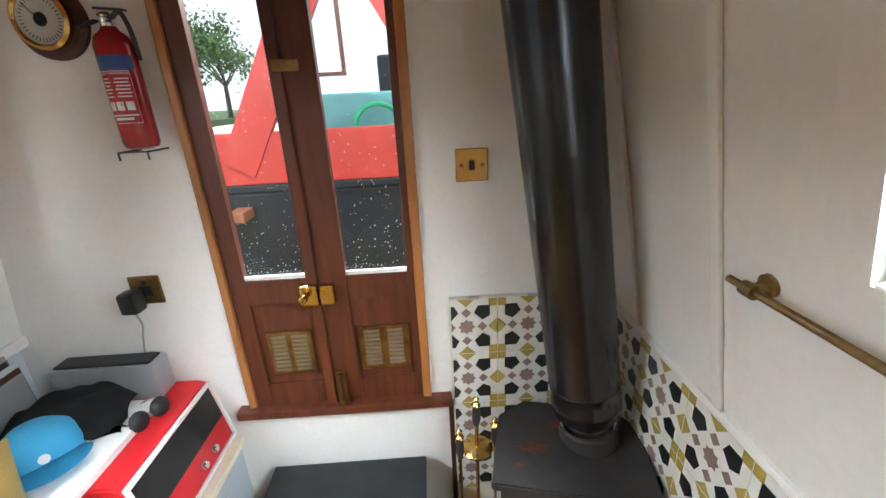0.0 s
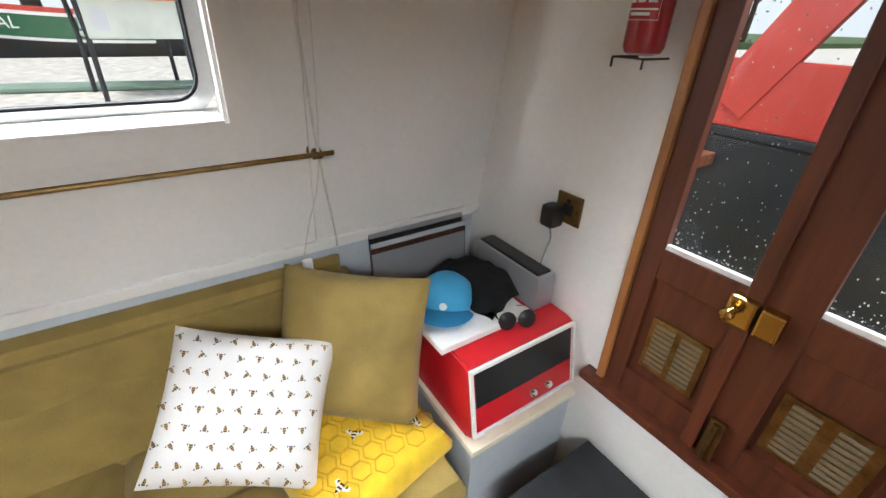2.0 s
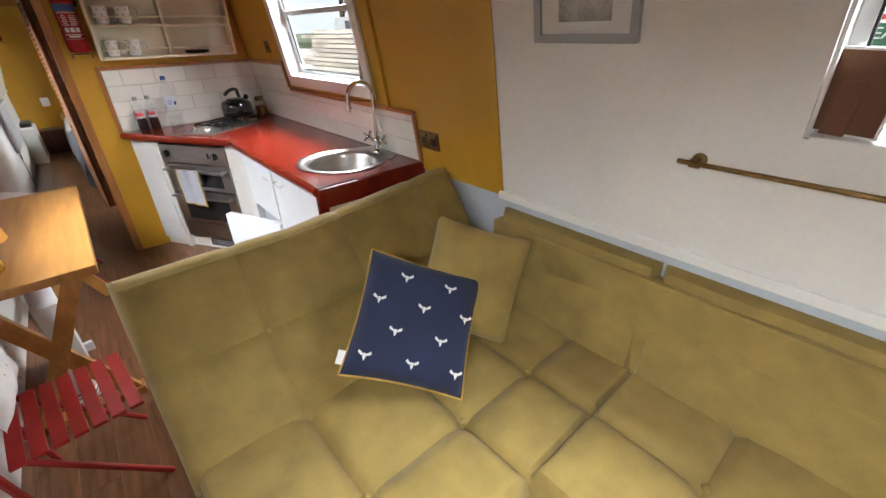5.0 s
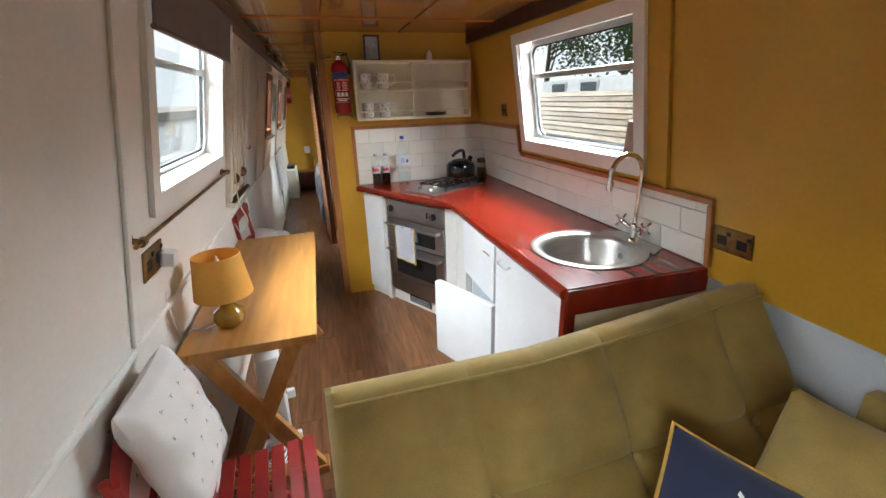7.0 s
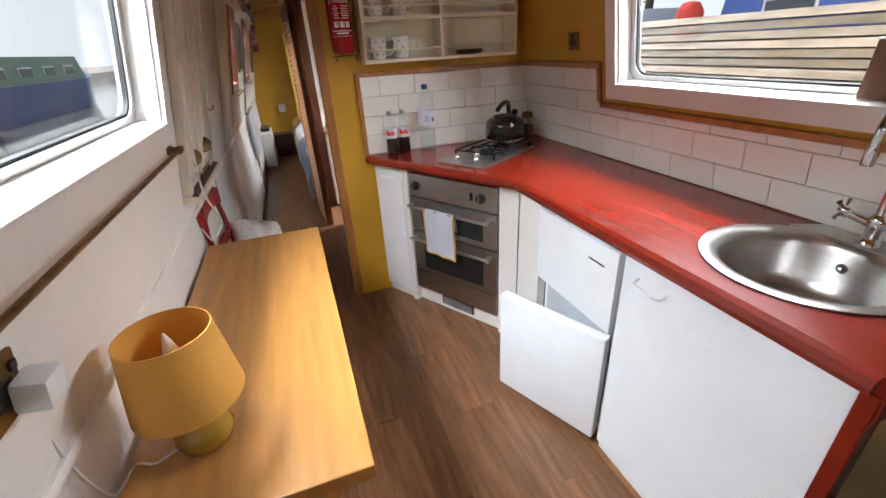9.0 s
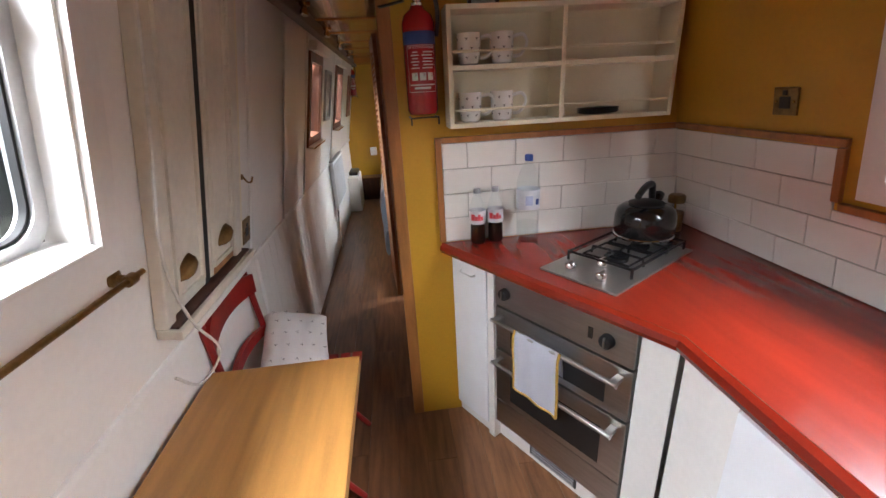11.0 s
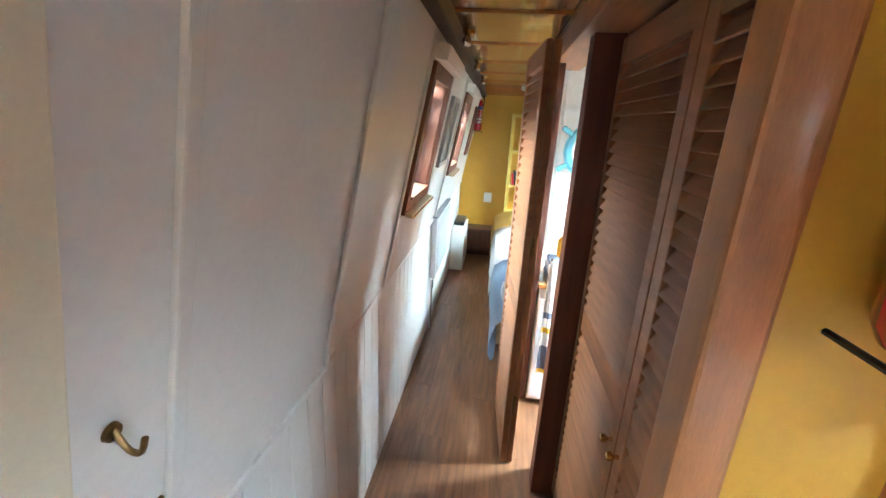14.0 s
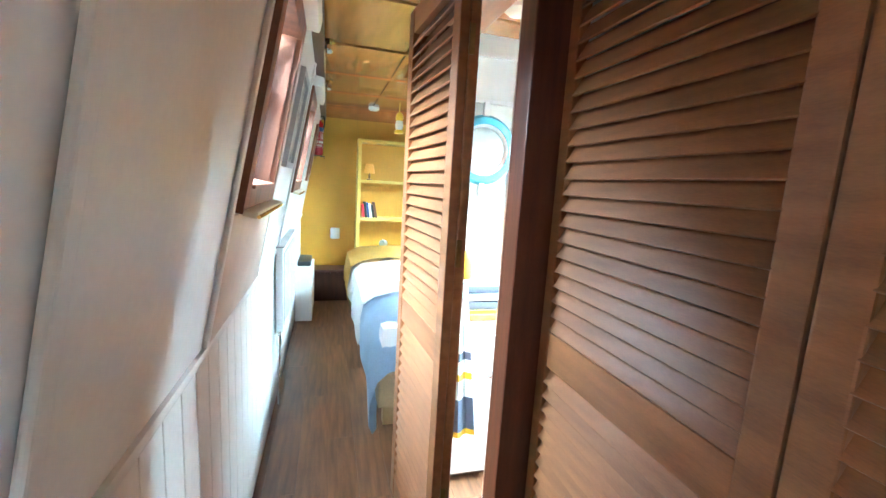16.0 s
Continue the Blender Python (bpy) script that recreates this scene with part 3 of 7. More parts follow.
sofa = thing("corner_sofa", "mustard velvet corner sofa with buttoned seats", "sofa")
part("base", box(-1.33, -0.693, -0.69, 0.79, 0.03, 0.26, 0.02), VELVET, sofa, smooth=True)
part("base", box(-1.33, 0.04, -1.60, -0.703, 0.03, 0.26, 0.02), VELVET, sofa, smooth=True)
s1 = part("seat", tuft_block(-1.31, -0.69, -0.705, 0.80, 0.2, 0.385, [-1.02], [-0.354, 0.01, 0.375], dip=0.05, w=0.020), VELVET, sofa, smooth=True)
buttons([(-1.02, q, 0.36) for q in (-0.354, 0.01, 0.375)], s1)
s2 = part("seat", tuft_block(-1.31, 0.045, -1.44, -0.700, 0.2, 0.378, [-1.02, -0.68, -0.30], [-0.975], dip=0.05, w=0.020), VELVET, sofa, smooth=True)
buttons([(q, -0.975, 0.352) for q in (-1.02, -0.68, -0.30)], s2)
part("back_frame", box(-1.345, -1.285, -1.42, 0.74, 0.2, 0.76, 0.01), VELVET, sofa)
# wall backrests lean against the cabin side
for ya, yb in ((-0.70, 0.72), (-1.40, -0.715)):
    m = pose(-1.275, 0, 0.365) @ pose(0, 0, 0, 0, 83, 0)
    bk = part("backrest", tuft_block(-0.445, 0.0, ya, yb, -0.075, 0.02, [], [], r=0.03, puff=0.008), VELVET, sofa, smooth=True)
    bk.matrix_basis = m
    part("piping", tube([(-0.385, ya + 0.02, 0.021), (-0.385, yb - 0.02, 0.021)], 0.004), VELVET, bk, smooth=True)
# free-standing reclined backrest between saloon and galley
bk = part("backrest", tuft_block(-1.335, 0.065, -0.08, 0.635, -0.10, 0.035, [-0.30, -0.71, -1.12], [0.30], dip=0.030, w=0.020, r=0.055, puff=0.008), VELVET, sofa, smooth=True)
bk.matrix_basis = pose(0, -1.37, 0.36, 0, 0, 0) @ Matrix(((1, 0, 0, 0), (0, -math.cos(radians(52)), math.sin(radians(52)), 0), (0, math.sin(radians(52)), math.cos(radians(52)), 0), (0, 0, 0, 1)))
for v in bk.data.vertices:
    v.co.y += 0.07 * max(0, (-v.co.x - 0.5) / 0.83) * max(0, v.co.y / 0.635) ** 1.5
part("piping", tube([(-1.31, 0.648, 0.034), (-0.9, 0.613, 0.034), (-0.5, 0.585, 0.034), (0.045, 0.585, 0.034)], 0.005), VELVET, bk, smooth=True)
buttons([(q, 0.30, 0.012) for q in (-0.30, -0.71, -1.12)], bk)
for x, y in ((-1.25, 0.7), (-0.78, 0.7), (-0.05, -0.8), (-0.05, -1.5), (-1.25, -1.5)):
    part("leg", box(x - 0.02, x + 0.02, y - 0.02, y + 0.02, 0, 0.05), BLACKP, sofa)


# ---- cushions ----
def pillow_mesh(w, h, t, n=26, wr=0.008, seed=0.0):
    bm = bmesh.new()
    def surf(u, v):
        k = max(1 - u ** 4, 0) ** 0.5 * max(1 - v ** 4, 0) ** 0.5
        shrink = 1 - 0.055 * (1 - v * v) * abs(u) ** 2
        shr2 = 1 - 0.055 * (1 - u * u) * abs(v) ** 2
        return Vector((w / 2 * u * shrink, 0, h / 2 * v * shr2)), t / 2 * k
    for side in (1, -1):
        g = []
        for i in range(n + 1):
            row = []
            for j in range(n + 1):
                u, v = -1 + 2 * i / n, -1 + 2 * j / n
                p, d = surf(u, v)
                d += wr * noise.noise((u * 2.2 + seed, v * 2.2, side)) * min(1, 4 * (1 - abs(u))) * min(1, 4 * (1 - abs(v)))
                row.append(bm.verts.new((p.x, -side * d, p.z)))
            g.append(row)
        for i in range(n):
            for j in range(n):
                bm.faces.new((g[i][j], g[i + 1][j], g[i + 1][j + 1], g[i][j + 1]))
    bmesh.ops.remove_doubles(bm, verts=bm.verts, dist=0.0005)
    return bm, surf


def corners_pose(L, T, R, B):
    L, T, R, B = map(Vector, (L, T, R, B))
    c = (L + T + R + B) / 4
    ex, ez = (R - T + B - L) / 2, (T - L + R - B) / 2
    w, h = ex.length, ez.length
    x = ex.normalized()
    y = ez.cross(x).normalized()
    z = x.cross(y)
    m = Matrix(((x.x, y.x, z.x, c.x), (x.y, y.y, z.y, c.y), (x.z, y.z, z.z, c.z), (0, 0, 0, 1)))
    return m, w, h


def bee_shape(bm, p, s, turn, kind):
    """A small flat bee: wings and a striped body, on the front of a cushion."""
    m = Matrix.Translation(p) @ pose(0, 0, 0, 0, turn, 0)
    shapes = []
    if kind == "wings":
        shapes = [[(-0.1, 0.1), (-0.95, 0.75), (-1.1, 0.3), (-0.5, -0.05)], [(0.1, 0.1), (0.95, 0.75), (1.1, 0.3), (0.5, -0.05)],
                  [(-0.22, 0.35), (0.22, 0.35), (0.28, -0.2), (0, -0.85), (-0.28, -0.2)]]
    elif kind == "body":
        shapes = [[(-0.3, 0.55), (0.3, 0.55), (0.36, 0.3), (-0.36, 0.3)], [(-0.34, 0.1), (0.34, 0.1), (0.3, -0.15), (-0.3, -0.15)], [(-0.24, -0.35), (0.24, -0.35), (0, -0.8)],
                  [(-0.5, 0.7), (-0.85, 0.5), (-0.6, 0.2)], [(0.5, 0.7), (0.85, 0.5), (0.6, 0.2)]]
    elif kind == "gold":
        shapes = [[(-0.36, 0.3), (0.36, 0.3), (0.34, 0.1), (-0.34, 0.1)], [(-0.3, -0.15), (0.3, -0.15), (0.24, -0.35), (-0.24, -0.35)]]
    for sh in shapes:
        bm.faces.new([bm.verts.new(m @ Vector((a * s, 0, b * s))) for a, b in sh])


def cushion(name, label, mt, corners, t=0.14, seed=0.0, wr=0.010, turn_extra=0):
    m, w, h = corners_pose(*corners)
    o = thing(name, label, "cushion", m, group="sofa cushions")
    bm, surf = pillow_mesh(w, h, t, seed=seed, wr=wr)
    part("cover", bm, mt, o, smooth=True)
    return o, surf, w, h


o, sf, w_, h_ = cushion("cushion", "white cotton cushion printed with small bees leaning on the sofa", WHITEF, ((-1.02, 0.085, 0.53), (-1.215, 0.235, 0.795), (-1.06, 0.625, 0.70), (-0.845, 0.41, 0.455)), 0.15, 1.3)
ink, gold = bmesh.new(), bmesh.new()
for i in range(9):
    for j in range(9):
        u, v = -0.86 + 0.215 * (i + 0.5 * (j % 2)), -0.86 + 0.215 * j
        if abs(u) > 0.93:
            continue
        p, d = sf(u, v)
        tn = random.choice((0, 35, -35, 180, 150)) + random.uniform(-10, 10)
        q = Vector((p.x, -d - 0.0115, p.z))
        bee_shape(ink, q, 0.0115, tn, "body")
        bee_shape(gold, q + Vector((0, -0.0004, 0)), 0.0115, tn, "gold")
tagged(part("bee_print", ink, BEEINK, o), kind="stuff")
tagged(part("bee_print", gold, BEEGOLD, o), kind="stuff")
o, sf, w_, h_ = cushion("cushion", "mustard velvet cushion standing at the end of the sofa", VELVET, ((-1.146, 0.40, 0.46), (-1.27, 0.541, 0.862), (-1.00, 0.885, 0.845), (-0.876, 0.733, 0.45)), 0.16, 4.1, 0.016)
o, sf, w_, h_ = cushion("cushion", "navy cushion embroidered with white bees and gold piping", NAVY, ((-0.385, -1.265, 0.55), (-0.68, -1.42, 0.83), (-1.003, -1.185, 0.66), (-0.69, -1.03, 0.41)), 0.14, 2.2, 0.010)
for i, j in ((-0.5, 0.60), (0.5, 0.60), (-1, 0.18), (0, 0.18), (1, 0.18), (-0.5, -0.25), (0.5, -0.25), (-1, -0.68), (0, -0.68), (1, -0.68)):
    u, v = 0.74 * i, j
    p, d = sf(u, v)
    bm = bmesh.new()
    bee_shape(bm, Vector((p.x, -d - 0.010, p.z)), 0.020, 0, "wings")
    part("bee", bm, BEEWHITE, o, "white embroidered bee")
pts = [(w_ / 2 * u, 0, h_ / 2 * v) for u, v in [(-1 + 0.1 * k, -1) for k in range(20)] + [(1, -1 + 0.1 * k) for k in range(20)] + [(1 - 0.1 * k, 1) for k in range(20)] + [(-1, 1 - 0.1 * k) for k in range(20)]]
pts = [(x * (1 - 0.055 * (1 - (2 * z / h_) ** 2)), y, z * (1 - 0.055 * (1 - (2 * x / w_) ** 2))) for x, y, z in pts]
part("piping", tube(pts, 0.0045, 6, True), BEEGOLD, o, "gold piping", smooth=True)
part("tag", box(-w_ / 2 - 0.02, -w_ / 2 + 0.012, -0.003, 0.0, -h_ / 2 + 0.03, -h_ / 2 + 0.075), PAPER, o, "white fabric tag")
o, sf, w_, h_ = cushion("cushion", "small mustard velvet cushion in the sofa corner", VELVET, ((-0.76, -1.31, 0.53), (-0.923, -1.41, 0.89), (-1.20, -1.165, 0.79), (-1.02, -1.075, 0.40)), 0.15, 6.6, 0.016)
# folded yellow fleece with bees
o = thing("yellow_throw", "folded yellow honeycomb fleece with embroidered bees on the seat", "throw", pose(-0.94, 0.585, 0.385, 0, 0, 12))
part("fabric", tuft_block(-0.17, 0.19, -0.21, 0.20, 0, 0.085, [], [], r=0.05, puff=0.02), YELLOWF, o, smooth=True)
hc = bmesh.new()
for i in range(7):
    for j in range(7):
        cx, cy = -0.15 + 0.052 * i + 0.026 * (j % 2), -0.17 + 0.055 * j
        if cx > 0.15:
            continue
        loop = [(cx + 0.028 * math.cos(radians(30 + 60 * k)), cy + 0.028 * math.sin(radians(30 + 60 * k)), 0.088 + 0.012 * noise.noise((cx * 5, cy * 5, 0.77))) for k in range(6)]
        sweep(hc, loop, 0.0022, 4, True)
tagged(part("honeycomb", hc, mat("honeycomb_stitch", (0.66, 0.40, 0.012), 0.9), o), kind="stuff")
for cx, cy, r_ in ((0.02, -0.02, 40), (0.10, 0.13, -20), (0.12, -0.13, 10)):
    for kd, mt, dz in (("wings", BEEWHITE, 0.094), ("body", BEEINK, 0.096)):
        bm = bmesh.new()
        bee_shape(bm, Vector((0, 0, 0)), 0.022, 0, kd)
        ob = part("bee", bm, mt, o, "embroidered bee")
        ob.matrix_basis = pose(cx, cy, dz + 0.006) @ pose(0, 0, 0, -90, 0, r_)

# ---- saloon: port corner ----
c = thing("corner_cabinet", "low grey cabinet with a cream top edge in the corner", "cabinet")
part("body", box(-1.35, -0.745, 0.855, 1.275, 0, 0.395), GREYP, c)
part("top", box(-1.35, -0.73, 0.845, 1.278, 0.395, 0.42, 0.004), CREAM, c)
r = thing("record_player", "red vinyl retro record player with black speaker front", "record player", pose(0.020, 0.012, 0.017))
prof = [(-1.16, 0.405), (-0.80, 0.405), (-0.772, 0.43), (-0.815, 0.655), (-0.84, 0.665), (-1.16, 0.665)]
bm = bmesh.new()
lo, hi = [bm.verts.new((x, 0.845, z)) for x, z in prof], [bm.verts.new((x, 1.265, z)) for x, z in prof]
bm.faces.new(lo), bm.faces.new(hi[::-1])
for i in range(6):
    bm.faces.new((lo[i], hi[i], hi[(i + 1) % 6], lo[(i + 1) % 6]))
bmesh.ops.bevel(bm, geom=list(bm.edges), offset=0.006, segments=2, affect="EDGES")
part("case", bm, REDVINYL, r, smooth=True)
mf = pose(-0.771, 1.055, 0.43) @ pose(0, 0, 0, 0, -10.8, 0)
for a in ((-0.208, 0.208, 0.0, 0.012), (-0.208, 0.208, 0.218, 0.230), (-0.208, -0.197, 0.012, 0.218), (0.197, 0.208, 0.012, 0.218)):
    ob = part("edging", box(-0.004, 0.008, a[0], a[1], a[2], a[3], 0.003), PAPER, r, "white edging")
    ob.matrix_basis = mf
ob = part("speaker_cloth", box(-0.004, 0.003, -0.19, 0.19, 0.10, 0.212), BLACKP, r, "black speaker cloth")
ob.matrix_basis = mf
ob = part("control_panel", box(-0.004, 0.003, -0.19, 0.19, 0.016, 0.098), REDVINYL, r)
ob.matrix_basis = mf
for yk in (0.02, 0.085):
    ob = part("knob", lathe([(0.014, 0), (0.013, 0.012), (0.010, 0.016), (0.002, 0.017)], 16, pose(0.003, yk, 0.055, 0, 90, 0)), CHROME, r, "chrome knob", smooth=True)
    ob.matrix_basis = mf
lid = solid("record_sleeve", box(-1.20, -0.875, 0.825, 1.16, 0.682, 0.704, 0.003), PAPER, "white flat box lying on the record player", "box")
for k in range(7):
    m = pose(-1.235 - 0.010 * k, 0.80 + 0.004 * k, 0.421) @ pose(0, 0, 0, 0, -3 - k * 0.4, 0)
    ob = solid("record_sleeve", box(-0.003, 0.003, 0, 0.37 + 0.008 * (k % 3), 0, 0.40 + 0.012 * k, 0.001), (SILVERP, DARKW, GREYP, BLACKP)[k % 4], "record sleeve standing against the cabin side", "record", "row of records")
    ob.matrix_world = m
sp = thing("speaker", "silver speaker with a black top grille", "speaker", pose(0.02, 0.01, 0.016))
part("body", box(-1.225, -0.905, 1.175, 1.255, 0.668, 0.79, 0.012), SILVERP, sp, smooth=True)
part("grille", box(-1.21, -0.92, 1.185, 1.245, 0.785, 0.797, 0.006), BLACKP, sp)
cap = thing("cap", "pale blue baseball cap with a curved peak", "cap", pose(-1.05, 0.955, 0.704, 0, 0, -40))
prof = [(0.085, 0.0), (0.088, 0.03), (0.078, 0.065), (0.05, 0.09), (0.006, 0.098)]
part("crown", lathe(prof, 24), BLUECAP, cap, smooth=True)
bm = bmesh.new()
g = [[bm.verts.new((0.03 + 0.125 * a * math.cos(t_), 0.095 * math.sin(t_) * (0.6 + 0.4 * a), 0.018 + 0.02 * math.cos(t_ * 1.2) - 0.012 * a)) for a in (0.3, 0.6, 0.85, 1.0)] for t_ in [radians(-80 + 10 * k) for k in range(17)]]
for a, b in zip(g, g[1:]):
    for i in range(3):
        bm.faces.new((a[i], a[i + 1], b[i + 1], b[i]))
bmesh.ops.solidify(bm, geom=list(bm.faces), thickness=0.003)
part("peak", bm, BLUECAP, cap, smooth=True)
part("badge", lathe([(0.012, 0), (0.012, 0.002), (0.002, 0.003)], 12, pose(0.083, 0, 0.045, 0, 78, 0)), PAPER, cap, "white badge")
bm = bmesh.new()
n = 18
g = []
for i in range(n + 1):
    row = []
    for j in range(n + 1):
        u, v = -1 + 2 * i / n, -1 + 2 * j / n
        hgt = max(0, 1 - u * u * 0.9 - v * v * 0.8)
        row.append(bm.verts.new((0.15 * u + 0.02 * noise.noise((u * 2, v * 2, 4)), 0.12 * v + 0.02 * noise.noise((u * 2, v * 2, 9)), 0.075 * hgt ** 0.6 * (1 + 0.5 * noise.noise((u * 2.5, v * 2.5, 1))) + 0.002)))
    g.append(row)
for i in range(n):
    for j in range(n):
        bm.faces.new((g[i][j], g[i + 1][j], g[i + 1][j + 1], g[i][j + 1]))
bmesh.ops.solidify(bm, geom=list(bm.faces), thickness=0.004)
ob = solid("scarf", bm, GREYCLOTH, "crumpled charcoal cloth lying beside the cap", "cloth", smooth=True)
ob.matrix_world = pose(-1.08, 1.085, 0.704, 0, 0, 20)
g_ = thing("sunglasses", "black folded sunglasses with silver arms", "sunglasses", pose(-0.865, 1.09, 0.681, 0, 0, 70))
for x_ in (-0.032, 0.032):
    part("lens", lathe([(0.026, 0), (0.029, 0.006), (0.024, 0.010), (0.004, 0.013)], 18, pose(x_, 0, 0.026, 70, 0, 0)), BLACKP, g_, smooth=True)
    part("arm", tube(spline([(x_ * 1.9, 0, 0.035), (x_ * 1.5, 0.06, 0.025), (-x_ * 0.6, 0.085, 0.012)], 6), 0.003, 6), CHROME, g_, smooth=True)

# ---- bow bulkhead fittings ----
cl = thing("barometer", "brass ship's barometer on a dark wooden ring", "barometer", pose(-0.912, YB, 1.748, 90, 0, 0))
part("mount", lathe([(0.088, 0.0), (0.088, 0.012), (0.078, 0.022), (0.06, 0.022)], 40), DARKW, cl, smooth=True)
part("bezel", lathe([(0.066, 0.022), (0.068, 0.040), (0.060, 0.046), (0.055, 0.040)], 40, cap=False), BRASS, cl, smooth=True)
dial = part("dial", lathe([(0.057, 0.022), (0.057, 0.036), (0.001, 0.036)], 40), mat("dial_silver", (0.55, 0.54, 0.50), 0.4), cl)
bm = bmesh.new()
for k in range(36):
    a = radians(10 * k)
    bx(bm, -0.0009, 0.0009, 0.041, 0.049, 0.0362, 0.0368, 0, pose(0, 0, 0, 0, 0, 10 * k))
tagged(part("scale_marks", bm, BLACKP, dial), kind="stuff")
part("movement", lathe([(0.016, 0.0365), (0.014, 0.039), (0.002, 0.039)], 20), BLACKP, dial)
part("pointer", box(-0.0012, 0.0012, -0.012, 0.045, 0.040, 0.041, 0, pose(0, 0, 0, 0, 0, 40)), BLACKP, dial)


def writing(body, size, mt, m, parent, name="lettering", label=""):
    cu = bpy.data.curves.new(name, "FONT")
    cu.body, cu.size, cu.align_x, cu.align_y, cu.extrude = body, size, "CENTER", "CENTER", 0.0003
    tmp = bpy.data.objects.new(name, cu)
    me = bpy.data.meshes.new_from_object(tmp)
    bpy.data.objects.remove(tmp)
    me.materials.clear()
    me.materials.append(mt)
    ob = new(name, me)
    ob.parent = parent
    ob.matrix_basis = m
    if label:
        ob["label"] = label
    return ob


def curved_text(body, size, r, z, ang0, mt, parent, name="lettering"):
    """Letters wrapped round a can of radius r about the z axis, facing -y at angle 0."""
    cu = bpy.data.curves.new(name, "FONT")
    cu.body, cu.size, cu.align_x, cu.align_y = body, size, "CENTER", "CENTER"
    tmp = bpy.data.objects.new(name, cu)
    me = bpy.data.meshes.new_from_object(tmp)
    bpy.data.objects.remove(tmp)
    for v in me.vertices:
        a = v.co.x / r + radians(ang0)
        v.co = Vector((r * math.sin(a), -r * math.cos(a), z + v.co.y))
    me.materials.clear()
    me.materials.append(mt)
    ob = new(name, me)
    ob.parent = parent
    return ob


def curved_patch(r, a0, a1, z0, z1, mt, parent, name, n=10):
    bm = bmesh.new()
    lo = [bm.verts.new((r * math.sin(radians(a0 + (a1 - a0) * k / n)), -r * math.cos(radians(a0 + (a1 - a0) * k / n)), z0)) for k in range(n + 1)]
    hi = [bm.verts.new((v.co.x, v.co.y, z1)) for v in lo]
    for k in range(n):
        bm.faces.new((lo[k], lo[k + 1], hi[k + 1], hi[k]))
    return part(name, bm, mt, parent)


PRINTW = mat("white_print", (0.72, 0.66, 0.64), 0.45, var=0.04)


def extinguisher(m, label, turn=0):
    e = thing("fire_extinguisher", label, "fire extinguisher", m, group="fire extinguishers")
    R_ = 0.052
    part("can", lathe([(0.03, 0), (0.046, 0.006), (R_, 0.02), (R_, 0.30), (0.045, 0.325), (0.025, 0.342), (0.02, 0.352)], 32), REDCAN, e, smooth=True)
    hd = part("valve", lathe([(0.018, 0.35), (0.02, 0.36), (0.014, 0.368), (0.014, 0.39), (0.004, 0.392)], 16), CHROME, e, smooth=True)
    part("lever", box(-0.012, 0.012, -0.02, 0.085, 0.392, 0.398, 0.002, pose(0, 0, 0, 8, 0, 70)), BLACKP, hd)
    part("handle", box(-0.010, 0.010, -0.01, 0.075, 0.372, 0.378, 0.002, pose(0, 0, 0, -8, 0, 70)), BLACKP, hd)
    part("gauge", lathe([(0.013, 0), (0.013, 0.010), (0.010, 0.012), (0.001, 0.012)], 16, pose(0, -0.012, 0.374, 90)), CHROME, hd, smooth=True)
    part("hose", tube(spline([(0.015, 0, 0.375), (0.05, -0.01, 0.385), (0.064, -0.005, 0.33), (0.058, 0.01, 0.26)], 8), 0.007, 8), BLACKP, e, smooth=True)
    rr = R_ + 0.0006
    lab = curved_patch(rr, -75, 75, 0.232, 0.272, BLUELAB, e, "blue_band")
    curved_text("FIRE EXTINGUISHER", 0.011, rr + 0.0004, 0.222, 0, PRINTW, e)
    lines = bmesh.new()
    for k, z in enumerate((0.206, 0.196, 0.186, 0.176, 0.166, 0.156)):
        for a0, a1 in ((-38, -8), (2, 42)) if k % 2 else ((-32, -12), (6, 46)):
            n_ = 4
            lo = [lines.verts.new(((rr + 0.0003) * math.sin(radians(a0 + (a1 - a0) * q / n_)), -(rr + 0.0003) * math.cos(radians(a0 + (a1 - a0) * q / n_)), z)) for q in range(n_ + 1)]
            hi = [lines.verts.new((v.co.x, v.co.y, z + 0.0035)) for v in lo]
            for q in range(n_):
                lines.faces.new((lo[q], lo[q + 1], hi[q + 1], hi[q]))
    part("small_print", lines, PRINTW, e, "lines of small white print")
    for k, ch in enumerate("ABC"):
        curved_patch(rr + 0.0002, -38 + 29 * k, -16 + 29 * k, 0.118, 0.143, PRINTW, e, "class_mark")
        curved_text(ch, 0.013, rr + 0.0009, 0.135, -22 + 29 * k, REDCAN, e)
    for a0, a1, z0, z1 in ((-52, 52, 0.0800, 0.0815), (-52, 52, 0.228, 0.2295), (-53, -52, 0.08, 0.2295), (52, 53, 0.08, 0.2295), (-48, 48, 0.102, 0.106), (-30, 30, 0.09, 0.097)):
        curved_patch(rr + 0.0001, a0, a1, z0, z1, PRINTW, e, "label_border")
    part("bracket", tube([(-0.045, -0.058, -0.03), (-0.045, -0.058, -0.006), (-0.02, -0.064, -0.004), (0.02, -0.064, -0.004), (0.045, -0.058, -0.006), (0.045, -0.058, -0.03)], 0.0032, 6), BLACKP, e, "black wire bracket", smooth=True)
    part("bracket_arm", tube([(-0.045, 0.055, -0.006), (-0.045, -0.058, -0.006)], 0.0032, 6), BLACKP, e, smooth=True)
    part("bracket_arm", tube([(0.045, 0.055, -0.006), (0.045, -0.058, -0.006)], 0.0032, 6), BLACKP, e, smooth=True)
    return e


extinguisher(pose(-0.745, YB - 0.058, 1.440) @ Matrix.Diagonal((0.8, 0.8, 0.8, 1)), "red fire extinguisher on a wire bracket beside the bow doors")


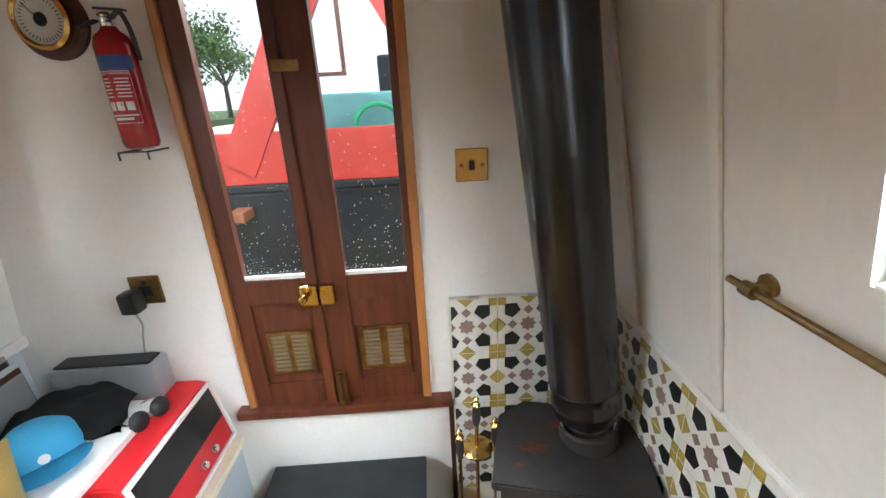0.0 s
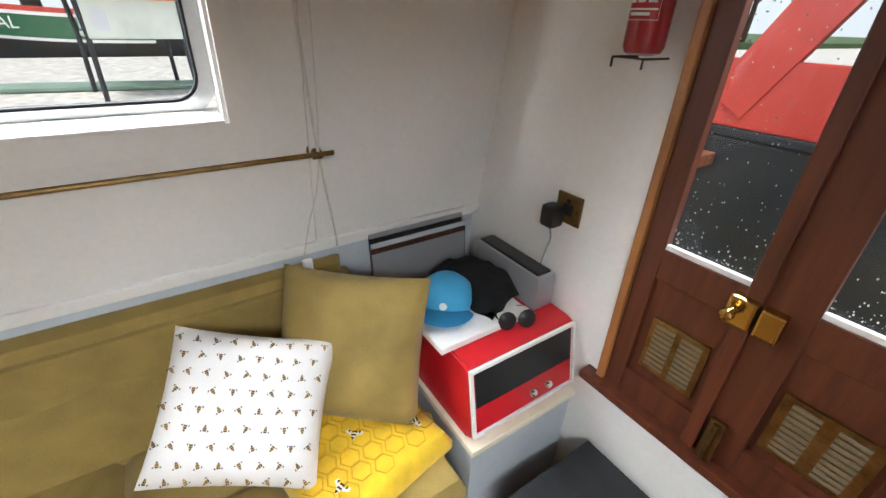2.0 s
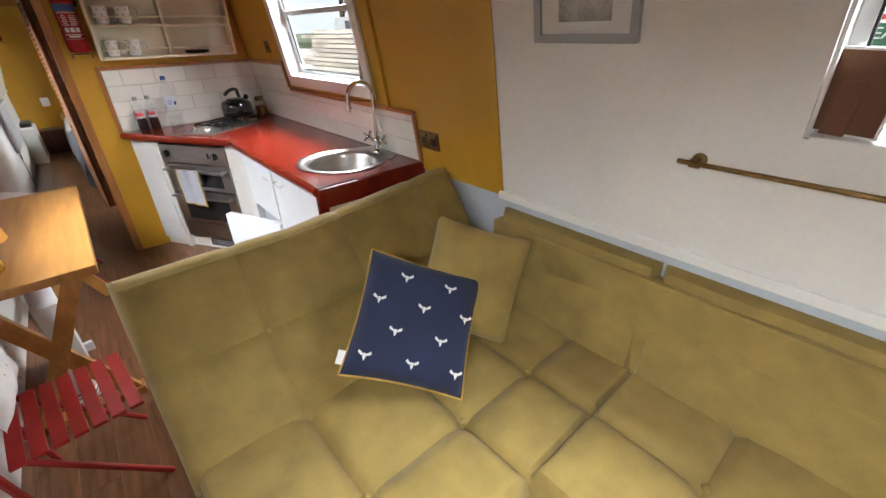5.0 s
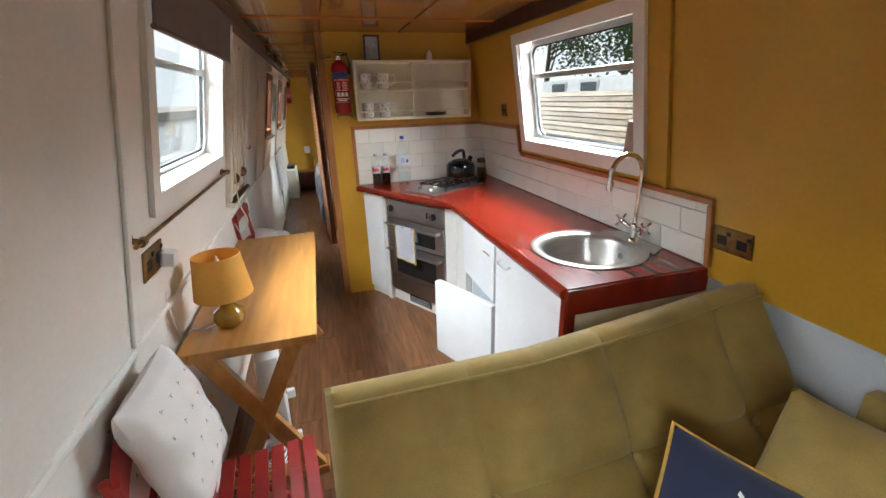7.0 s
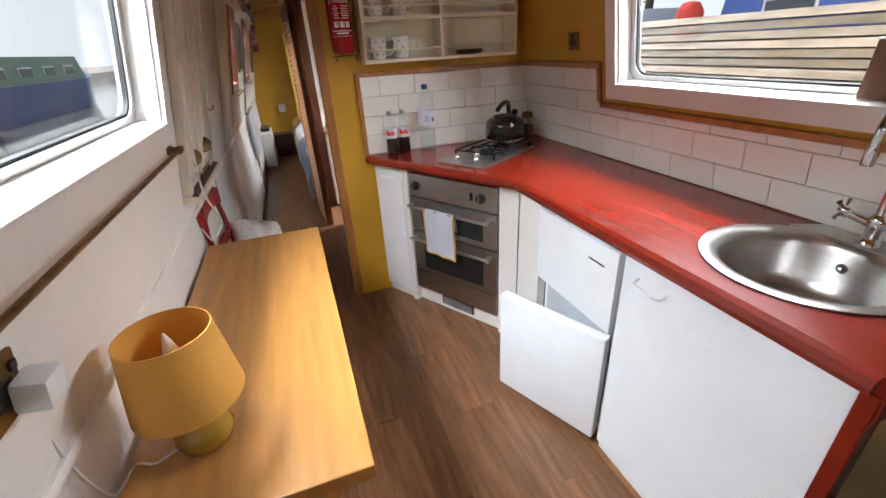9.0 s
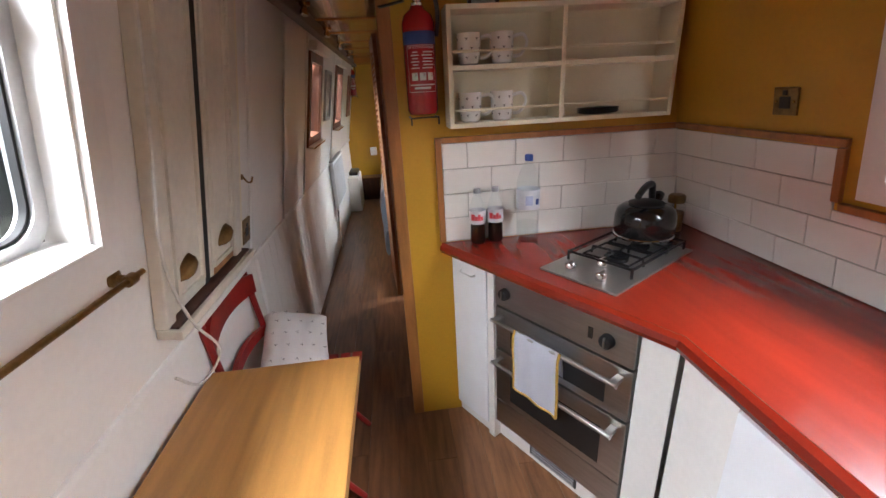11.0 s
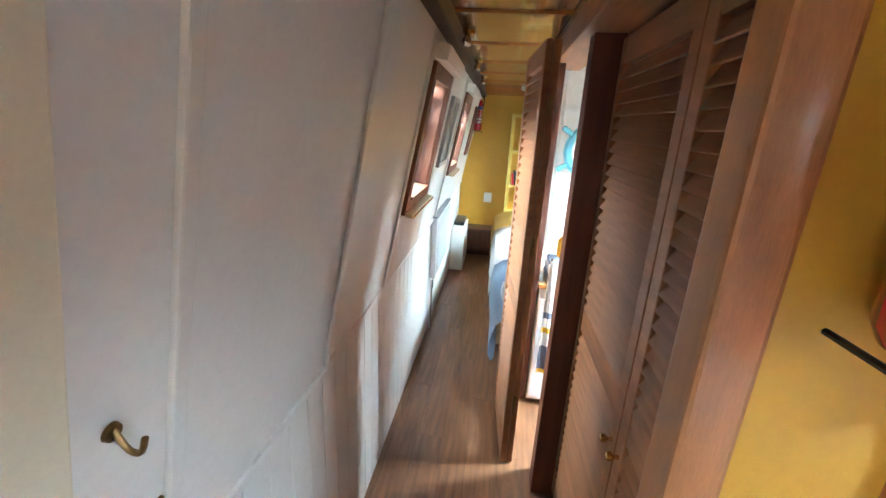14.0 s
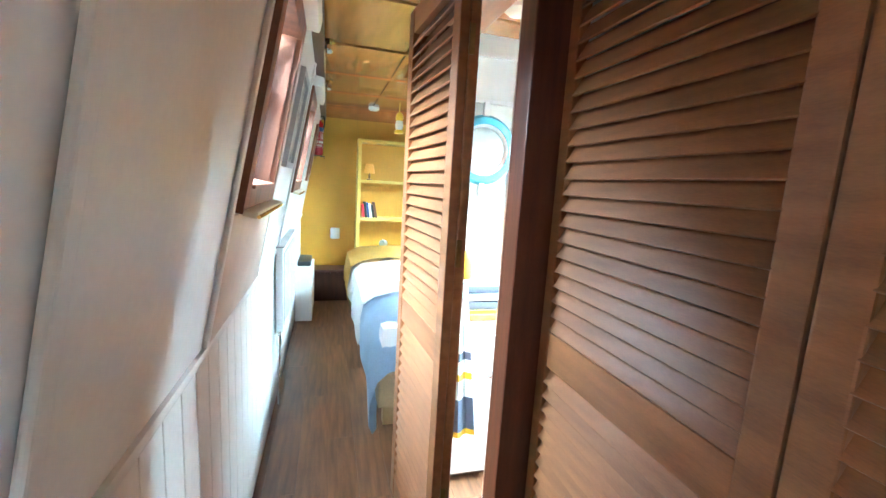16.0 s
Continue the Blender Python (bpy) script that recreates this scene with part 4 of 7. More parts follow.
def plate(m, w, h, label, name="socket", holes=1, mt=AGEDBRASS, cat="socket"):
    s = thing(name, label, cat, m)
    part("plate", box(-w / 2, w / 2, -0.007, 0, -h / 2, h / 2, 0.003), mt, s)
    for k in range(holes):
        cx = (k - (holes - 1) / 2) * w / holes
        part("insert", box(cx - 0.018, cx + 0.018, -0.0085, -0.006, -0.02, 0.014, 0.002), BLACKP, s, "black insert")
        part("rocker", box(cx - 0.007 + 0.025 * (holes > 1), cx + 0.007 + 0.025 * (holes > 1), -0.011, -0.007, 0.018, 0.032, 0.002), BLACKP, s)
    for sx in (-1, 1):
        part("screw", lathe([(0.004, 0), (0.003, 0.002), (0.0005, 0.002)], 10, pose(sx * w * 0.36, -0.007, 0, 90)), BRASS, s)
    return s


plate(pose(-0.896, YB, 1.018), 0.092, 0.092, "brass wall socket with a black plug", "socket")
pg = thing("plug", "black plug adaptor with a thin grey lead", "plug", pose(-0.923, YB, 0.998))
part("body", box(-0.03, 0.022, -0.062, -0.0085, -0.038, 0.03, 0.012), BLACKP, pg, smooth=True)
part("lead", tube(spline([(-0.004, -0.04, -0.035), (0.004, -0.035, -0.08), (-0.02, -0.02, -0.14), (-0.03, -0.02, -0.20), (-0.035, -0.015, -0.27)], 8), 0.0028, 6), mat("grey_lead", (0.35, 0.36, 0.37), 0.5), pg, "grey lead", smooth=True)
sw = thing("light_switch", "polished brass plate with a black round knob", "switch", pose(0.113, YB, 1.342))
part("plate", box(-0.047, 0.047, -0.007, 0, -0.047, 0.047, 0.003), BRASS, sw)
part("insert", box(-0.008, 0.008, -0.012, -0.007, -0.014, 0.014, 0.003), BLACKP, sw)
for sx in (-1, 1):
    part("screw", lathe([(0.006, 0), (0.005, 0.002), (0.0005, 0.002)], 10, pose(sx * 0.03, -0.007, 0, 90)), AGEDBRASS, sw)
st = thing("bow_step", "black painted wooden step below the bow doors", "step")
part("top", box(-0.63, -0.083, 0.87, 1.255, 0.275, 0.30, 0.006), SLATE, st)
for a in ((-0.615, -0.595, 0.88, 1.25), (-0.12, -0.10, 0.88, 1.25), (-0.595, -0.12, 0.885, 0.90)):
    part("side", box(a[0], a[1], a[2], a[3], 0, 0.275), SLATE, st)
# dust and water specks on the bow door glass
for gx0, gx1 in ((-0.62, -0.434), (-0.31, -0.124)):
    bm = bmesh.new()
    for k in range(150):
        x_, z_, r_ = random.uniform(gx0, gx1), 0.99 + 0.62 * random.random() ** 1.8, random.uniform(0.0006, 0.0019)
        vs = [bm.verts.new((x_ + r_ * math.cos(a * 1.05), YB + 0.0155, z_ + r_ * 1.4 * math.sin(a * 1.05))) for a in range(6)]
        bm.faces.new(vs)
    tagged(part("water_specks", bm, PAPER, door), kind="stuff")
# ---- stove ----
sv = thing("wood_stove", "black cast-iron stove with rust marks on its top", "stove", pose(0.352, 1.01, 0, 0, 0, -14) @ Matrix.Diagonal((0.95, 0.95, 1.12, 1)))
bm = prism([(-0.20, -0.15), (0.20, -0.15), (0.20, 0.09), (0.13, 0.16), (-0.13, 0.16), (-0.20, 0.09)], 0.09, 0.475)
part("body", bm, IRON, sv)
bm = prism([(-0.225, -0.175), (0.225, -0.175), (0.225, 0.10), (0.145, 0.18), (-0.145, 0.18), (-0.225, 0.10)], 0.475, 0.50, None, 0.005)
part("top_plate", bm, IRON, sv)
dr = part("door", box(-0.165, 0.165, -0.172, -0.15, 0.14, 0.43, 0.006), IRON, sv)
part("glass", box(-0.12, 0.12, -0.176, -0.170, 0.21, 0.39), BLACKP, dr)
part("handle", tube([(0.15, -0.17, 0.24), (0.15, -0.20, 0.26), (0.15, -0.20, 0.34), (0.15, -0.17, 0.36)], 0.007), CHROME, dr, smooth=True)
for x_, y_ in ((-0.17, -0.13), (0.17, -0.13), (-0.17, 0.08), (0.17, 0.08)):
    part("leg", box(x_ - 0.02, x_ + 0.02, y_ - 0.02, y_ + 0.02, 0, 0.09, 0.004), IRON, sv)
for x_, y_, r_ in ((-0.11, -0.03, 0.035), (-0.03, 0.075, 0.03), (-0.15, -0.10, 0.012), (-0.09, -0.02, 0.016)):
    bm = bmesh.new()
    vs = [bm.verts.new((x_ + r_ * (1 + 0.45 * noise.noise((k * 0.7, r_ * 90, 3))) * math.cos(k * math.tau / 22) * 1.3, y_ + r_ * (1 + 0.45 * noise.noise((k * 0.9, r_ * 50, 7))) * math.sin(k * math.tau / 22) * 0.6, 0.5006)) for k in range(22)]
    bm.faces.new(vs)
    part("rust_patch", bm, RUST, sv, "orange rust patch")
fl = thing("stove_flue", "glossy black enamelled stove pipe with a steel collar", "stove pipe")
b0, b1 = Vector((0.418, 1.04, 0.56)), Vector((0.215, 1.04, 1.96))
ax = (b1 - b0).normalized()
mfl = Matrix.Translation(b0) @ ax.to_track_quat("Z", "Y").to_matrix().to_4x4()
part("collar", lathe([(0.085, 0.002), (0.082, 0.05), (0.068, 0.055)], 36, mfl), IRON, fl, smooth=True)
part("rope_seal", lathe([(0.078, 0.053), (0.08, 0.066), (0.068, 0.07)], 36, mfl), CHROME, fl, "silver fire cement ring", smooth=True)
part("lower_pipe", lathe([(0.069, 0.05), (0.069, 0.10), (0.095, 0.11), (0.095, 0.135), (0.0975, 0.14), (0.095, 0.145), (0.095, 0.20), (0.098, 0.206), (0.095, 0.212)], 40, mfl), BLACKM, fl, smooth=True)
part("pipe", lathe([(0.096, 0.21), (0.096, 1.41)], 40, mfl), BLACKM, fl, smooth=True)
part("damper_knob", lathe([(0.006, 0.09), (0.006, 0.115), (0.012, 0.118), (0.010, 0.13), (0.002, 0.132)], 10, mfl @ pose(0, 0, 0.17, 0, -90, 20)), BLACKP, fl, smooth=True)


# ---- patterned tiles round the stove ----
def pattern_tile(s, cut=0.0):
    """One square tile, face towards -y, with its star, diamonds and kites as inlays."""
    bm = bmesh.new()
    mats = [TBASE, TBLACK, TGOLD, TMAUVE]
    bx(bm, cut + 0.0008, s - 0.0008, -0.008, 0, 0.0008, s - 0.0008)
    def poly(pts, mi):
        f = bm.faces.new([bm.verts.new((min(max(s * (0.5 + a), cut + 0.0012), s - 0.0012), -0.0084, min(max(s * (0.5 + b), 0.0012), s - 0.0012))) for a, b in pts])
        f.material_index = mi
    poly([((0.135 if k % 2 == 0 else 0.098) * math.cos(radians(22.5 * k)), (0.135 if k % 2 == 0 else 0.098) * math.sin(radians(22.5 * k))) for k in range(16)], 3)
    for sx, sy in ((0, 1), (0, -1), (1, 0), (-1, 0)):
        cx, cy, r = sx * 0.255, sy * 0.255, 0.082
        poly([(cx + r, cy), (cx, cy + r), (cx - r, cy), (cx, cy - r)], 3)
    for sx, sy in ((0, 1), (0, -1)):
        r = 0.14
        poly([(r, sy * 0.5), (0, sy * (0.5 - r)), (-r, sy * 0.5)], 2)
    for sx in (1, -1):
        r = 0.14
        poly([(sx * 0.5, r), (sx * (0.5 - r), 0), (sx * 0.5, -r)], 2)
    for sx in (1, -1):
        for sy in (1, -1):
            poly([(sx * 0.5, sy * 0.5), (sx * 0.36, sy * 0.5), (sx * 0.36, sy * 0.36), (sx * 0.5, sy * 0.36)], 2)
            poly([(sx * 0.125, sy * 0.255), (sx * 0.19, sy * 0.38), (sx * 0.38, sy * 0.38), (sx * 0.38, sy * 0.19), (sx * 0.255, sy * 0.125)], 1)
    bmesh.ops.recalc_face_normals(bm, faces=bm.faces)
    me = bpy.data.meshes.new("tile")
    bm.to_mesh(me)
    bm.free()
    for m_ in mats:
        me.materials.append(m_)
    return me


TS = 0.2
tile_me, tile_cut = pattern_tile(TS), pattern_tile(TS, 0.05)
pan = thing("trim_stove_tiles_bow", "patterned tile board behind the stove", "tiles", pose(0.018, 0, 0.072), kind="structure")
part("board", box(0.010, 0.548, YB - 0.018, YB - 0.002, -0.07, 0.855), OLDWHITE, pan)
for i in range(3):
    for j in range(4):
        ob = new("tile", tile_cut if i == 0 else tile_me)
        ob.parent = pan
        ob.matrix_basis = pose(-0.037 + i * TS, YB - 0.018, 0.855 - (j + 1) * TS)
for x_ in (0.07, 0.26):
    part("clip", box(x_, x_ + 0.035, YB - 0.03, YB - 0.016, 0.853, 0.861, 0.002), STEEL, pan)
pan = thing("trim_stove_tiles_side", "patterned tiles on the lower side beside the stove", "tiles", pose(0, 0, 0.018), kind="structure")
part("board", box(0.567, 0.584, 0.30, YB - 0.02, -0.018, 0.852), OLDWHITE, pan)
for i in range(5):
    for j in range(4):
        ob = new("tile", tile_me)
        ob.parent = pan
        ob.matrix_basis = pose(0.567, YB - 0.03 - i * TS, 0.85 - (j + 1) * TS, 0, 0, -90)
ts = thing("companion_set", "brass fireside tools hanging on a stand", "fire tools", pose(0.088, 1.09, 0) @ Matrix.Diagonal((1, 1, 1.12, 1)))
part("base", lathe([(0.07, 0), (0.07, 0.012), (0.02, 0.02), (0.008, 0.03)], 24), BRASS, ts, smooth=True)
part("stem", tube([(0, 0, 0.02), (0, 0, 0.52)], 0.006), BRASS, ts, smooth=True)
part("dish", lathe([(0.004, 0.42), (0.045, 0.43), (0.05, 0.44), (0.01, 0.45)], 20), BRASS, ts, smooth=True)
def fire_handle(p, h_, nm):
    t_ = part(nm, tube([(p[0], p[1], 0.06), (p[0], p[1], h_ - 0.10)], 0.0045), BRASS, ts, smooth=True)
    part("grip", lathe([(0.009, 0), (0.014, 0.02), (0.012, 0.05), (0.008, 0.06)], 14, pose(p[0], p[1], h_ - 0.10)), IRON, t_, "grey turned grip", smooth=True)
    part("finial", lathe([(0.012, 0), (0.014, 0.008), (0.006, 0.016), (0.010, 0.026), (0.002, 0.034)], 14, pose(p[0], p[1], h_ - 0.04)), BRASS, t_, smooth=True)
fire_handle((0, 0), 0.62, "poker")
fire_handle((-0.055, -0.03), 0.54, "tongs")
fire_handle((0.06, 0.02), 0.53, "shovel")
part("pan", box(0.035, 0.085, 0.0, 0.03, 0.05, 0.13, 0.006), BRASS, ts, smooth=True)


# ---- rails, cords, pictures ----
def rail(m, ya, yb, label):
    """A curtain rail along local y, standing off the wall along local x."""
    r = thing("curtain_rail", label, "curtain rail", m, group="brass rails")
    part("rod", tube([(0.032, ya - 0.045, 0), (0.032, yb + 0.045, 0)], 0.0065, 10), AGEDBRASS, r, smooth=True)
    for y in (ya, yb):
        b = part("bracket", lathe([(0.019, 0), (0.019, 0.006), (0.009, 0.010), (0.009, 0.026)], 16, pose(0, y, 0, 0, 90, 0)), AGEDBRASS, r, smooth=True)
        part("collar", tube([(0.032, y - 0.012, 0), (0.032, y + 0.012, 0)], 0.012, 12), AGEDBRASS, b, smooth=True)
    return r


rail(on_left(0, 1.178), -0.67, 0.66, "aged brass rail below the saloon window")
rail(on_right(0, 1.232), -0.645, 0.47, "aged brass rail below the starboard saloon window")
rail(on_right(0, 1.190), 2.085, 3.275, "aged brass rail below the dining window")
def cord(pts, label, r_=0.0028, mt=ROPE):
    c_ = thing("blind_cord", label, "cord")
    part("cord", tube(spline(pts, 10), r_, 6), mt, c_, smooth=True)
    return c_
c_ = cord([(xl(1.93) + 0.03, 0.60, 1.93), (xl(1.5) + 0.03, 0.635, 1.5), (xl(1.2) + 0.035, 0.66, 1.2), (xl(0.9) + 0.04, 0.70, 0.9), (xl(0.87) + 0.04, 0.69, 0.87)], "white plaited blind cord hanging down the cabin side", 0.004)
c_ = cord([(xl(1.93) + 0.02, 0.66, 1.93), (xl(1.2) + 0.02, 0.67, 1.2), (xl(0.95) + 0.03, 0.62, 0.95), (xl(0.86) + 0.035, 0.60, 0.86), (xl(0.80) + 0.06, 0.60, 0.83)], "white thin blind cord ending in a toggle", 0.002)
part("toggle", box(-1.285, -1.265, 0.585, 0.615, 0.80, 0.855, 0.006), PAPER, c_, "white plastic toggle")
c_ = cord([(xr(1.9) - 0.03, -3.40, 1.9), (xr(1.5) - 0.035, -3.40, 1.5), (xr(1.22) - 0.05, -3.36, 1.2), (xr(1.0) - 0.06, -3.45, 0.99), (0.47, -3.52, 0.85), (0.50, -3.44, 0.80), (0.51, -3.36, 0.88)], "white plaited blind cord looped beside the dining window", 0.004)
pf = thing("photo_frame", "standing photo frame seen from its brown back", "photo frame", on_left(-0.42, 1.30) @ pose(0.0, 0, -0.012, 0, 0, -12) @ Matrix.Diagonal((1, 1.1, 1.1, 1)))
part("frame", box(-0.012, 0.004, -0.065, 0.065, 0.0, 0.155, 0.003, pose(0, 0, 0, 0, -10, 0)), PAPER, pf, "white wooden frame edge")
part("backboard", box(0.004, 0.009, -0.06, 0.06, 0.004, 0.150, 0.001, pose(0, 0, 0, 0, -10, 0)), CARD, pf, "brown hardboard back")
part("strut", box(0.009, 0.014, -0.02, 0.02, 0.0, 0.10, 0.001, pose(0.012, 0, 0, 0, -18, 0)), CARD, pf)
pc = thing("picture", "grey drawing in a silver frame with white mount", "picture", on_left(-1.043, 1.465))
part("frame", frame_ring(-0.168, 0.168, 0, 0.26, 0.022, 0.018, x=0.001), SILVERP, pc)
part("mount", box(0.002, 0.006, -0.15, 0.15, 0.02, 0.24), PAPER, pc)
part("drawing", box(0.006, 0.007, -0.085, 0.085, 0.055, 0.20), ART, pc)
plate(on_left(-1.87, 1.03) @ pose(0, 0, 0, 0, 0, 90), 0.146, 0.09, "double aged-brass socket beside the galley tiles", "socket", 2)
# ---- galley ----
A_, B_ = Vector((-0.244, -4.092)), Vector((-0.753, -3.248))
U_ = (B_ - A_).normalized()
N_ = Vector((U_.y, -U_.x))
top = thing("worktop", "glossy red-stained wooden worktop with worn edges", "worktop")
poly = [(-0.244, -4.092), (-0.753, -3.248), (-0.735, -1.968), (-1.338, -1.968), (-1.338, -4.092)]
# worktop with a round opening for the sink
SC, SR = Vector((-1.035, -2.285)), 0.205
bm = bmesh.new()
ring = [Vector((SC.x + SR * math.cos(k * math.tau / 40), SC.y + SR * math.sin(k * math.tau / 40))) for k in range(40)]
sq = [(-0.735, -1.968), (-1.338, -1.968), (-1.338, -2.60), (-0.7441, -2.60)]
for z0, z1 in ((0.862, 0.90),):
    prism([poly[0], poly[1], (-0.7441, -2.60), (-1.338, -2.60), poly[4]], z0, z1, bm)
    def edge_pt(a):
        d = Vector((math.cos(a), math.sin(a)))
        best = 9
        for i in range(4):
            p, q = Vector(sq[i]), Vector(sq[(i + 1) % 4])
            e = q - p
            den = d.x * e.y - d.y * e.x
            if abs(den) > 1e-9:
                s_ = ((p - SC).x * e.y - (p - SC).y * e.x) / den
                u_ = ((p - SC).x * d.y - (p - SC).y * d.x) / den
                if s_ > 0 and -1e-6 <= u_ <= 1 + 1e-6:
                    best = min(best, s_)
        return SC + d * best
    angs = sorted([k * math.tau / 40 for k in range(40)] + [math.atan2(Vector(c_).y - SC.y, Vector(c_).x - SC.x) % math.tau for c_ in sq])
    cols = []
    for a in angs:
        o_, i_ = edge_pt(a), SC + Vector((math.cos(a), math.sin(a))) * SR
        cols.append([bm.verts.new((p.x, p.y, z)) for p in (i_, o_) for z in (z0, z1)])
    for a, b in zip(cols, cols[1:] + cols[:1]):
        bm.faces.new((a[1], a[3], b[3], b[1]))
        bm.faces.new((a[0], b[0], b[2], a[2]))
        bm.faces.new((a[2], b[2], b[3], a[3]))
        bm.faces.new((a[0], a[1], b[1], b[0]))
part("slab", bm, REDTOP, top)
def edge_lip(p, q, nm="lip"):
    p, q = Vector((*p, 0.878)), Vector((*q, 0.878))
    part(nm, tube([p, q], 0.0235, 8), REDTOP, top, smooth=True)
edge_lip((-0.252, -4.085), (-0.753, -3.252))
edge_lip((-0.753, -3.252), (-0.737, -1.975))
part("end_board", box(-0.775, -0.73, -1.992, -1.962, 0.0, 0.862, 0.004), REDTOP, top, "dark red corner post")
part("end_rail", box(-1.338, -0.735, -1.985, -1.958, 0.80, 0.895, 0.004), REDTOP, top)
solid("galley_end_panel", box(-1.35, -0.776, -1.99, -1.972, 0, 0.80), CREAM, "cream end panel of the galley units", "panel")


def along(s0, s1, d0, d1, z0, z1, bev=0.003):
    """A box on the angled front: s along the edge, d outwards from it."""
    m = Matrix(((U_.x, N_.x, 0, A_.x), (U_.y, N_.y, 0, A_.y), (0, 0, 1, 0), (0, 0, 0, 1)))
    return box(s0, s1, d0, d1, z0, z1, bev, m)


MA = Matrix(((U_.x, N_.x, 0, A_.x), (U_.y, N_.y, 0, A_.y), (0, 0, 1, 0), (0, 0, 0, 1)))
cb = thing("base_cabinet", "narrow white kitchen cupboard beside the oven", "kitchen cabinet", group="galley units")
part("carcass", along(0.02, 0.27, -0.30, -0.052, 0.0, 0.858), WHITE, cb)
d_ = part("door", along(0.022, 0.232, -0.052, -0.034, 0.06, 0.848), PLASTW, cb)
bm = sweep(bmesh.new(), [MA @ Vector(p) for p in ((0.08, -0.034, 0.79), (0.09, -0.018, 0.785), (0.16, -0.018, 0.785), (0.17, -0.034, 0.79))], 0.004, 6)
part("handle", bm, PLASTW, d_, "white bow handle", smooth=True)
part("filler", along(0.236, 0.272, -0.08, -0.036, 0.0, 0.858), WHITE, cb)
cb = thing("filler_cabinet", "white filler panel between oven and fridge", "kitchen cabinet", group="galley units")
part("front", along(0.86, 0.965, -0.09, -0.048, 0.0, 0.858), WHITE, cb)
part("return", box(-0.80, -0.762, -3.245, -3.07, 0.0, 0.858), WHITE, cb)
# oven
ov = thing("oven", "stainless steel built-under double oven", "oven")
part("body", along(0.276, 0.855, -0.56, -0.075, 0.10, 0.855), STEEL, ov)
cp = part("control_panel", along(0.278, 0.853, -0.075, -0.04, 0.70, 0.83, 0.004), STEEL, ov)
for s_ in (0.335, 0.765):
    k_ = part("knob", lathe([(0.024, 0), (0.022, 0.02), (0.018, 0.024), (0.002, 0.025)], 20, MA @ pose(s_, -0.04, 0.765, -90)), BLACKP, cp, "black knob", smooth=True)
    part("pointer", along(s_ - 0.0025, s_ + 0.0025, -0.018, -0.010, 0.75, 0.785, 0.001), STEEL, k_)
part("timer", along(0.695, 0.712, -0.041, -0.037, 0.745, 0.785, 0.002), BLACKP, cp)
part("vent_slot", along(0.27, 0.86, -0.07, -0.05, 0.838, 0.857, 0.002), BLACKP, ov)
for z0, z1, nm in ((0.50, 0.69, "grill_door"), (0.235, 0.49, "oven_door")):
    d_ = part(nm, along(0.278, 0.853, -0.075, -0.042, z0, z1, 0.004), STEEL, ov)
    part("window", along(0.36, 0.77, -0.043, -0.040, z0 + 0.03, z1 - 0.065, 0.002), BLACKP, d_, "dark glass")
    zz = z1 - 0.035
    part("bar_handle", sweep(bmesh.new(), [MA @ Vector((0.30, 0.004, zz)), MA @ Vector((0.83, 0.004, zz))], 0.009, 10), STEEL, d_, smooth=True)
    for s_ in (0.315, 0.815):
        part("handle_post", along(s_ - 0.012, s_ + 0.012, -0.042, 0.004, zz - 0.008, zz + 0.008, 0.002), STEEL, d_)
part("drawer", along(0.278, 0.853, -0.075, -0.044, 0.105, 0.228, 0.004), STEEL, ov)
pl = thing("oven_plinth", "white plinth with a dark vent grille below the oven", "plinth")
part("board", along(0.272, 0.87, -0.10, -0.075, 0, 0.10), WHITE, pl)
vg = part("grille", along(0.45, 0.68, -0.076, -0.070, 0.025, 0.085, 0.002), BLACKP, pl)
for k in range(4):
    part("bar", along(0.46, 0.67, -0.071, -0.066, 0.032 + 0.013 * k, 0.037 + 0.013 * k, 0.001), SILVERP, vg)
# tea towel hung through the grill handle
tw = thing("tea_towel", "white tea towel with a mustard border hanging on the oven", "tea towel")
bm = bmesh.new()
prof = [(0.022, 0.42), (0.020, 0.50), (0.021, 0.60), (0.019, 0.645), (0.010, 0.668), (-0.004, 0.655), (-0.012, 0.60), (-0.012, 0.56)]
cols = []
for i in range(13):
    s_ = 0.43 + 0.20 * i / 12
    cols.append([bm.verts.new(MA @ Vector((s_ + 0.05 * (0.66 - z) * 0.6, d + 0.004 * math.sin(i * 1.1) + 0.002 * noise.noise((i * 0.6, z * 9, 0)), z - 0.012 * (i / 12) * (1 if k < 2 else 0)))) for k, (d, z) in enumerate(prof)])
for a, b in zip(cols, cols[1:]):
    for k in range(len(prof) - 1):
        bm.faces.new((a[k], a[k + 1], b[k + 1], b[k]))
edge_pts = [v.co.copy() for v in [c[0] for c in cols]]
side_pts = [v.co.copy() for v in cols[0][:5]]
side2 = [v.co.copy() for v in cols[-1][:5]]
bmesh.ops.solidify(bm, geom=list(bm.faces), thickness=0.002)
part("cloth", bm, LINEN, tw, smooth=True)
for e_ in (edge_pts, side_pts, side2):
    part("border", tube(e_, 0.005, 6), BEEGOLD, tw, "mustard border", smooth=True)
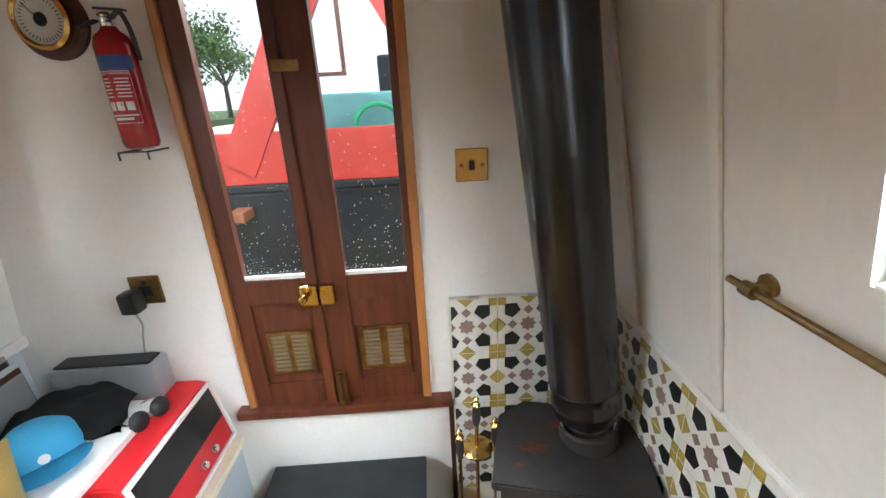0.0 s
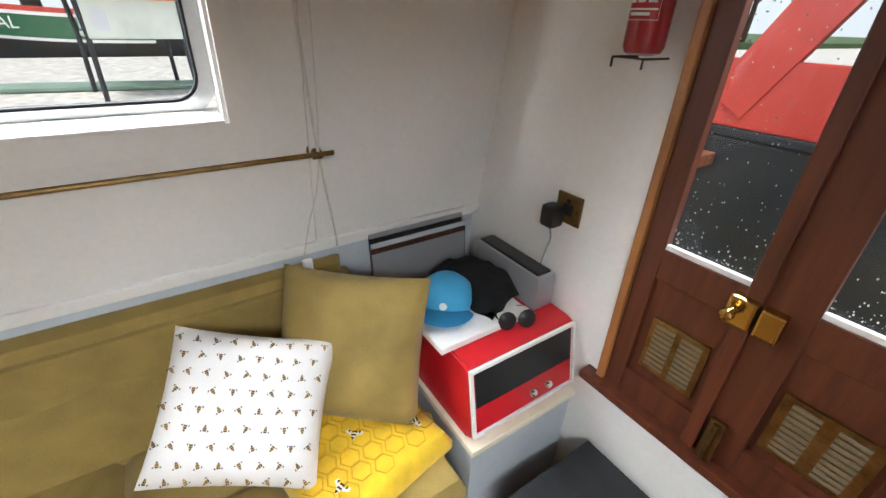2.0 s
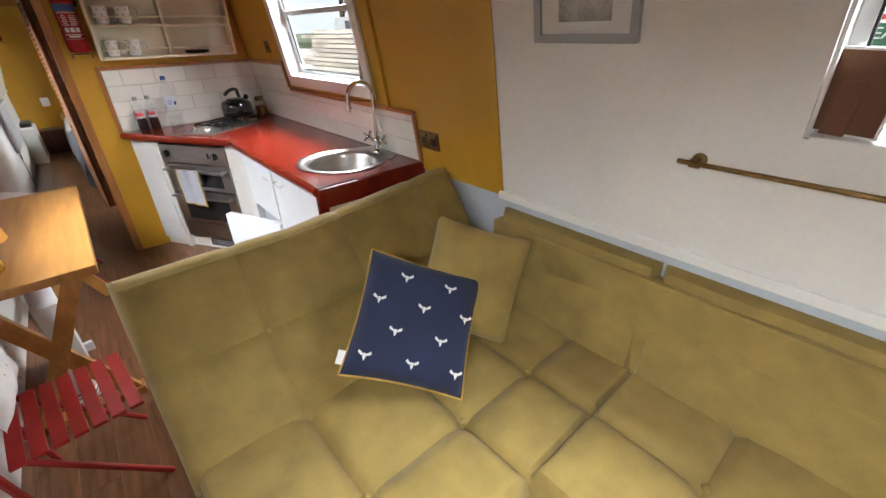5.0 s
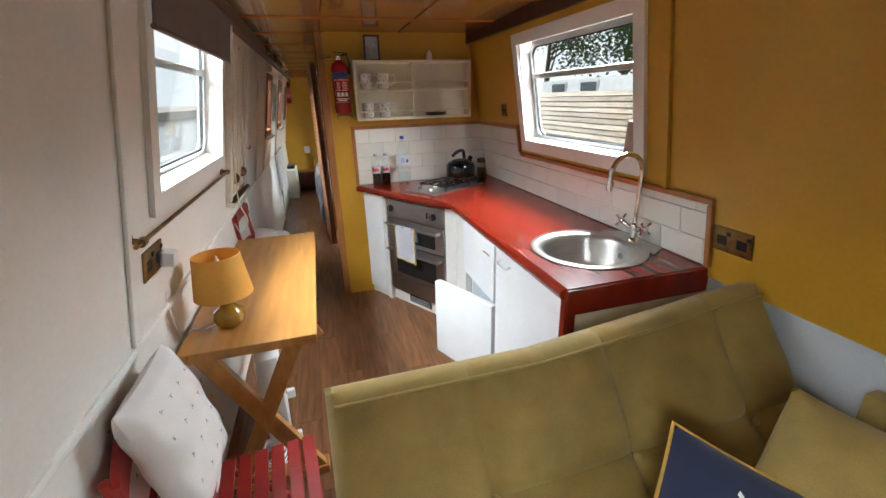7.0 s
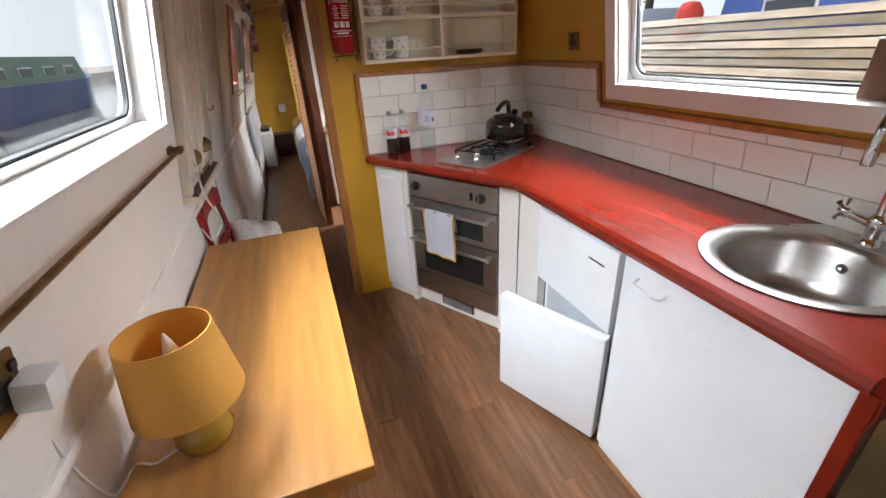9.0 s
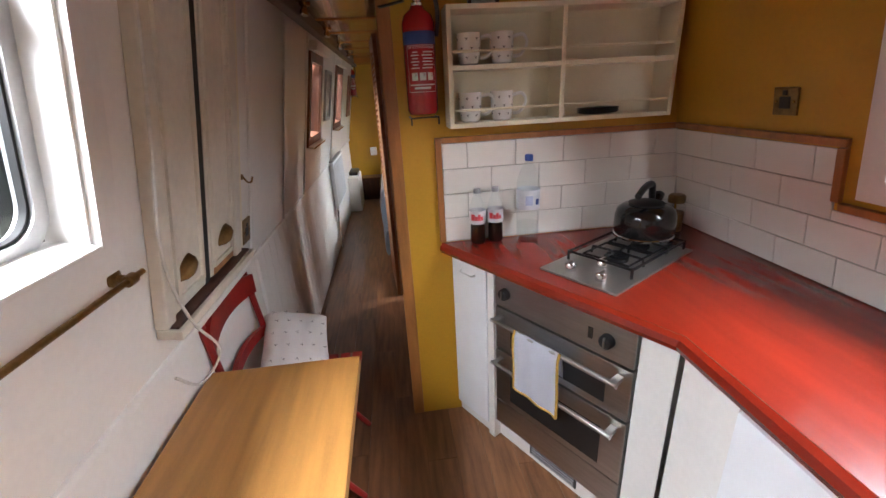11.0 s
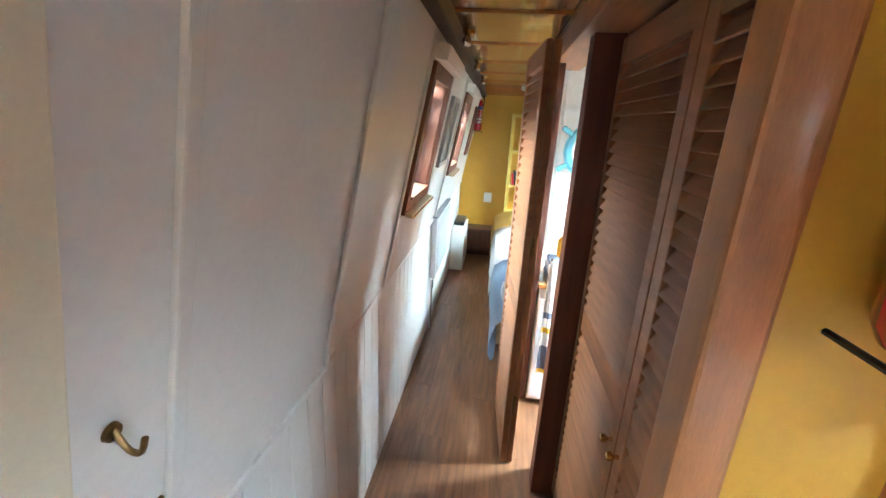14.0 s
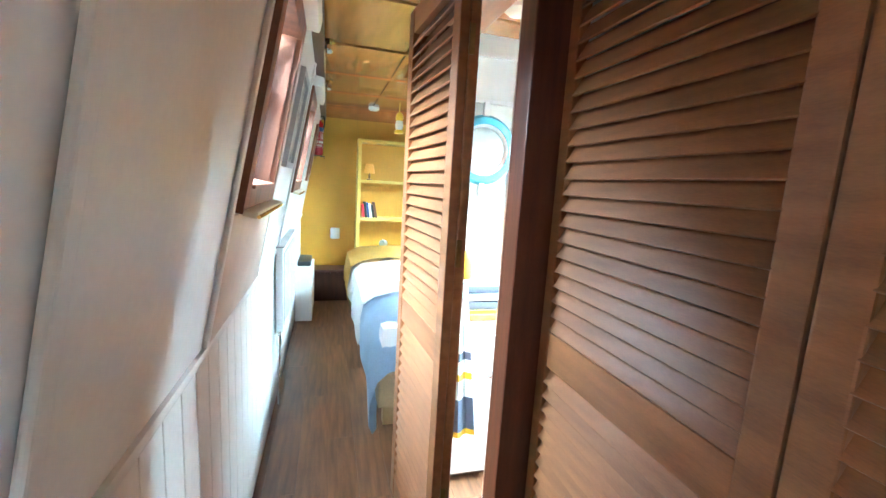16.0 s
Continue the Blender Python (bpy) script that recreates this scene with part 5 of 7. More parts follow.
# fridge with its lower door ajar
fg = thing("fridge", "small white fridge-freezer with the lower door ajar", "fridge")
part("body", box(-1.28, -0.80, -3.065, -2.60, 0.02, 0.85, 0.006), PLASTW, fg)
part("interior", box(-0.802, -0.797, -3.04, -2.63, 0.06, 0.50), GREYP, fg)
part("upper_door", box(-0.79, -0.745, 0.0, 0.455, 0.53, 0.84, 0.01, pose(0, -3.06, 0)), PLASTW, fg, smooth=True)
ob = part("badge", box(-0.745, -0.743, -2.74, -2.66, 0.765, 0.772), CHROME, fg, "small silver badge")
ld = part("lower_door", box(-0.02, 0.025, -0.455, 0.0, 0.04, 0.515, 0.01), PLASTW, fg, "lower door standing ajar", smooth=True)
ld.matrix_basis = pose(-0.755, -2.605, 0, 0, 0, 24)
part("seal_and_gap_strip", box(-0.028, -0.02, -0.44, -0.015, 0.055, 0.50, 0.003), GREYP, ld)
part("door_shelf", box(-0.075, -0.022, -0.42, -0.04, 0.40, 0.46, 0.004), mat("pale_blue_shelf", (0.45, 0.60, 0.72), 0.3), ld)
cb = thing("sink_cabinet", "white cupboard below the sink with a bow handle", "kitchen cabinet", group="galley units")
part("carcass", box(-0.86, -0.765, -2.585, -1.995, 0, 0.858), WHITE, cb)
d_ = part("door", box(-0.765, -0.745, -2.58, -1.995, 0.05, 0.852, 0.003), PLASTW, cb)
part("handle", tube(spline([(-0.745, -2.52, 0.80), (-0.722, -2.51, 0.79), (-0.722, -2.43, 0.79), (-0.745, -2.42, 0.80)], 5), 0.005, 6), PLASTW, d_, "white bow handle", smooth=True)
# sink and tap
sk = thing("sink", "round stainless steel sink set in the worktop", "sink", pose(SC.x, SC.y, 0.90))
part("bowl", lathe([(0.235, 0.0), (0.237, 0.006), (0.225, 0.009), (0.205, 0.006), (0.190, -0.004), (0.180, -0.02), (0.172, -0.12), (0.15, -0.145), (0.03, -0.152), (0.02, -0.154)], 48, cap=False), STEEL, sk, smooth=True)
part("tap_ledge", prism([(-0.27, -0.12), (-0.27, 0.12), (-0.19, 0.165), (-0.19, -0.165)], 0.002, 0.0075), STEEL, sk)
part("waste", lathe([(0.03, -0.152), (0.03, -0.148), (0.012, -0.147), (0.001, -0.149)], 24), CHROME, sk, smooth=True)
part("overflow", lathe([(0.014, 0), (0.014, 0.003), (0.008, 0.003), (0.001, 0.001)], 16, pose(-0.174, 0, -0.06, 0, 88, 0)), CHROME, sk)
tp = thing("mixer_tap", "chrome swan-neck mixer tap with crosshead handles", "tap", pose(-1.255, -2.275, 0.907))
part("body", lathe([(0.026, 0), (0.024, 0.01), (0.016, 0.02), (0.018, 0.05), (0.022, 0.06), (0.018, 0.075), (0.012, 0.085)], 20), CHROME, tp, smooth=True)
neck = [(0, 0, 0.08), (0, 0, 0.20), (0.0, 0, 0.30)] + [(0.075 - 0.075 * math.cos(a), 0.0, 0.30 + 0.075 * math.sin(a)) for a in [radians(20 * k) for k in range(1, 10)]] + [(0.15, 0, 0.27)]
part("spout", tube(neck, 0.0105, 12), CHROME, tp, smooth=True)
part("nozzle", lathe([(0.013, 0), (0.014, 0.03), (0.011, 0.04)], 16, pose(0.15, 0, 0.235)), CHROME, tp, smooth=True)
for sy in (-1, 1):
    v_ = part("valve", tube([(0, 0.0, 0.055), (0.01, sy * 0.055, 0.07)], 0.012, 12), CHROME, tp, smooth=True)
    c_ = (0.012, sy * 0.07, 0.078)
    part("hub", lathe([(0.012, -0.01), (0.014, 0.0), (0.009, 0.012), (0.002, 0.014)], 14, pose(*c_, -sy * 70, 0, 0)), CHROME, v_, smooth=True)
    for k in range(4):
        a = radians(45 + 90 * k)
        part("spoke", tube([c_, (c_[0] + 0.033 * math.cos(a), c_[1] + sy * 0.006, c_[2] + 0.033 * math.sin(a))], 0.005, 8, radii=[0.004, 0.007]), CHROME, v_, smooth=True)
# hob
HO = Vector((-0.547, -3.727))
MH = Matrix(((U_.x, -N_.x, 0, HO.x), (U_.y, -N_.y, 0, HO.y), (0, 0, 1, 0.9), (0, 0, 0, 1)))
hb = thing("gas_hob", "stainless two-burner gas hob with black pan supports", "hob")
part("plate", box(0, 0.29, 0, 0.52, 0.001, 0.009, 0.003, MH), mat("hob_steel", (0.42, 0.40, 0.37), 0.34, 0.9, var=0.1, scale=8, bump=0.05), hb)
part("pan_support", tube([MH @ Vector(p) for p in ((0.025, 0.13, 0.04), (0.265, 0.13, 0.04), (0.265, 0.50, 0.04), (0.025, 0.50, 0.04))], 0.005, 6, True), BLACKM, hb, "black wire pan support")
for p_ in ((0.025, 0.13), (0.265, 0.13), (0.265, 0.50), (0.025, 0.50)):
    part("support_foot", tube([MH @ Vector((*p_, 0.009)), MH @ Vector((*p_, 0.045))], 0.005, 6), BLACKM, hb)
for s_, d_ in ((0.085, 0.06), (0.145, 0.155), (0.20, 0.06)):
    kn = part("knob", lathe([(0.019, 0), (0.019, 0.018), (0.015, 0.024), (0.002, 0.025)], 20, MH @ pose(s_, d_, 0.009)), CHROME, hb, "silver hob knob", smooth=True)
    part("grip", box(s_ - 0.003, s_ + 0.003, d_ - 0.016, d_ + 0.016, 0.030, 0.040, 0.001, MH), CHROME, kn)
for d_, r_ in ((0.245, 0.042), (0.41, 0.034)):
    bu = part("burner", lathe([(r_, 0.0), (r_, 0.012), (r_ * 0.8, 0.016), (r_ * 0.8, 0.022), (0.002, 0.024)], 24, MH @ pose(0.145, d_, 0.009)), BLACKM, hb, smooth=True)
    part("trivet_ring", tube([MH @ Vector((0.145 + 0.105 * math.cos(k * math.tau / 4 + 0.785) * 1.15, d_ + 0.075 * math.sin(k * math.tau / 4 + 0.785) * 1.4, 0.030)) for k in range(4)], 0.0045, 6, True), BLACKM, hb, "black pan support")
    for k in range(4):
        a = k * math.tau / 4
        part("trivet_arm", tube([MH @ Vector((0.145 + 0.10 * math.cos(a) * (1 if k % 2 == 0 else 1), d_ + 0.085 * math.sin(a), 0.010)), MH @ Vector((0.145 + 0.095 * math.cos(a), d_ + 0.08 * math.sin(a), 0.036)), MH @ Vector((0.145 + 0.025 * math.cos(a), d_ + 0.025 * math.sin(a), 0.038))], 0.0045, 6), BLACKM, hb)
kt = thing("kettle", "black enamel whistling kettle on the hob", "kettle", pose(-1.005, -3.855, 0.94, 0, 0, 40) @ Matrix.Diagonal((1.12, 1.12, 1.12, 1)))
part("base", lathe([(0.088, 0), (0.096, 0.003), (0.097, 0.010), (0.094, 0.013)], 36), CHROME, kt, "bright steel base rim", smooth=True)
part("body", lathe([(0.094, 0.012), (0.098, 0.03), (0.097, 0.075), (0.090, 0.098), (0.074, 0.110), (0.05, 0.114), (0.002, 0.115)], 40), mat("black_enamel", (0.006, 0.006, 0.006), 0.14, coat=0.4, bump=0), kt, smooth=True)
part("lid", lathe([(0.056, 0.113), (0.057, 0.119), (0.04, 0.124), (0.002, 0.125)], 32), BLACKP, kt, smooth=True)
sp_ = part("spout", tube([(-0.075, 0, 0.07), (-0.105, 0, 0.092), (-0.125, 0, 0.115)], 0.014, 12, radii=[0.026, 0.018, 0.015]), BLACKM, kt, smooth=True)
part("whistle", lathe([(0.016, 0), (0.017, 0.018), (0.010, 0.024), (0.002, 0.025)], 14, pose(-0.122, 0, 0.108, 0, -45, 0)), BLACKP, sp_, smooth=True)
part("handle", tube(spline([(-0.055, 0, 0.112), (-0.045, 0, 0.145), (-0.035, 0, 0.172), (0.0, 0, 0.180), (0.05, 0, 0.174), (0.095, 0, 0.158)], 7), 0.011, 10), BLACKP, kt, "curved one-ended black handle", smooth=True)
# utensil pot by the kettle
pt = thing("spice_jar", "small brass-lidded jar in the worktop corner", "jar", pose(-1.22, -3.98, 0.90))
part("jar", lathe([(0.035, 0), (0.038, 0.01), (0.038, 0.11), (0.03, 0.125)], 20), PET, pt, smooth=True)
part("contents", lathe([(0.032, 0.004), (0.034, 0.012), (0.034, 0.085), (0.002, 0.09)], 20), AGEDBRASS, pt, smooth=True)
part("lid", lathe([(0.033, 0.125), (0.033, 0.15), (0.026, 0.158), (0.002, 0.16)], 20), AGEDBRASS, pt, "aged brass lid", smooth=True)


def cola_bottle(x, y):
    b = thing("cola_bottle", "half-litre bottle of dark cola with silver label", "bottle", pose(x, y, 0.90), group="cola bottles")
    part("plastic", lathe([(0.026, 0.0), (0.032, 0.008), (0.032, 0.07), (0.030, 0.085), (0.0325, 0.10), (0.0325, 0.145), (0.028, 0.17), (0.014, 0.205), (0.0125, 0.215), (0.0125, 0.222)], 24), PET, b, smooth=True)
    part("cola", lathe([(0.024, 0.003), (0.030, 0.01), (0.030, 0.07), (0.0285, 0.085), (0.0308, 0.10), (0.0308, 0.118), (0.002, 0.119)], 24), COLA, b, "dark cola", smooth=True)
    lb = part("label", lathe([(0.0333, 0.092), (0.0333, 0.146)], 28, cap=False), LABELR, b, "silver label")
    for a0, a1, z0, z1 in ((120, 150, 0.108, 0.134), (152, 170, 0.108, 0.126), (172, 190, 0.108, 0.134), (192, 210, 0.108, 0.125)):
        curved_patch(0.0337, a0, a1, z0, z1, INKRED, b, "label_mark")
    part("cap", lathe([(0.0145, 0.216), (0.0145, 0.232), (0.012, 0.235), (0.002, 0.236)], 20), SILVERP, b, "silver cap", smooth=True)
    return b


cola_bottle(-0.392, -4.045)
cola_bottle(-0.468, -4.050)
b = thing("water_bottle", "large clear water bottle with white and blue label", "bottle", pose(-0.60, -4.03, 0.90) @ Matrix.Diagonal((1.05, 1.05, 1.08, 1)))
part("plastic", lathe([(0.036, 0.0), (0.044, 0.012), (0.044, 0.05), (0.041, 0.055), (0.044, 0.062), (0.044, 0.11), (0.042, 0.12), (0.0445, 0.13), (0.0445, 0.22), (0.038, 0.255), (0.018, 0.295), (0.014, 0.30), (0.014, 0.312)], 28), PET, b, smooth=True)
part("water", lathe([(0.034, 0.004), (0.041, 0.014), (0.041, 0.075), (0.002, 0.076)], 28), PET, b, "a little water")
part("label", lathe([(0.0452, 0.132), (0.0452, 0.205)], 28, cap=False), mat("water_label", (0.72, 0.74, 0.78), 0.4), b, "white and pale blue label")
curved_patch(0.0456, 150, 185, 0.150, 0.185, mat("pale_blue_print", (0.45, 0.52, 0.72), 0.4), b, "label_mark")
curved_patch(0.0456, 200, 222, 0.150, 0.172, BLUELAB, b, "label_mark")
part("cap", lathe([(0.0155, 0.308), (0.0155, 0.326), (0.013, 0.33), (0.002, 0.331)], 20), BLUEP, b, "blue cap", smooth=True)
# open shelf unit with mugs
sh = thing("mug_shelf", "cream open wall shelf with four compartments and rails", "shelf")
X0, X1, Z0, Z1, Y0, Y1 = -1.135, -0.287, 1.375, 1.770, YK + 0.001, -3.975
for a in ((X0, X0 + 0.016, Z0, Z1), (X1 - 0.016, X1, Z0, Z1), (-0.708, -0.692, Z0 + 0.016, Z1 - 0.016)):
    part("upright", box(a[0], a[1], Y0, Y1, a[2], a[3], 0.002), CREAM, sh)
for z in (Z0, 1.568, Z1 - 0.016):
    part("board", box(X0 + 0.016, X1 - 0.016, Y0, Y1 - 0.001, z, z + 0.016, 0.002), CREAM, sh)
part("back", box(X0 + 0.01, X1 - 0.01, Y0, Y0 + 0.006, Z0 + 0.01, Z1 - 0.01), CREAM, sh)
for z in (1.435, 1.628):
    for a, b in ((X0 + 0.016, -0.708), (-0.692, X1 - 0.016)):
        part("guard_rail", tube([(a, Y1 - 0.012, z), (b, Y1 - 0.012, z)], 0.0045, 8), CREAM, sh, smooth=True)


def mug(m):
    g = thing("mug", "white china mug printed with small bees", "mug", m, group="bee mugs")
    part("bowl", lathe([(0.026, 0), (0.032, 0.004), (0.038, 0.03), (0.040, 0.078), (0.0375, 0.078), (0.035, 0.03), (0.028, 0.007), (0.002, 0.006)], 28), PORC, g, smooth=True)
    part("handle", tube(spline([(0.038, 0, 0.066), (0.070, 0, 0.070), (0.084, 0, 0.048), (0.064, 0, 0.022), (0.037, 0, 0.018)], 6), 0.0048, 8), PORC, g, smooth=True)
    bm = bmesh.new()
    for k in range(7):
        for q in range(3):
            a = math.tau * (k + 0.5 * (q % 2)) / 7
            z = 0.018 + 0.022 * q
            r = 0.0325 + 0.0085 * min(z / 0.06, 1) + 0.0006
            t_, n_ = Vector((-math.sin(a), math.cos(a), 0)), Vector((math.cos(a), math.sin(a), 0))
            for sh_ in ([(-0.3, 0.8), (0.3, 0.8), (0.4, 0), (0, -0.9), (-0.4, 0)], [(-0.4, 0.4), (-1.1, 0.8), (-0.9, 0.1)], [(0.4, 0.4), (1.1, 0.8), (0.9, 0.1)]):
                bm.faces.new([bm.verts.new(n_ * r + t_ * (u * 0.0045) + Vector((0, 0, z + v * 0.0045))) for u, v in sh_])
    tagged(part("bee_print", bm, BEEINK, g), kind="stuff")
    return g


m0 = mug(pose(-0.372, -4.035, Z0 + 0.0165, 0, 0, 168) @ Matrix.Diagonal((1.05, 1.05, 1.32, 1)))
for x_, y_, z_, r_ in ((-0.492, -4.035, Z0 + 0.0165, 165), (-0.372, -4.035, 1.5845, 172), (-0.492, -4.035, 1.5845, 163)):
    copy_thing(m0, pose(x_, y_, z_, 0, 0, r_))
for k in range(3):
    ob = solid("plate", lathe([(0.05, 0), (0.075, 0.004), (0.085, 0.010), (0.08, 0.010), (0.05, 0.004)], 28), mat("dark_plate", (0.05, 0.045, 0.04), 0.3), "dark small plate lying in the shelf", "plate", "stacked plates", smooth=True)
    ob.matrix_world = pose(-0.88, -4.05, Z0 + 0.0165 + 0.007 * k) @ Matrix.Diagonal((1, 0.5, 1, 1))
pf = thing("photo_frame", "dark framed small photograph standing on the shelf", "photo frame", pose(-0.43, -4.06, Z1))
part("frame", frame_ring(-0.055, 0.055, 0, 0.165, 0.012, 0.014), DARKW, pf).matrix_basis = pose(0, 0, 0, -8, 0, 0) @ pose(0, 0, 0, 0, 0, 90)
part("photo", box(-0.045, 0.045, -0.008, -0.004, 0.01, 0.155, 0, pose(0, 0, 0, -8, 0, 0)), ART, pf)
dv = thing("reed_diffuser", "small glass diffuser with wooden reeds on the shelf", "diffuser", pose(-0.84, -4.04, Z1))
part("bottle", lathe([(0.02, 0), (0.024, 0.01), (0.02, 0.05), (0.008, 0.06), (0.008, 0.07)], 16), PORC, dv, smooth=True)
for a in (-25, -12, 5, 18):
    part("reed", tube([(0, 0, 0.05), (0.16 * math.sin(radians(a)), 0.01, 0.17)], 0.0015, 5), TABLEW, dv)
extinguisher(pose(-0.198, -4.04, 1.425, 0, 0, 180) @ Matrix.Diagonal((1.08, 1.08, 1, 1)), "red fire extinguisher on the ochre bulkhead by the corridor")
# sockets on galley side
plate(on_left(-3.60, 1.425) @ pose(0, 0, 0, 0, 0, 90), 0.080, 0.080, "single brass socket above the galley tiles", "socket", 1)
pf = thing("photo_frame", "brown hardboard back of a photo frame on the sill", "photo frame", on_left(-2.385, 1.255) @ pose(-0.01, 0, 0, 0, 0, -12))
part("frame", box(-0.008, 0.004, -0.05, 0.05, 0.0, 0.145, 0.003, pose(0, 0, 0, 0, -10, 0)), PAPER, pf)
part("backboard", box(0.004, 0.008, -0.046, 0.046, 0.004, 0.14, 0.001, pose(0, 0, 0, 0, -10, 0)), CARD, pf, "brown hardboard back")

# ---- dining side ----
tb = thing("dining_table", "narrow honey-coloured wooden wall table on crossed legs", "table")
part("tabletop", box(0.098, 0.566, -3.615, -2.29, 0.672, 0.71, 0.004), TABLEW, tb)
for y in (-2.36, -3.50):
    for a, b in (((0.16, 0.0), (0.50, 0.68)), ((0.50, 0.0), (0.18, 0.68))):
        p, q = Vector((a[0], y, a[1])), Vector((b[0], y + 0.03, b[1]))
        d = (q - p).normalized()
        m = Matrix.Translation(p) @ d.to_track_quat("Z", "Y").to_matrix().to_4x4()
        part("leg", box(-0.018, 0.018, -0.032, 0.032, 0, (q - p).length, 0.003, m), TABLEW, tb)
part("stretcher", box(0.31, 0.35, -3.50, -2.36, 0.30, 0.34, 0.004), TABLEW, tb)
part("floor_rail", box(0.13, 0.53, -2.40, -2.33, 0.0, 0.035, 0.004), TABLEW, tb)
lm = thing("table_lamp", "table lamp with amber shade and mustard glazed base", "lamp", pose(0.42, -2.49, 0.71))
part("base", lathe([(0.045, 0), (0.052, 0.008), (0.058, 0.03), (0.052, 0.055), (0.026, 0.075), (0.02, 0.085), (0.026, 0.10), (0.032, 0.112), (0.022, 0.13), (0.012, 0.135)], 32), GLAZE, lm, smooth=True)
sd = part("shade", lathe([(0.104, 0.125), (0.082, 0.285), (0.080, 0.285), (0.102, 0.125)], 40, cap=False), SHADE, lm, smooth=True)
part("bulb", lathe([(0.012, 0.14), (0.014, 0.20), (0.017, 0.23), (0.008, 0.265), (0.002, 0.28)], 16), PORC, lm, smooth=True)
part("lead", tube(spline([(0.04, 0, 0.006), (0.09, 0.03, 0.005), (0.13, 0.02, 0.006), (0.145, 0.09, 0.02), (0.14, 0.14, 0.20), (0.125, 0.15, 0.36)], 8), 0.0028, 6), PAPER, lm, "white lead", smooth=True)
plate(on_right(-2.24, 1.083) @ pose(0, 0, 0, 0, 0, 90), 0.15, 0.092, "double aged-brass socket with a white plug", "socket", 2)
pg = thing("plug", "white plug in the brass socket", "plug", on_right(-2.30, 1.07) @ pose(0, 0, 0, 0, 0, 90))
part("body", box(-0.024, 0.024, -0.05, -0.0085, -0.024, 0.024, 0.008), PLASTW, pg, smooth=True)
ht = thing("electric_heater", "white panel heater standing under the table", "heater", pose(0.36, -2.72, 0, 0, 0, 8))
part("body", box(-0.05, 0.05, -0.21, 0.21, 0.05, 0.50, 0.03), PLASTW, ht, smooth=True)
part("grille", box(-0.054, -0.048, -0.07, 0.07, 0.20, 0.36, 0.004), SILVERP, ht, "grey control plate")
for y in (-0.17, 0.17):
    part("foot", box(-0.09, 0.09, y - 0.015, y + 0.015, 0, 0.05, 0.006), PLASTW, ht)
cc = thing("extension_lead", "white extension cable coiled on the floor", "cable", pose(0.36, -2.47, 0))
pts = [(0.06 * math.cos(a) * (1 + 0.25 * math.sin(a * 0.37)) + 0.02 * math.sin(a * 0.21), 0.085 * math.sin(a) * (1 + 0.2 * math.cos(a * 0.29)), 0.042 + 0.0016 * a / 2) for a in [0.35 * k for k in range(100)]]
part("cable", tube(pts, 0.0036, 6), PLASTW, cc, smooth=True)


def slat_chair(m, label):
    """A red folding chair facing +y: its back stands at -y."""
    c = thing("folding_chair", label, "chair", m, group="red folding chairs")
    for x in (-0.20, 0.20):
        part("back_post", tube(spline([(x, -0.10, 0), (x, -0.165, 0.44), (x, -0.215, 0.90)], 5), 0.013, 8), REDWOOD, c, smooth=True)
        part("front_leg", tube([(x * 0.93, 0.20, 0), (x * 0.93, -0.10, 0.44)], 0.012, 8), REDWOOD, c, smooth=True)
    for k in range(7):
        part("seat_slat", box(-0.19, 0.19, -0.14 + 0.052 * k, -0.098 + 0.052 * k, 0.43, 0.446, 0.004), REDWOOD, c)
    for z, hh, nm in ((0.80, 0.085, "top_rail"), (0.60, 0.035, "back_rail")):
        bm = bmesh.new()
        cols = []
        for k in range(13):
            x = -0.21 + 0.42 * k / 12
            bow = 0.045 * (1 - (x / 0.21) ** 2)
            y = -0.155 - (z - 0.44) * 0.11 - bow * 0.6
            arch = 0.03 * (1 - (x / 0.21) ** 2)
            cols.append([bm.verts.new((x, y + d_, zz)) for d_, zz in ((-0.009, z + arch * 0.6), (0.009, z + arch * 0.6), (0.009, z + hh + arch), (-0.009, z + hh + arch))])
        for a, b in zip(cols, cols[1:]):
            for q in range(4):
                bm.faces.new((a[q], a[(q + 1) % 4], b[(q + 1) % 4], b[q]))
        bm.faces.new(cols[0][::-1])
        bm.faces.new(cols[-1])
        part(nm, bm, REDWOOD, c, smooth=True)
    return c


slat_chair(pose(0.365, -3.87, 0, 0, 0, 90) @ Matrix.Diagonal((1.05, 1, 0.95, 1)), "red painted folding chair at the far end of the table")
slat_chair(pose(0.345, -1.95, 0, 0, 0, 96) @ Matrix.Diagonal((1, 1, 0.84, 1)), "red painted slatted folding chair near the sofa")
for crn, lb in ((((0.53, -3.775, 0.56), (0.53, -4.14, 0.60), (0.27, -4.235, 0.53), (0.285, -3.79, 0.48)), "white bee-print cushion on the far chair"), (((0.43, -2.10, 0.47), (0.515, -2.13, 0.87), (0.515, -1.80, 0.87), (0.43, -1.78, 0.47)), "white bee-print cushion standing on the red chair")):
    o, sf, w_, h_ = cushion("cushion", lb, WHITEF, crn, 0.12, 8.8 + crn[0][0], 0.018)
    ink = bmesh.new()
    for side in (-1, 1):
        for i in range(5):
            for j in range(5):
                u, v = -0.75 + 0.36 * (i + 0.3 * (j % 2)), -0.75 + 0.37 * j
                p, d = sf(u, v)
                bee_shape(ink, Vector((p.x, side * (d + 0.014), p.z)), 0.009, random.uniform(0, 360), "body")
    tagged(part("bee_print", ink, BEEINK, o), kind="stuff")

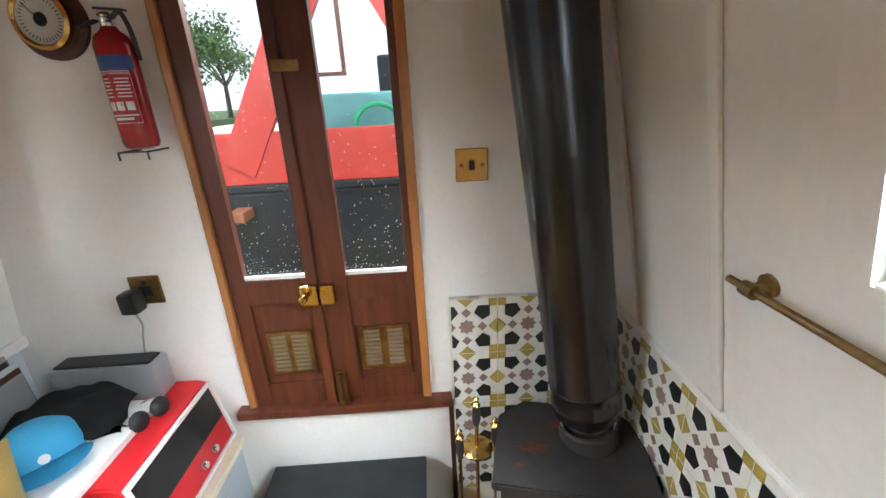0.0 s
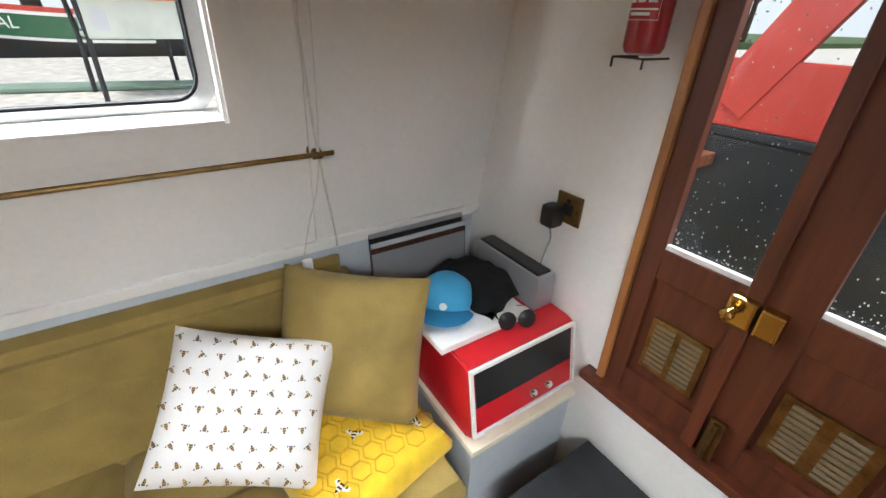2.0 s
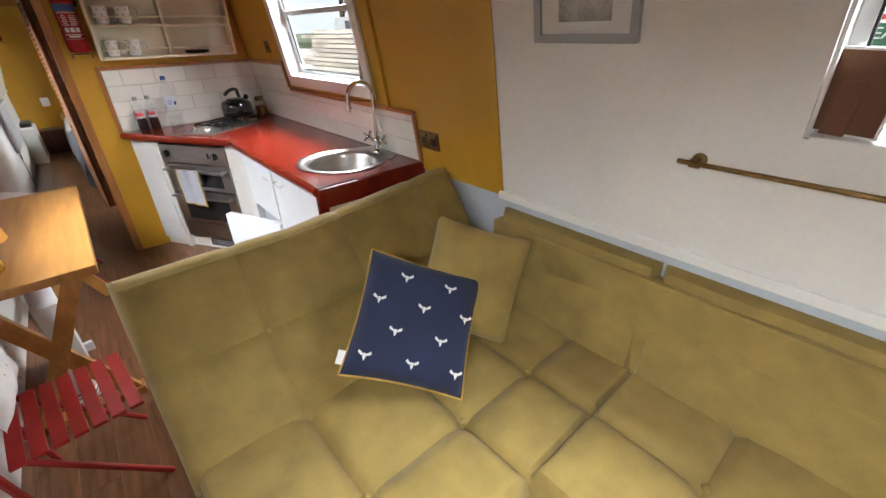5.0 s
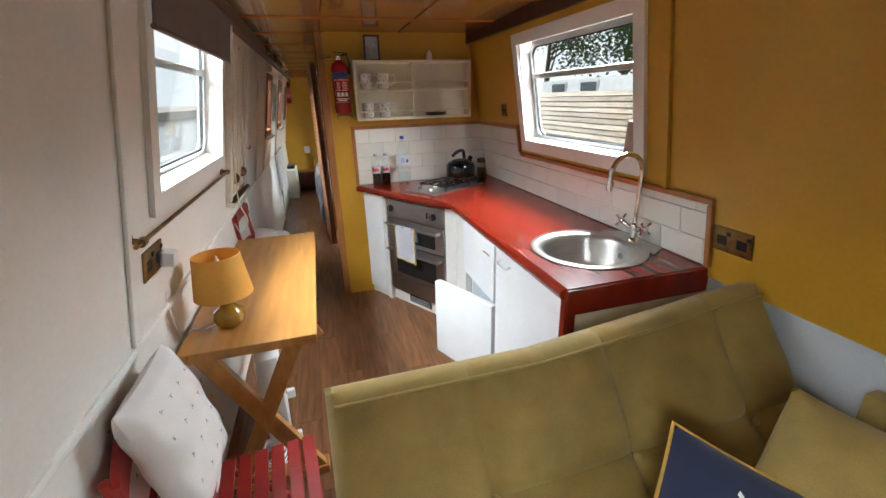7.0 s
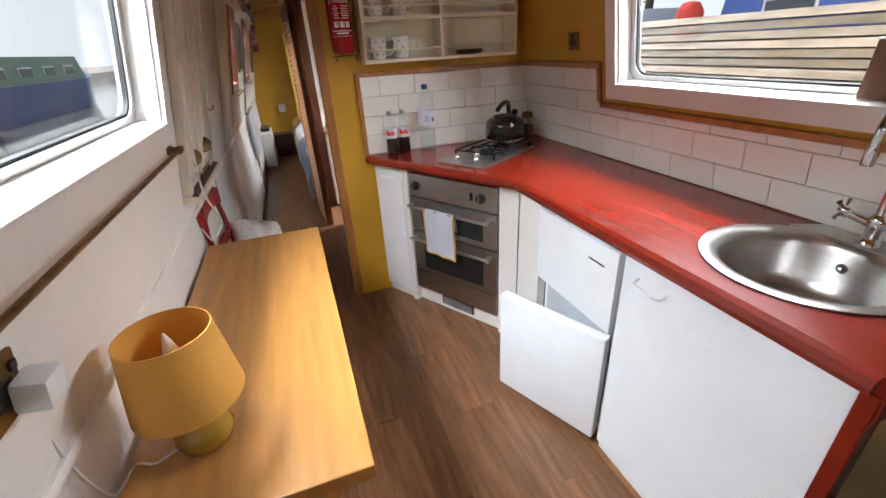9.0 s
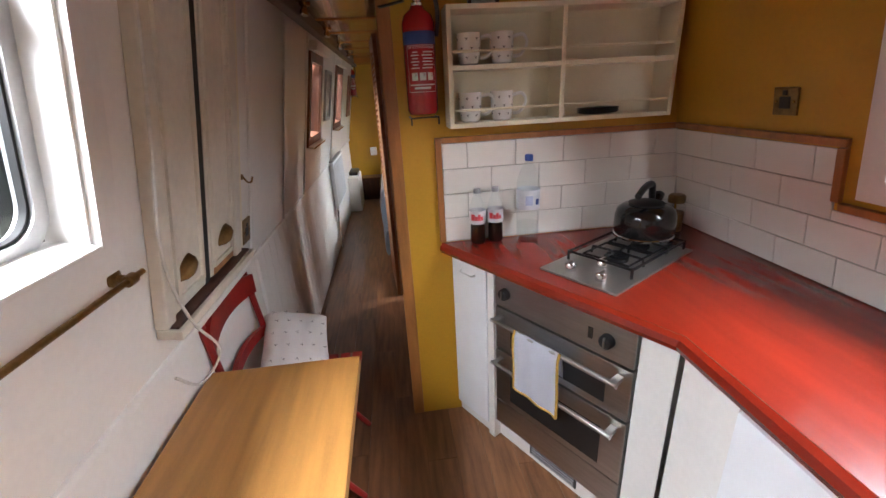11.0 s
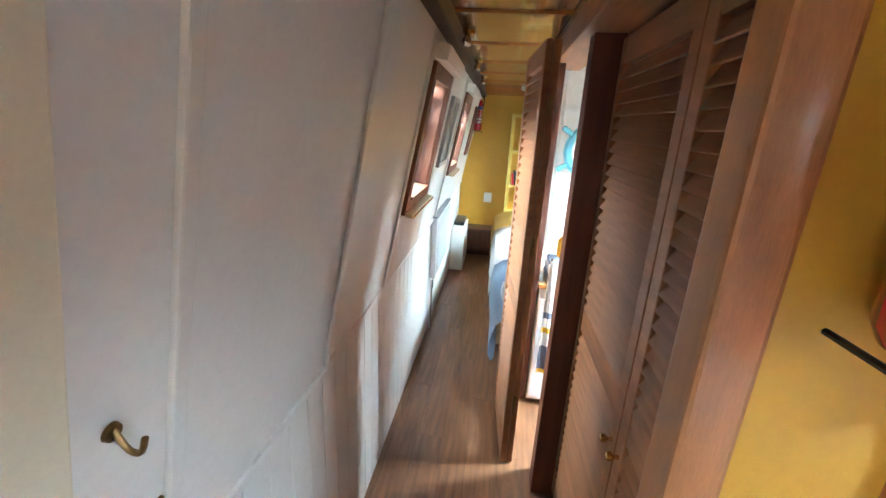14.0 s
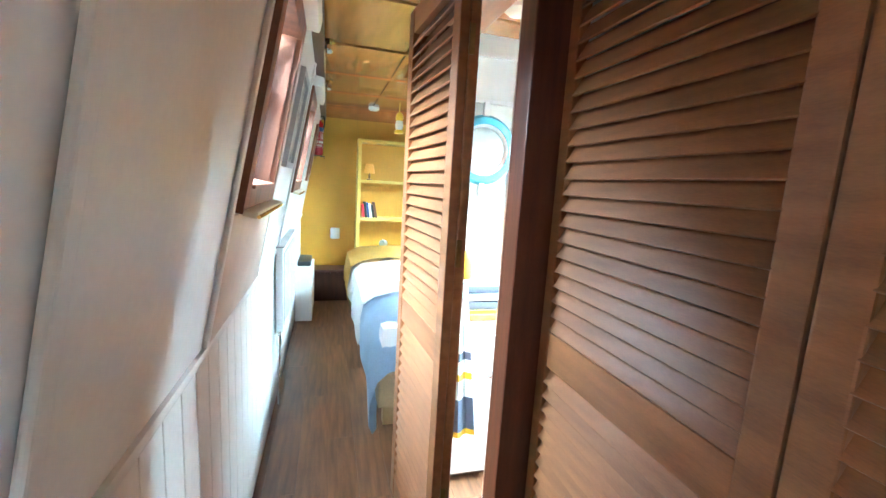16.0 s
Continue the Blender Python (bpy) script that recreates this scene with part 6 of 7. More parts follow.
# blind and hatch on the starboard side
bl = thing("roller_blind", "taupe fabric blind rolled above the dining window", "blind", on_right(-2.78, 1.74))
part("fabric", box(0.03, 0.036, -0.53, 0.55, -0.02, 0.18, 0.001), FABBLIND, bl)
part("bottom_bar", tube([(0.033, -0.53, -0.022), (0.033, 0.55, -0.022)], 0.008, 8), FABBLIND, bl, smooth=True)
ht = thing("side_hatch", "pair of worn cream-white hatch doors with brass cup handles", "hatch", on_right(0, 1.0), kind="structure")
for nm, a in (("jamb", (3.395, 3.44, 0.0, 0.88)), ("jamb", (3.885, 3.945, 0.0, 0.88)), ("rail", (3.44, 3.885, 0.84, 0.88))):
    part(nm, box(0.001, 0.032, a[0], a[1], a[2], a[3], 0.004), OLDWHITE, ht)
part("architrave", box(0.001, 0.016, 3.945, 4.01, -0.04, 0.88, 0.003), CREAM, ht, "cream painted flat architrave")
part("threshold", box(0.001, 0.062, 3.40, 3.99, -0.03, -0.004, 0.004), OLDWHITE, ht, "chipped white threshold")
part("track", box(0.012, 0.05, 3.41, 3.97, -0.004, 0.004, 0.001), DARKW, ht, "grimy groove along the threshold")
# black sheet behind the doors stands for shade in the gaps round them
part("gap", box(0.001, 0.006, 3.44, 3.885, 0.0, 0.84), RUBBER, ht)
for a, b in ((3.444, 3.640), (3.682, 3.878)):
    d_ = part("hatch_door", box(0.007, 0.026, a, b, 0.012, 0.836, 0.003), OLDWHITE, ht)
    part("moulding", frame_ring(a + 0.016, b - 0.016, 0.04, 0.81, 0.014, 0.008, x=0.0255), OLDWHITE, d_)
    cup = part("cup_handle", lathe([(0.0, 0.030), (0.016, 0.028), (0.028, 0.018), (0.034, 0.004), (0.036, 0.0)], 24), AGEDBRASS, d_, "brass cup handle", smooth=True)
    cup.matrix_basis = pose(0.026, 3.515 if a < 3.5 else 3.785, 0.118) @ pose(0, 0, 0, 32, 0, 0) @ pose(0, 0, 0, 0, 90, 0) @ Matrix.Diagonal((0.62, 1.25, 1, 1))
# black strip painted in for the dark open gap between the two doors
part("seal_and_gap_strip", box(0.0062, 0.023, 3.642, 3.680, 0.0, 0.838, 0.002), RUBBER, ht, "black strip standing in for the dark gap between the hatch doors")
part("bare_wood", box(0.0262, 0.0285, 3.70, 3.868, 0.013, 0.036, 0.001), PINE, ht, "bare worn wood")
hk = thing("coat_hook", "small brass coat hook on the hatch frame", "hook", on_right(-4.062, 1.245))
part("rose", lathe([(0.011, 0), (0.010, 0.005), (0.003, 0.006)], 14, pose(0.001, 0, 0, 0, 90, 0)), AGEDBRASS, hk, smooth=True)
part("hook", tube(spline([(0.004, 0, 0.004), (0.022, 0, -0.016), (0.036, 0, -0.014), (0.040, 0, 0.006)], 5), 0.0035, 8), AGEDBRASS, hk, smooth=True)
s_ = plate(on_right(-4.09, 1.03) @ pose(0, 0, 0, 0, 0, 90), 0.088, 0.10, "square brass plate with a black knob", "light_switch", 1, AGEDBRASS, "switch")

# ---- galley wall tiles ----
def galley_tiles():
    pw, ph, g = 0.198, 0.099, 0.0025
    full = None
    tl = thing("trim_galley_tiles", "white glazed brick-bond tiles round the worktop", "tiles", kind="structure")
    part("grout", box(-1.30, -0.262, YK, YK + 0.003, 0.90, 1.313), GROUT, tl)
    gb = part("grout", box(0.0005, 0.003, YK + 0.012, -3.422, 0, 0.41), GROUT, tl)
    gb.matrix_basis = on_left(0, 0.902)
    gb = part("grout", box(0.0005, 0.003, -3.422, -1.965, 0, 0.238), GROUT, tl)
    gb.matrix_basis = on_left(0, 0.902)
    cache = {}
    def tile(w, h):
        key = (round(w, 3), round(h, 3))
        if key not in cache:
            cache[key] = part("tile", box(0, w, 0.002, 0.009, 0, h, 0.0025), TILEW, tl)
            return cache[key]
        ob = new("tile", cache[key].data)
        ob.parent = tl
        return ob
    for r in range(4):
        z = 0.906 + r * (ph + g)
        x = -0.264 - (0.0 if r % 2 else pw / 2) * 1.0
        x = -0.264
        first = pw if r % 2 == 0 else pw / 2
        w = first
        while x > -1.28:
            w = min(w, x + 1.285)
            if w > 0.012:
                tile(w, ph).matrix_basis = pose(x, YK, z, 0, 0, 0) @ pose(-w, 0, 0)
            x -= w + g
            w = pw
        y = YK + 0.012
        w = pw / 2 if r % 2 == 0 else pw
        end = -3.424 if r >= 2 else -1.967
        hh = ph if r != 9 else ph
        while y < end - 0.012:
            w = min(w, end - y)
            ob = tile(w, ph)
            ob.matrix_basis = on_left(y, z) @ pose(0, 0, 0, 0, 0, 90) @ Matrix.Diagonal((1, -1, 1, 1))
            y += w + g
            w = pw
    y = -3.42
    while y < -1.975:
        w = min(pw, -1.967 - y)
        tile(w, 0.030).matrix_basis = on_left(y, 0.906 + 2 * (ph + g)) @ pose(0, 0, 0, 0, 0, 90) @ Matrix.Diagonal((1, -1, 1, 1))
        y += w + g


galley_tiles()
# ---- corridor, bathroom and bedroom ----
tg = thing("trim_tongue_boards", "white tongue-and-groove boards along the corridor side", "boards", kind="structure")
bd = None
k = 0
y = -4.25
while y > YF + 0.1:
    if bd is None:
        ob = part("board", box(0.572, 0.586, -0.094, 0.0, 0.0, 0.868, 0.004), WHITE, tg)
        bd = ob.data
    else:
        ob = new("board", bd)
        ob.parent = tg
    ob.matrix_basis = pose(0, y, 0)
    y -= 0.0965
rd = thing("radiator", "white panel radiator with pipes on the corridor side", "radiator", pose(0.57, 0, 0))
part("panel", box(-0.045, -0.005, -7.50, -6.68, 0.42, 0.90, 0.01), PLASTW, rd, smooth=True)
for k in range(14):
    part("fin", box(-0.051, -0.044, -7.47 + 0.056 * k, -7.445 + 0.056 * k, 0.45, 0.87, 0.003), PLASTW, rd)
part("top_grille", box(-0.05, 0.0, -7.50, -6.68, 0.898, 0.906, 0.002), SILVERP, rd)
part("valve", lathe([(0.012, 0), (0.014, 0.02), (0.012, 0.06), (0.003, 0.062)], 12, pose(-0.025, -6.65, 0.36)), CHROME, rd, smooth=True)
part("pipe", tube([(-0.025, -6.65, 0.0), (-0.025, -6.65, 0.40), (-0.025, -6.69, 0.43)], 0.008), CHROME, rd, smooth=True)
pc = thing("picture", "small framed print on the corridor side", "picture", on_right(-6.30, 1.32))
part("frame", frame_ring(-0.15, 0.17, 0, 0.40, 0.025, 0.02, x=0.001), SILVERP, pc)
part("print", box(0.002, 0.008, -0.13, 0.15, 0.02, 0.38), ART, pc)
for y in (-5.67, -7.17):
    rl = thing("roller_blind", "white cassette of a roller blind above the corridor window", "blind", on_right(y, 1.79))
    part("cassette", box(0.005, 0.06, -0.30, 0.30, 0.0, 0.06, 0.012), WHITE, rl, smooth=True)
    cs = thing("sill_ledge", "small brass-edged window ledge", "ledge", on_right(y, 1.185))
    part("ledge", box(0.015, 0.05, -0.26, 0.26, 0.0, 0.016, 0.004), CREAM, cs)
    part("brass_strip", tube([(0.052, -0.26, 0.006), (0.052, 0.26, 0.006)], 0.005, 8), BRASS, cs, smooth=True)
for y in (-4.9, -5.75, -6.6, -7.5):
    sp_ = thing("spot_lamp", "small brass ceiling spot lamp, switched off", "lamp", pose(0.30, y, 1.955, 180, 0, 0), group="ceiling spots")
    part("base", lathe([(0.03, 0), (0.028, 0.012), (0.012, 0.016)], 18), BRASS, sp_, smooth=True)
    part("head", lathe([(0.012, 0.014), (0.016, 0.03), (0.024, 0.055), (0.022, 0.058), (0.002, 0.05)], 18, pose(0, 0, 0, 12, 10, 0)), CHROME, sp_, smooth=True)
ca = thing("smoke_alarm", "round white smoke alarm on the ceiling", "alarm", pose(-0.10, -8.35, 1.955, 180))
part("body", lathe([(0.05, 0), (0.05, 0.02), (0.035, 0.032), (0.002, 0.034)], 24), PLASTW, ca, smooth=True)
st = thing("stern_step", "dark varnished wooden step at the stern bulkhead", "step")
part("tread", box(0.02, 0.565, -8.99, -8.72, 0.30, 0.335, 0.006), DARKW, st)
part("riser", box(0.03, 0.56, -8.99, -8.745, 0.0, 0.30), DARKW, st)
bxw = solid("side_box", box(0.42, 0.565, -8.70, -8.10, 0.0, 0.46, 0.006), WHITE, "white painted low box beside the stern step", "box")
ob = solid("shoe_tray", box(0.44, 0.56, -8.66, -8.3, 0.462, 0.51, 0.015), BLACKP, "dark bag lying on the white box", "bag", smooth=True)
extinguisher(pose(0.40, -8.75, 1.50, 0, 0, 200), "red fire extinguisher near the stern bulkhead")
pg = thing("wall_heater_plug", "white plug-in device on the stern bulkhead", "plug", pose(0.215, YF, 0.69))
part("body", box(-0.05, 0.05, 0, 0.05, -0.06, 0.06, 0.015), PLASTW, pg, smooth=True)
bc = thing("bookcase", "yellow painted open bookcase against the stern bulkhead", "bookcase")
for a in ((-0.035, 0.0), (-0.76, -0.725)):
    part("side", box(a[0], a[1], YF, -8.80, 0.0, 1.71, 0.003), YELLOWP, bc)
for z in (0.03, 0.52, 0.86, 1.26, 1.675):
    part("board", box(-0.725, -0.035, YF, -8.805, z, z + 0.03, 0.003), YELLOWP, bc)
part("back", box(-0.73, -0.03, YF, YF + 0.008, 0.03, 1.70), OCHRE, bc)
lp = thing("table_lamp", "small lamp with pale shade on the bookcase", "lamp", pose(-0.13, -8.9, 1.29))
part("base", lathe([(0.03, 0), (0.03, 0.008), (0.008, 0.015), (0.012, 0.05), (0.006, 0.08)], 16), AGEDBRASS, lp, smooth=True)
part("shade", lathe([(0.06, 0.07), (0.04, 0.17), (0.038, 0.17), (0.058, 0.07)], 24, cap=False), SHADE, lp, smooth=True)
for k in range(6):
    hh = 0.14 + 0.03 * ((k * 7) % 4) / 3
    ob = solid("book", box(-0.012, 0.012, -0.05, 0.05, 0, hh, 0.002), (INKRED, GREYCLOTH, BLUELAB, PAPER, BLACKP, CARD)[k], "small book leaning on the bookcase shelf", "book", "books on the shelf")
    ob.matrix_world = pose(-0.075 - 0.027 * k, -8.88, 0.89, 0, 6 + k, 0)
ck = thing("clock", "small round silver clock on the bookcase", "clock", pose(-0.30, -8.88, 0.55))
part("face", lathe([(0.05, 0), (0.05, 0.02), (0.045, 0.024), (0.002, 0.02)], 24, pose(0, 0, 0.055, -90)), CHROME, ck, smooth=True)
ln = thing("hanging_lantern", "yellow hanging lantern with glass globe", "lantern", pose(-0.285, -8.0, 1.955))
part("wire", tube([(0, 0, 0), (0, 0, -0.09)], 0.003, 6), YELLOWP, ln)
part("top", lathe([(0.012, -0.08), (0.03, -0.10), (0.034, -0.13), (0.028, -0.15)], 20), mat("bright_yellow_metal", (0.75, 0.52, 0.02), 0.35), ln, smooth=True)
part("globe", lathe([(0.028, -0.15), (0.036, -0.185), (0.028, -0.225)], 20), PORC, ln, smooth=True)
part("foot", lathe([(0.028, -0.225), (0.04, -0.24), (0.04, -0.255), (0.002, -0.257)], 20), bpy.data.materials["bright_yellow_metal"], ln, smooth=True)
# bed
bd_ = thing("bed", "double bed with pale pine frame", "bed")
part("mattress", box(-1.30, 0.03, -8.55, -6.36, 0.30, 0.55, 0.05), WHITEF, bd_, smooth=True)
part("frame", box(-1.32, 0.035, -8.60, -6.33, 0.12, 0.31, 0.01), mat("pale_pine", (0.62, 0.45, 0.24), 0.5), bd_, "pale pine bed frame")
for x_, y_ in ((-0.03, -6.40), (-0.03, -8.5), (-1.25, -6.4), (-1.25, -8.5)):
    part("leg", box(x_ - 0.03, x_ + 0.03, y_ - 0.03, y_ + 0.03, 0, 0.12, 0.004), bpy.data.materials["pale_pine"], bd_)


def drape(name, mt, label, cat, y0, y1, lift, hem, bulge, seed, endfall=False):
    bm = bmesh.new()
    ny, cols = 44, []
    for i in range(ny + 1):
        y = y0 + (y1 - y0) * i / ny
        row = []
        n1 = noise.noise((y * 3.1, seed, 0))
        prof = [(-1.28, 0.57 + lift), (-0.8, 0.60 + lift), (-0.4, 0.61 + lift), (-0.1, 0.60 + lift), (0.02, 0.58 + lift), (0.075 + bulge, 0.53 + lift), (0.10 + bulge + 0.03 * n1, 0.42), (0.10 + bulge + 0.045 * n1, 0.30), (0.085 + bulge + 0.05 * noise.noise((y * 5, seed, 3)), hem + 0.08 + 0.06 * n1), (0.05 + bulge + 0.05 * noise.noise((y * 5, seed, 5)), hem + 0.05 * n1)]
        for k, (x, z) in enumerate(prof):
            e = 0
            if endfall and i < 6:
                e = (6 - i) / 6
                z = z - 0.25 * e * e
            row.append(bm.verts.new((x - 0.03 * e, y, z + 0.014 * noise.noise((x * 4, y * 4, seed)))))
        cols.append(row)
    for a, b in zip(cols, cols[1:]):
        for k in range(len(a) - 1):
            bm.faces.new((a[k], a[k + 1], b[k + 1], b[k]))
    bmesh.ops.solidify(bm, geom=list(bm.faces), thickness=0.018)
    return solid(name, bm, mt, label, cat, smooth=True)


drape("duvet", BLUELINEN, "white and pale blue duvet hanging over the bed side", "duvet", -6.30, -8.1, 0.0, 0.16, 0.0, 2.0, True)
drape("duvet_cover_fold", WHITEF, "white top of the duvet folded over the bed", "duvet", -6.75, -8.0, 0.022, 0.36, 0.012, 3.0)
drape("bed_throw", BEEGOLD, "mustard throw across the head of the bed", "throw", -7.75, -8.45, 0.045, 0.20, 0.03, 7.0)
# bathroom seen through the doorway
vn = thing("vanity_unit", "white bathroom cupboard with a wooden top", "cabinet")
part("carcass", box(-0.75, -0.16, -6.19, -5.90, 0.03, 0.74), WHITE, vn)
part("plinth", box(-0.75, -0.17, -6.18, -5.93, 0.0, 0.03), DARKW, vn)
d_ = part("door", box(-0.41, -0.165, -5.90, -5.885, 0.05, 0.67, 0.003), PLASTW, vn)
part("knob", lathe([(0.008, 0), (0.007, 0.012), (0.017, 0.02), (0.014, 0.03), (0.003, 0.034)], 16, pose(-0.37, -5.885, 0.505, -90)), CHROME, d_, smooth=True)
part("door", box(-0.74, -0.42, -5.90, -5.885, 0.05, 0.67, 0.003), PLASTW, vn)
part("top", box(-0.76, -0.15, -6.195, -5.87, 0.74, 0.765, 0.004), TABLEW, vn, "honey wooden top")
tw = thing("folded_towel", "folded grey and white striped towel on the cupboard", "towel")
part("fold", box(-0.62, -0.19, -6.10, -5.89, 0.765, 0.815, 0.02), GREYLINEN, tw, smooth=True)
part("fold", box(-0.62, -0.19, -6.10, -5.895, 0.815, 0.845, 0.012), WHITEF, tw, "white stripe", smooth=True)
part("fold", box(-0.61, -0.20, -6.09, -5.90, 0.845, 0.88, 0.015), GREYLINEN, tw, smooth=True)
part("hem", box(-0.615, -0.195, -5.893, -5.886, 0.765, 0.780, 0.002), YELLOWF, tw, "mustard hem")
tw = thing("hanging_towel", "white towel with grey and mustard stripes hanging down", "towel")
zs = [(0.90, 0.62, WHITEF), (0.62, 0.585, GREYLINEN), (0.585, 0.53, WHITEF), (0.53, 0.50, YELLOWF), (0.50, 0.42, WHITEF), (0.42, 0.275, GREYLINEN), (0.275, 0.25, YELLOWF)]
for a, b, mt in zs:
    bm = bmesh.new()
    top_, bot_ = [], []
    for k in range(9):
        s_ = k / 8
        for z, lst in ((a, top_), (b, bot_)):
            wd = 0.05 + 0.07 * (0.9 - z) / 0.6
            lst.append(bm.verts.new((-0.185 - wd * s_, -5.83 - 0.012 * math.sin(k * 1.4) - 0.02 * s_, z)))
    for k in range(8):
        bm.faces.new((top_[k], top_[k + 1], bot_[k + 1], bot_[k]))
    bmesh.ops.solidify(bm, geom=list(bm.faces), thickness=0.006)
    part("stripe", bm, mt, tw, smooth=True)
hk = part("towel_hook", tube([(-0.19, -5.80, 0.93), (-0.19, -5.83, 0.90), (-0.20, -5.86, 0.91)], 0.006), CHROME, tw, smooth=True)
bt = thing("soap_bottle", "bright yellow plastic bottle on the cupboard", "bottle", pose(-0.285, -6.05, 0.88))
part("body", lathe([(0.035, 0), (0.04, 0.01), (0.04, 0.09), (0.02, 0.115), (0.012, 0.125)], 20), mat("bright_yellow_plastic", (0.80, 0.45, 0.01), 0.3), bt, smooth=True)
part("cap", lathe([(0.014, 0.125), (0.014, 0.145), (0.002, 0.147)], 14), PAPER, bt, smooth=True)
mr = thing("porthole_mirror", "round mirror in a pale blue porthole frame", "mirror", pose(-0.392, -6.2, 1.452, -90, 0, 0))
part("ring", lathe([(0.158, 0.0), (0.158, 0.012), (0.145, 0.028), (0.118, 0.03), (0.112, 0.012)], 48, cap=False), TEAL, mr, smooth=True)
part("inner_ring", lathe([(0.118, 0.006), (0.118, 0.026), (0.104, 0.022), (0.104, 0.006)], 48, cap=False), WHITE, mr, smooth=True)
part("glass", lathe([(0.110, 0.004), (0.110, 0.010), (0.001, 0.010)], 48), GREYMIRROR, mr)
for a in (30, 150, -35, 90, -90):
    part("lug", box(0.15, 0.215, -0.014, 0.014, 0.003, 0.022, 0.006, pose(0, 0, 0, 0, 0, a)), WHITE if a in (90, -90) else TEAL, mr)
tr = thing("trim_bath_panels", "white battens on the bathroom wall", "trim", kind="structure")
for x_ in (-0.54, -0.22):
    part("batten", box(x_ - 0.012, x_ + 0.012, -6.2, -6.19, 0.9, 1.93, 0.003), WHITE, tr)
for z in (1.66, 1.86):
    part("batten", box(-0.9, -0.14, -6.2, -6.188, z, z + 0.02, 0.003), WHITE, tr)
vt = thing("roof_vent", "white round roof ventilator in the bathroom ceiling", "ventilator", pose(-0.33, -5.78, 1.955, 180))
part("flange", lathe([(0.085, 0), (0.085, 0.01), (0.05, 0.014)], 24), AGEDBRASS, vt, smooth=True)
part("dome", lathe([(0.05, 0.01), (0.05, 0.06), (0.035, 0.072), (0.002, 0.074)], 24), OLDWHITE, vt, smooth=True)
# ---- outside ----
solid("water", box(-400, 400, -400, 400, -0.3, -0.10), WATER, "still pale canal water", "water", kind="structure")
solid("ground", box(-7.7, -1.78, -60, 40, -0.25, 0.95), GRAVEL, "pale gravel towpath beside the boat", "ground", kind="structure")
solid("ground_far", box(-300, -13.5, -300, 300, -0.25, 0.9), LEAF, "grassy far bank", "ground", kind="structure")
# white haze low in the sky, far off
hz = bpy.data.materials.new("overcast_haze")
hz.use_nodes = True
em = hz.node_tree.nodes.new("ShaderNodeEmission")
em.inputs[0].default_value, em.inputs[1].default_value = (0.93, 0.97, 1.0, 1), HAZE
hz.node_tree.links.new(em.outputs[0], hz.node_tree.nodes["Material Output"].inputs[0])
solid("backdrop_haze", lathe([(300, -5), (300, 160)], 48, cap=False), hz, "white overcast haze at the horizon", "sky", kind="structure")


def boat_hull(bm, x0, x1, y0, y1, z0, z1, bow=2.2, n=10):
    """A narrow hull along +y with a tapered raised bow at y0."""
    rows = []
    xc = (x0 + x1) / 2
    for k in range(n + 1):
        t = k / n
        y = y0 + bow * t
        w = (x1 - x0) / 2 * math.sin(min(1, t + 0.04) * math.pi / 2) ** 0.7
        zz = z1 + 0.22 * (1 - t) ** 2
        rows.append([bm.verts.new((xc + s * w * f, y - 0.35 * (1 - t) * (zq - 0.25), zq)) for s, f, zq in ((-1, 0.8, z0), (-1, 1, zz), (1, 1, zz), (1, 0.8, z0))])
    rows.append([bm.verts.new(p) for p in ((x0 * 0.9 + xc * 0.1, y1, z0), (x0, y1, z1), (x1, y1, z1), (x1 * 0.9 + xc * 0.1, y1, z0))])
    for a, b in zip(rows, rows[1:]):
        for q in range(4):
            bm.faces.new((a[q], a[(q + 1) % 4], b[(q + 1) % 4], b[q]))
    bm.faces.new(rows[0])
    bm.faces.new(rows[-1][::-1])
    return bm


def narrowboat(label, x0, x1, y0, y1, hull, cabin, z1=1.25, cz=1.95, cy=3.2, bandm=None):
    b = thing("narrowboat", label, "boat")
    part("hull", boat_hull(bmesh.new(), x0, x1, y0, y1, -0.2, z1), hull, b, smooth=False)
    bm = bmesh.new()
    cyy = y0 + cy
    vs = [bm.verts.new((x, y, z)) for y in (cyy, y1 - 0.8) for x, z in ((x0 + 0.15, z1), (x0 + 0.3, cz), (x1 - 0.3, cz), (x1 - 0.15, z1))]
    for q in ((0, 1, 2, 3), (7, 6, 5, 4), (0, 4, 5, 1), (1, 5, 6, 2), (2, 6, 7, 3)):
        bm.faces.new([vs[i] for i in q])
    part("cabin", bm, cabin, b)
    side = x1 if x1 < 0 else x0
    s = -1 if x1 < 0 else 1
    for k in range(4):
        y = cyy + 0.8 + 1.7 * k
        if y + 0.9 < y1 - 0.8:
            f = 0.155 + 0.15 * 0.5
            xx = side + s * f
            wn_ = part("window", box(xx - 0.04, xx + 0.04, y, y + 0.9, z1 + 0.18, z1 + 0.52, 0.02), ALU, b)
            part("pane", box(xx - 0.05, xx + 0.05, y + 0.05, y + 0.85, z1 + 0.22, z1 + 0.48, 0.01), mat("dark_window", (0.05, 0.06, 0.07), 0.1, bump=0), wn_)
    return b


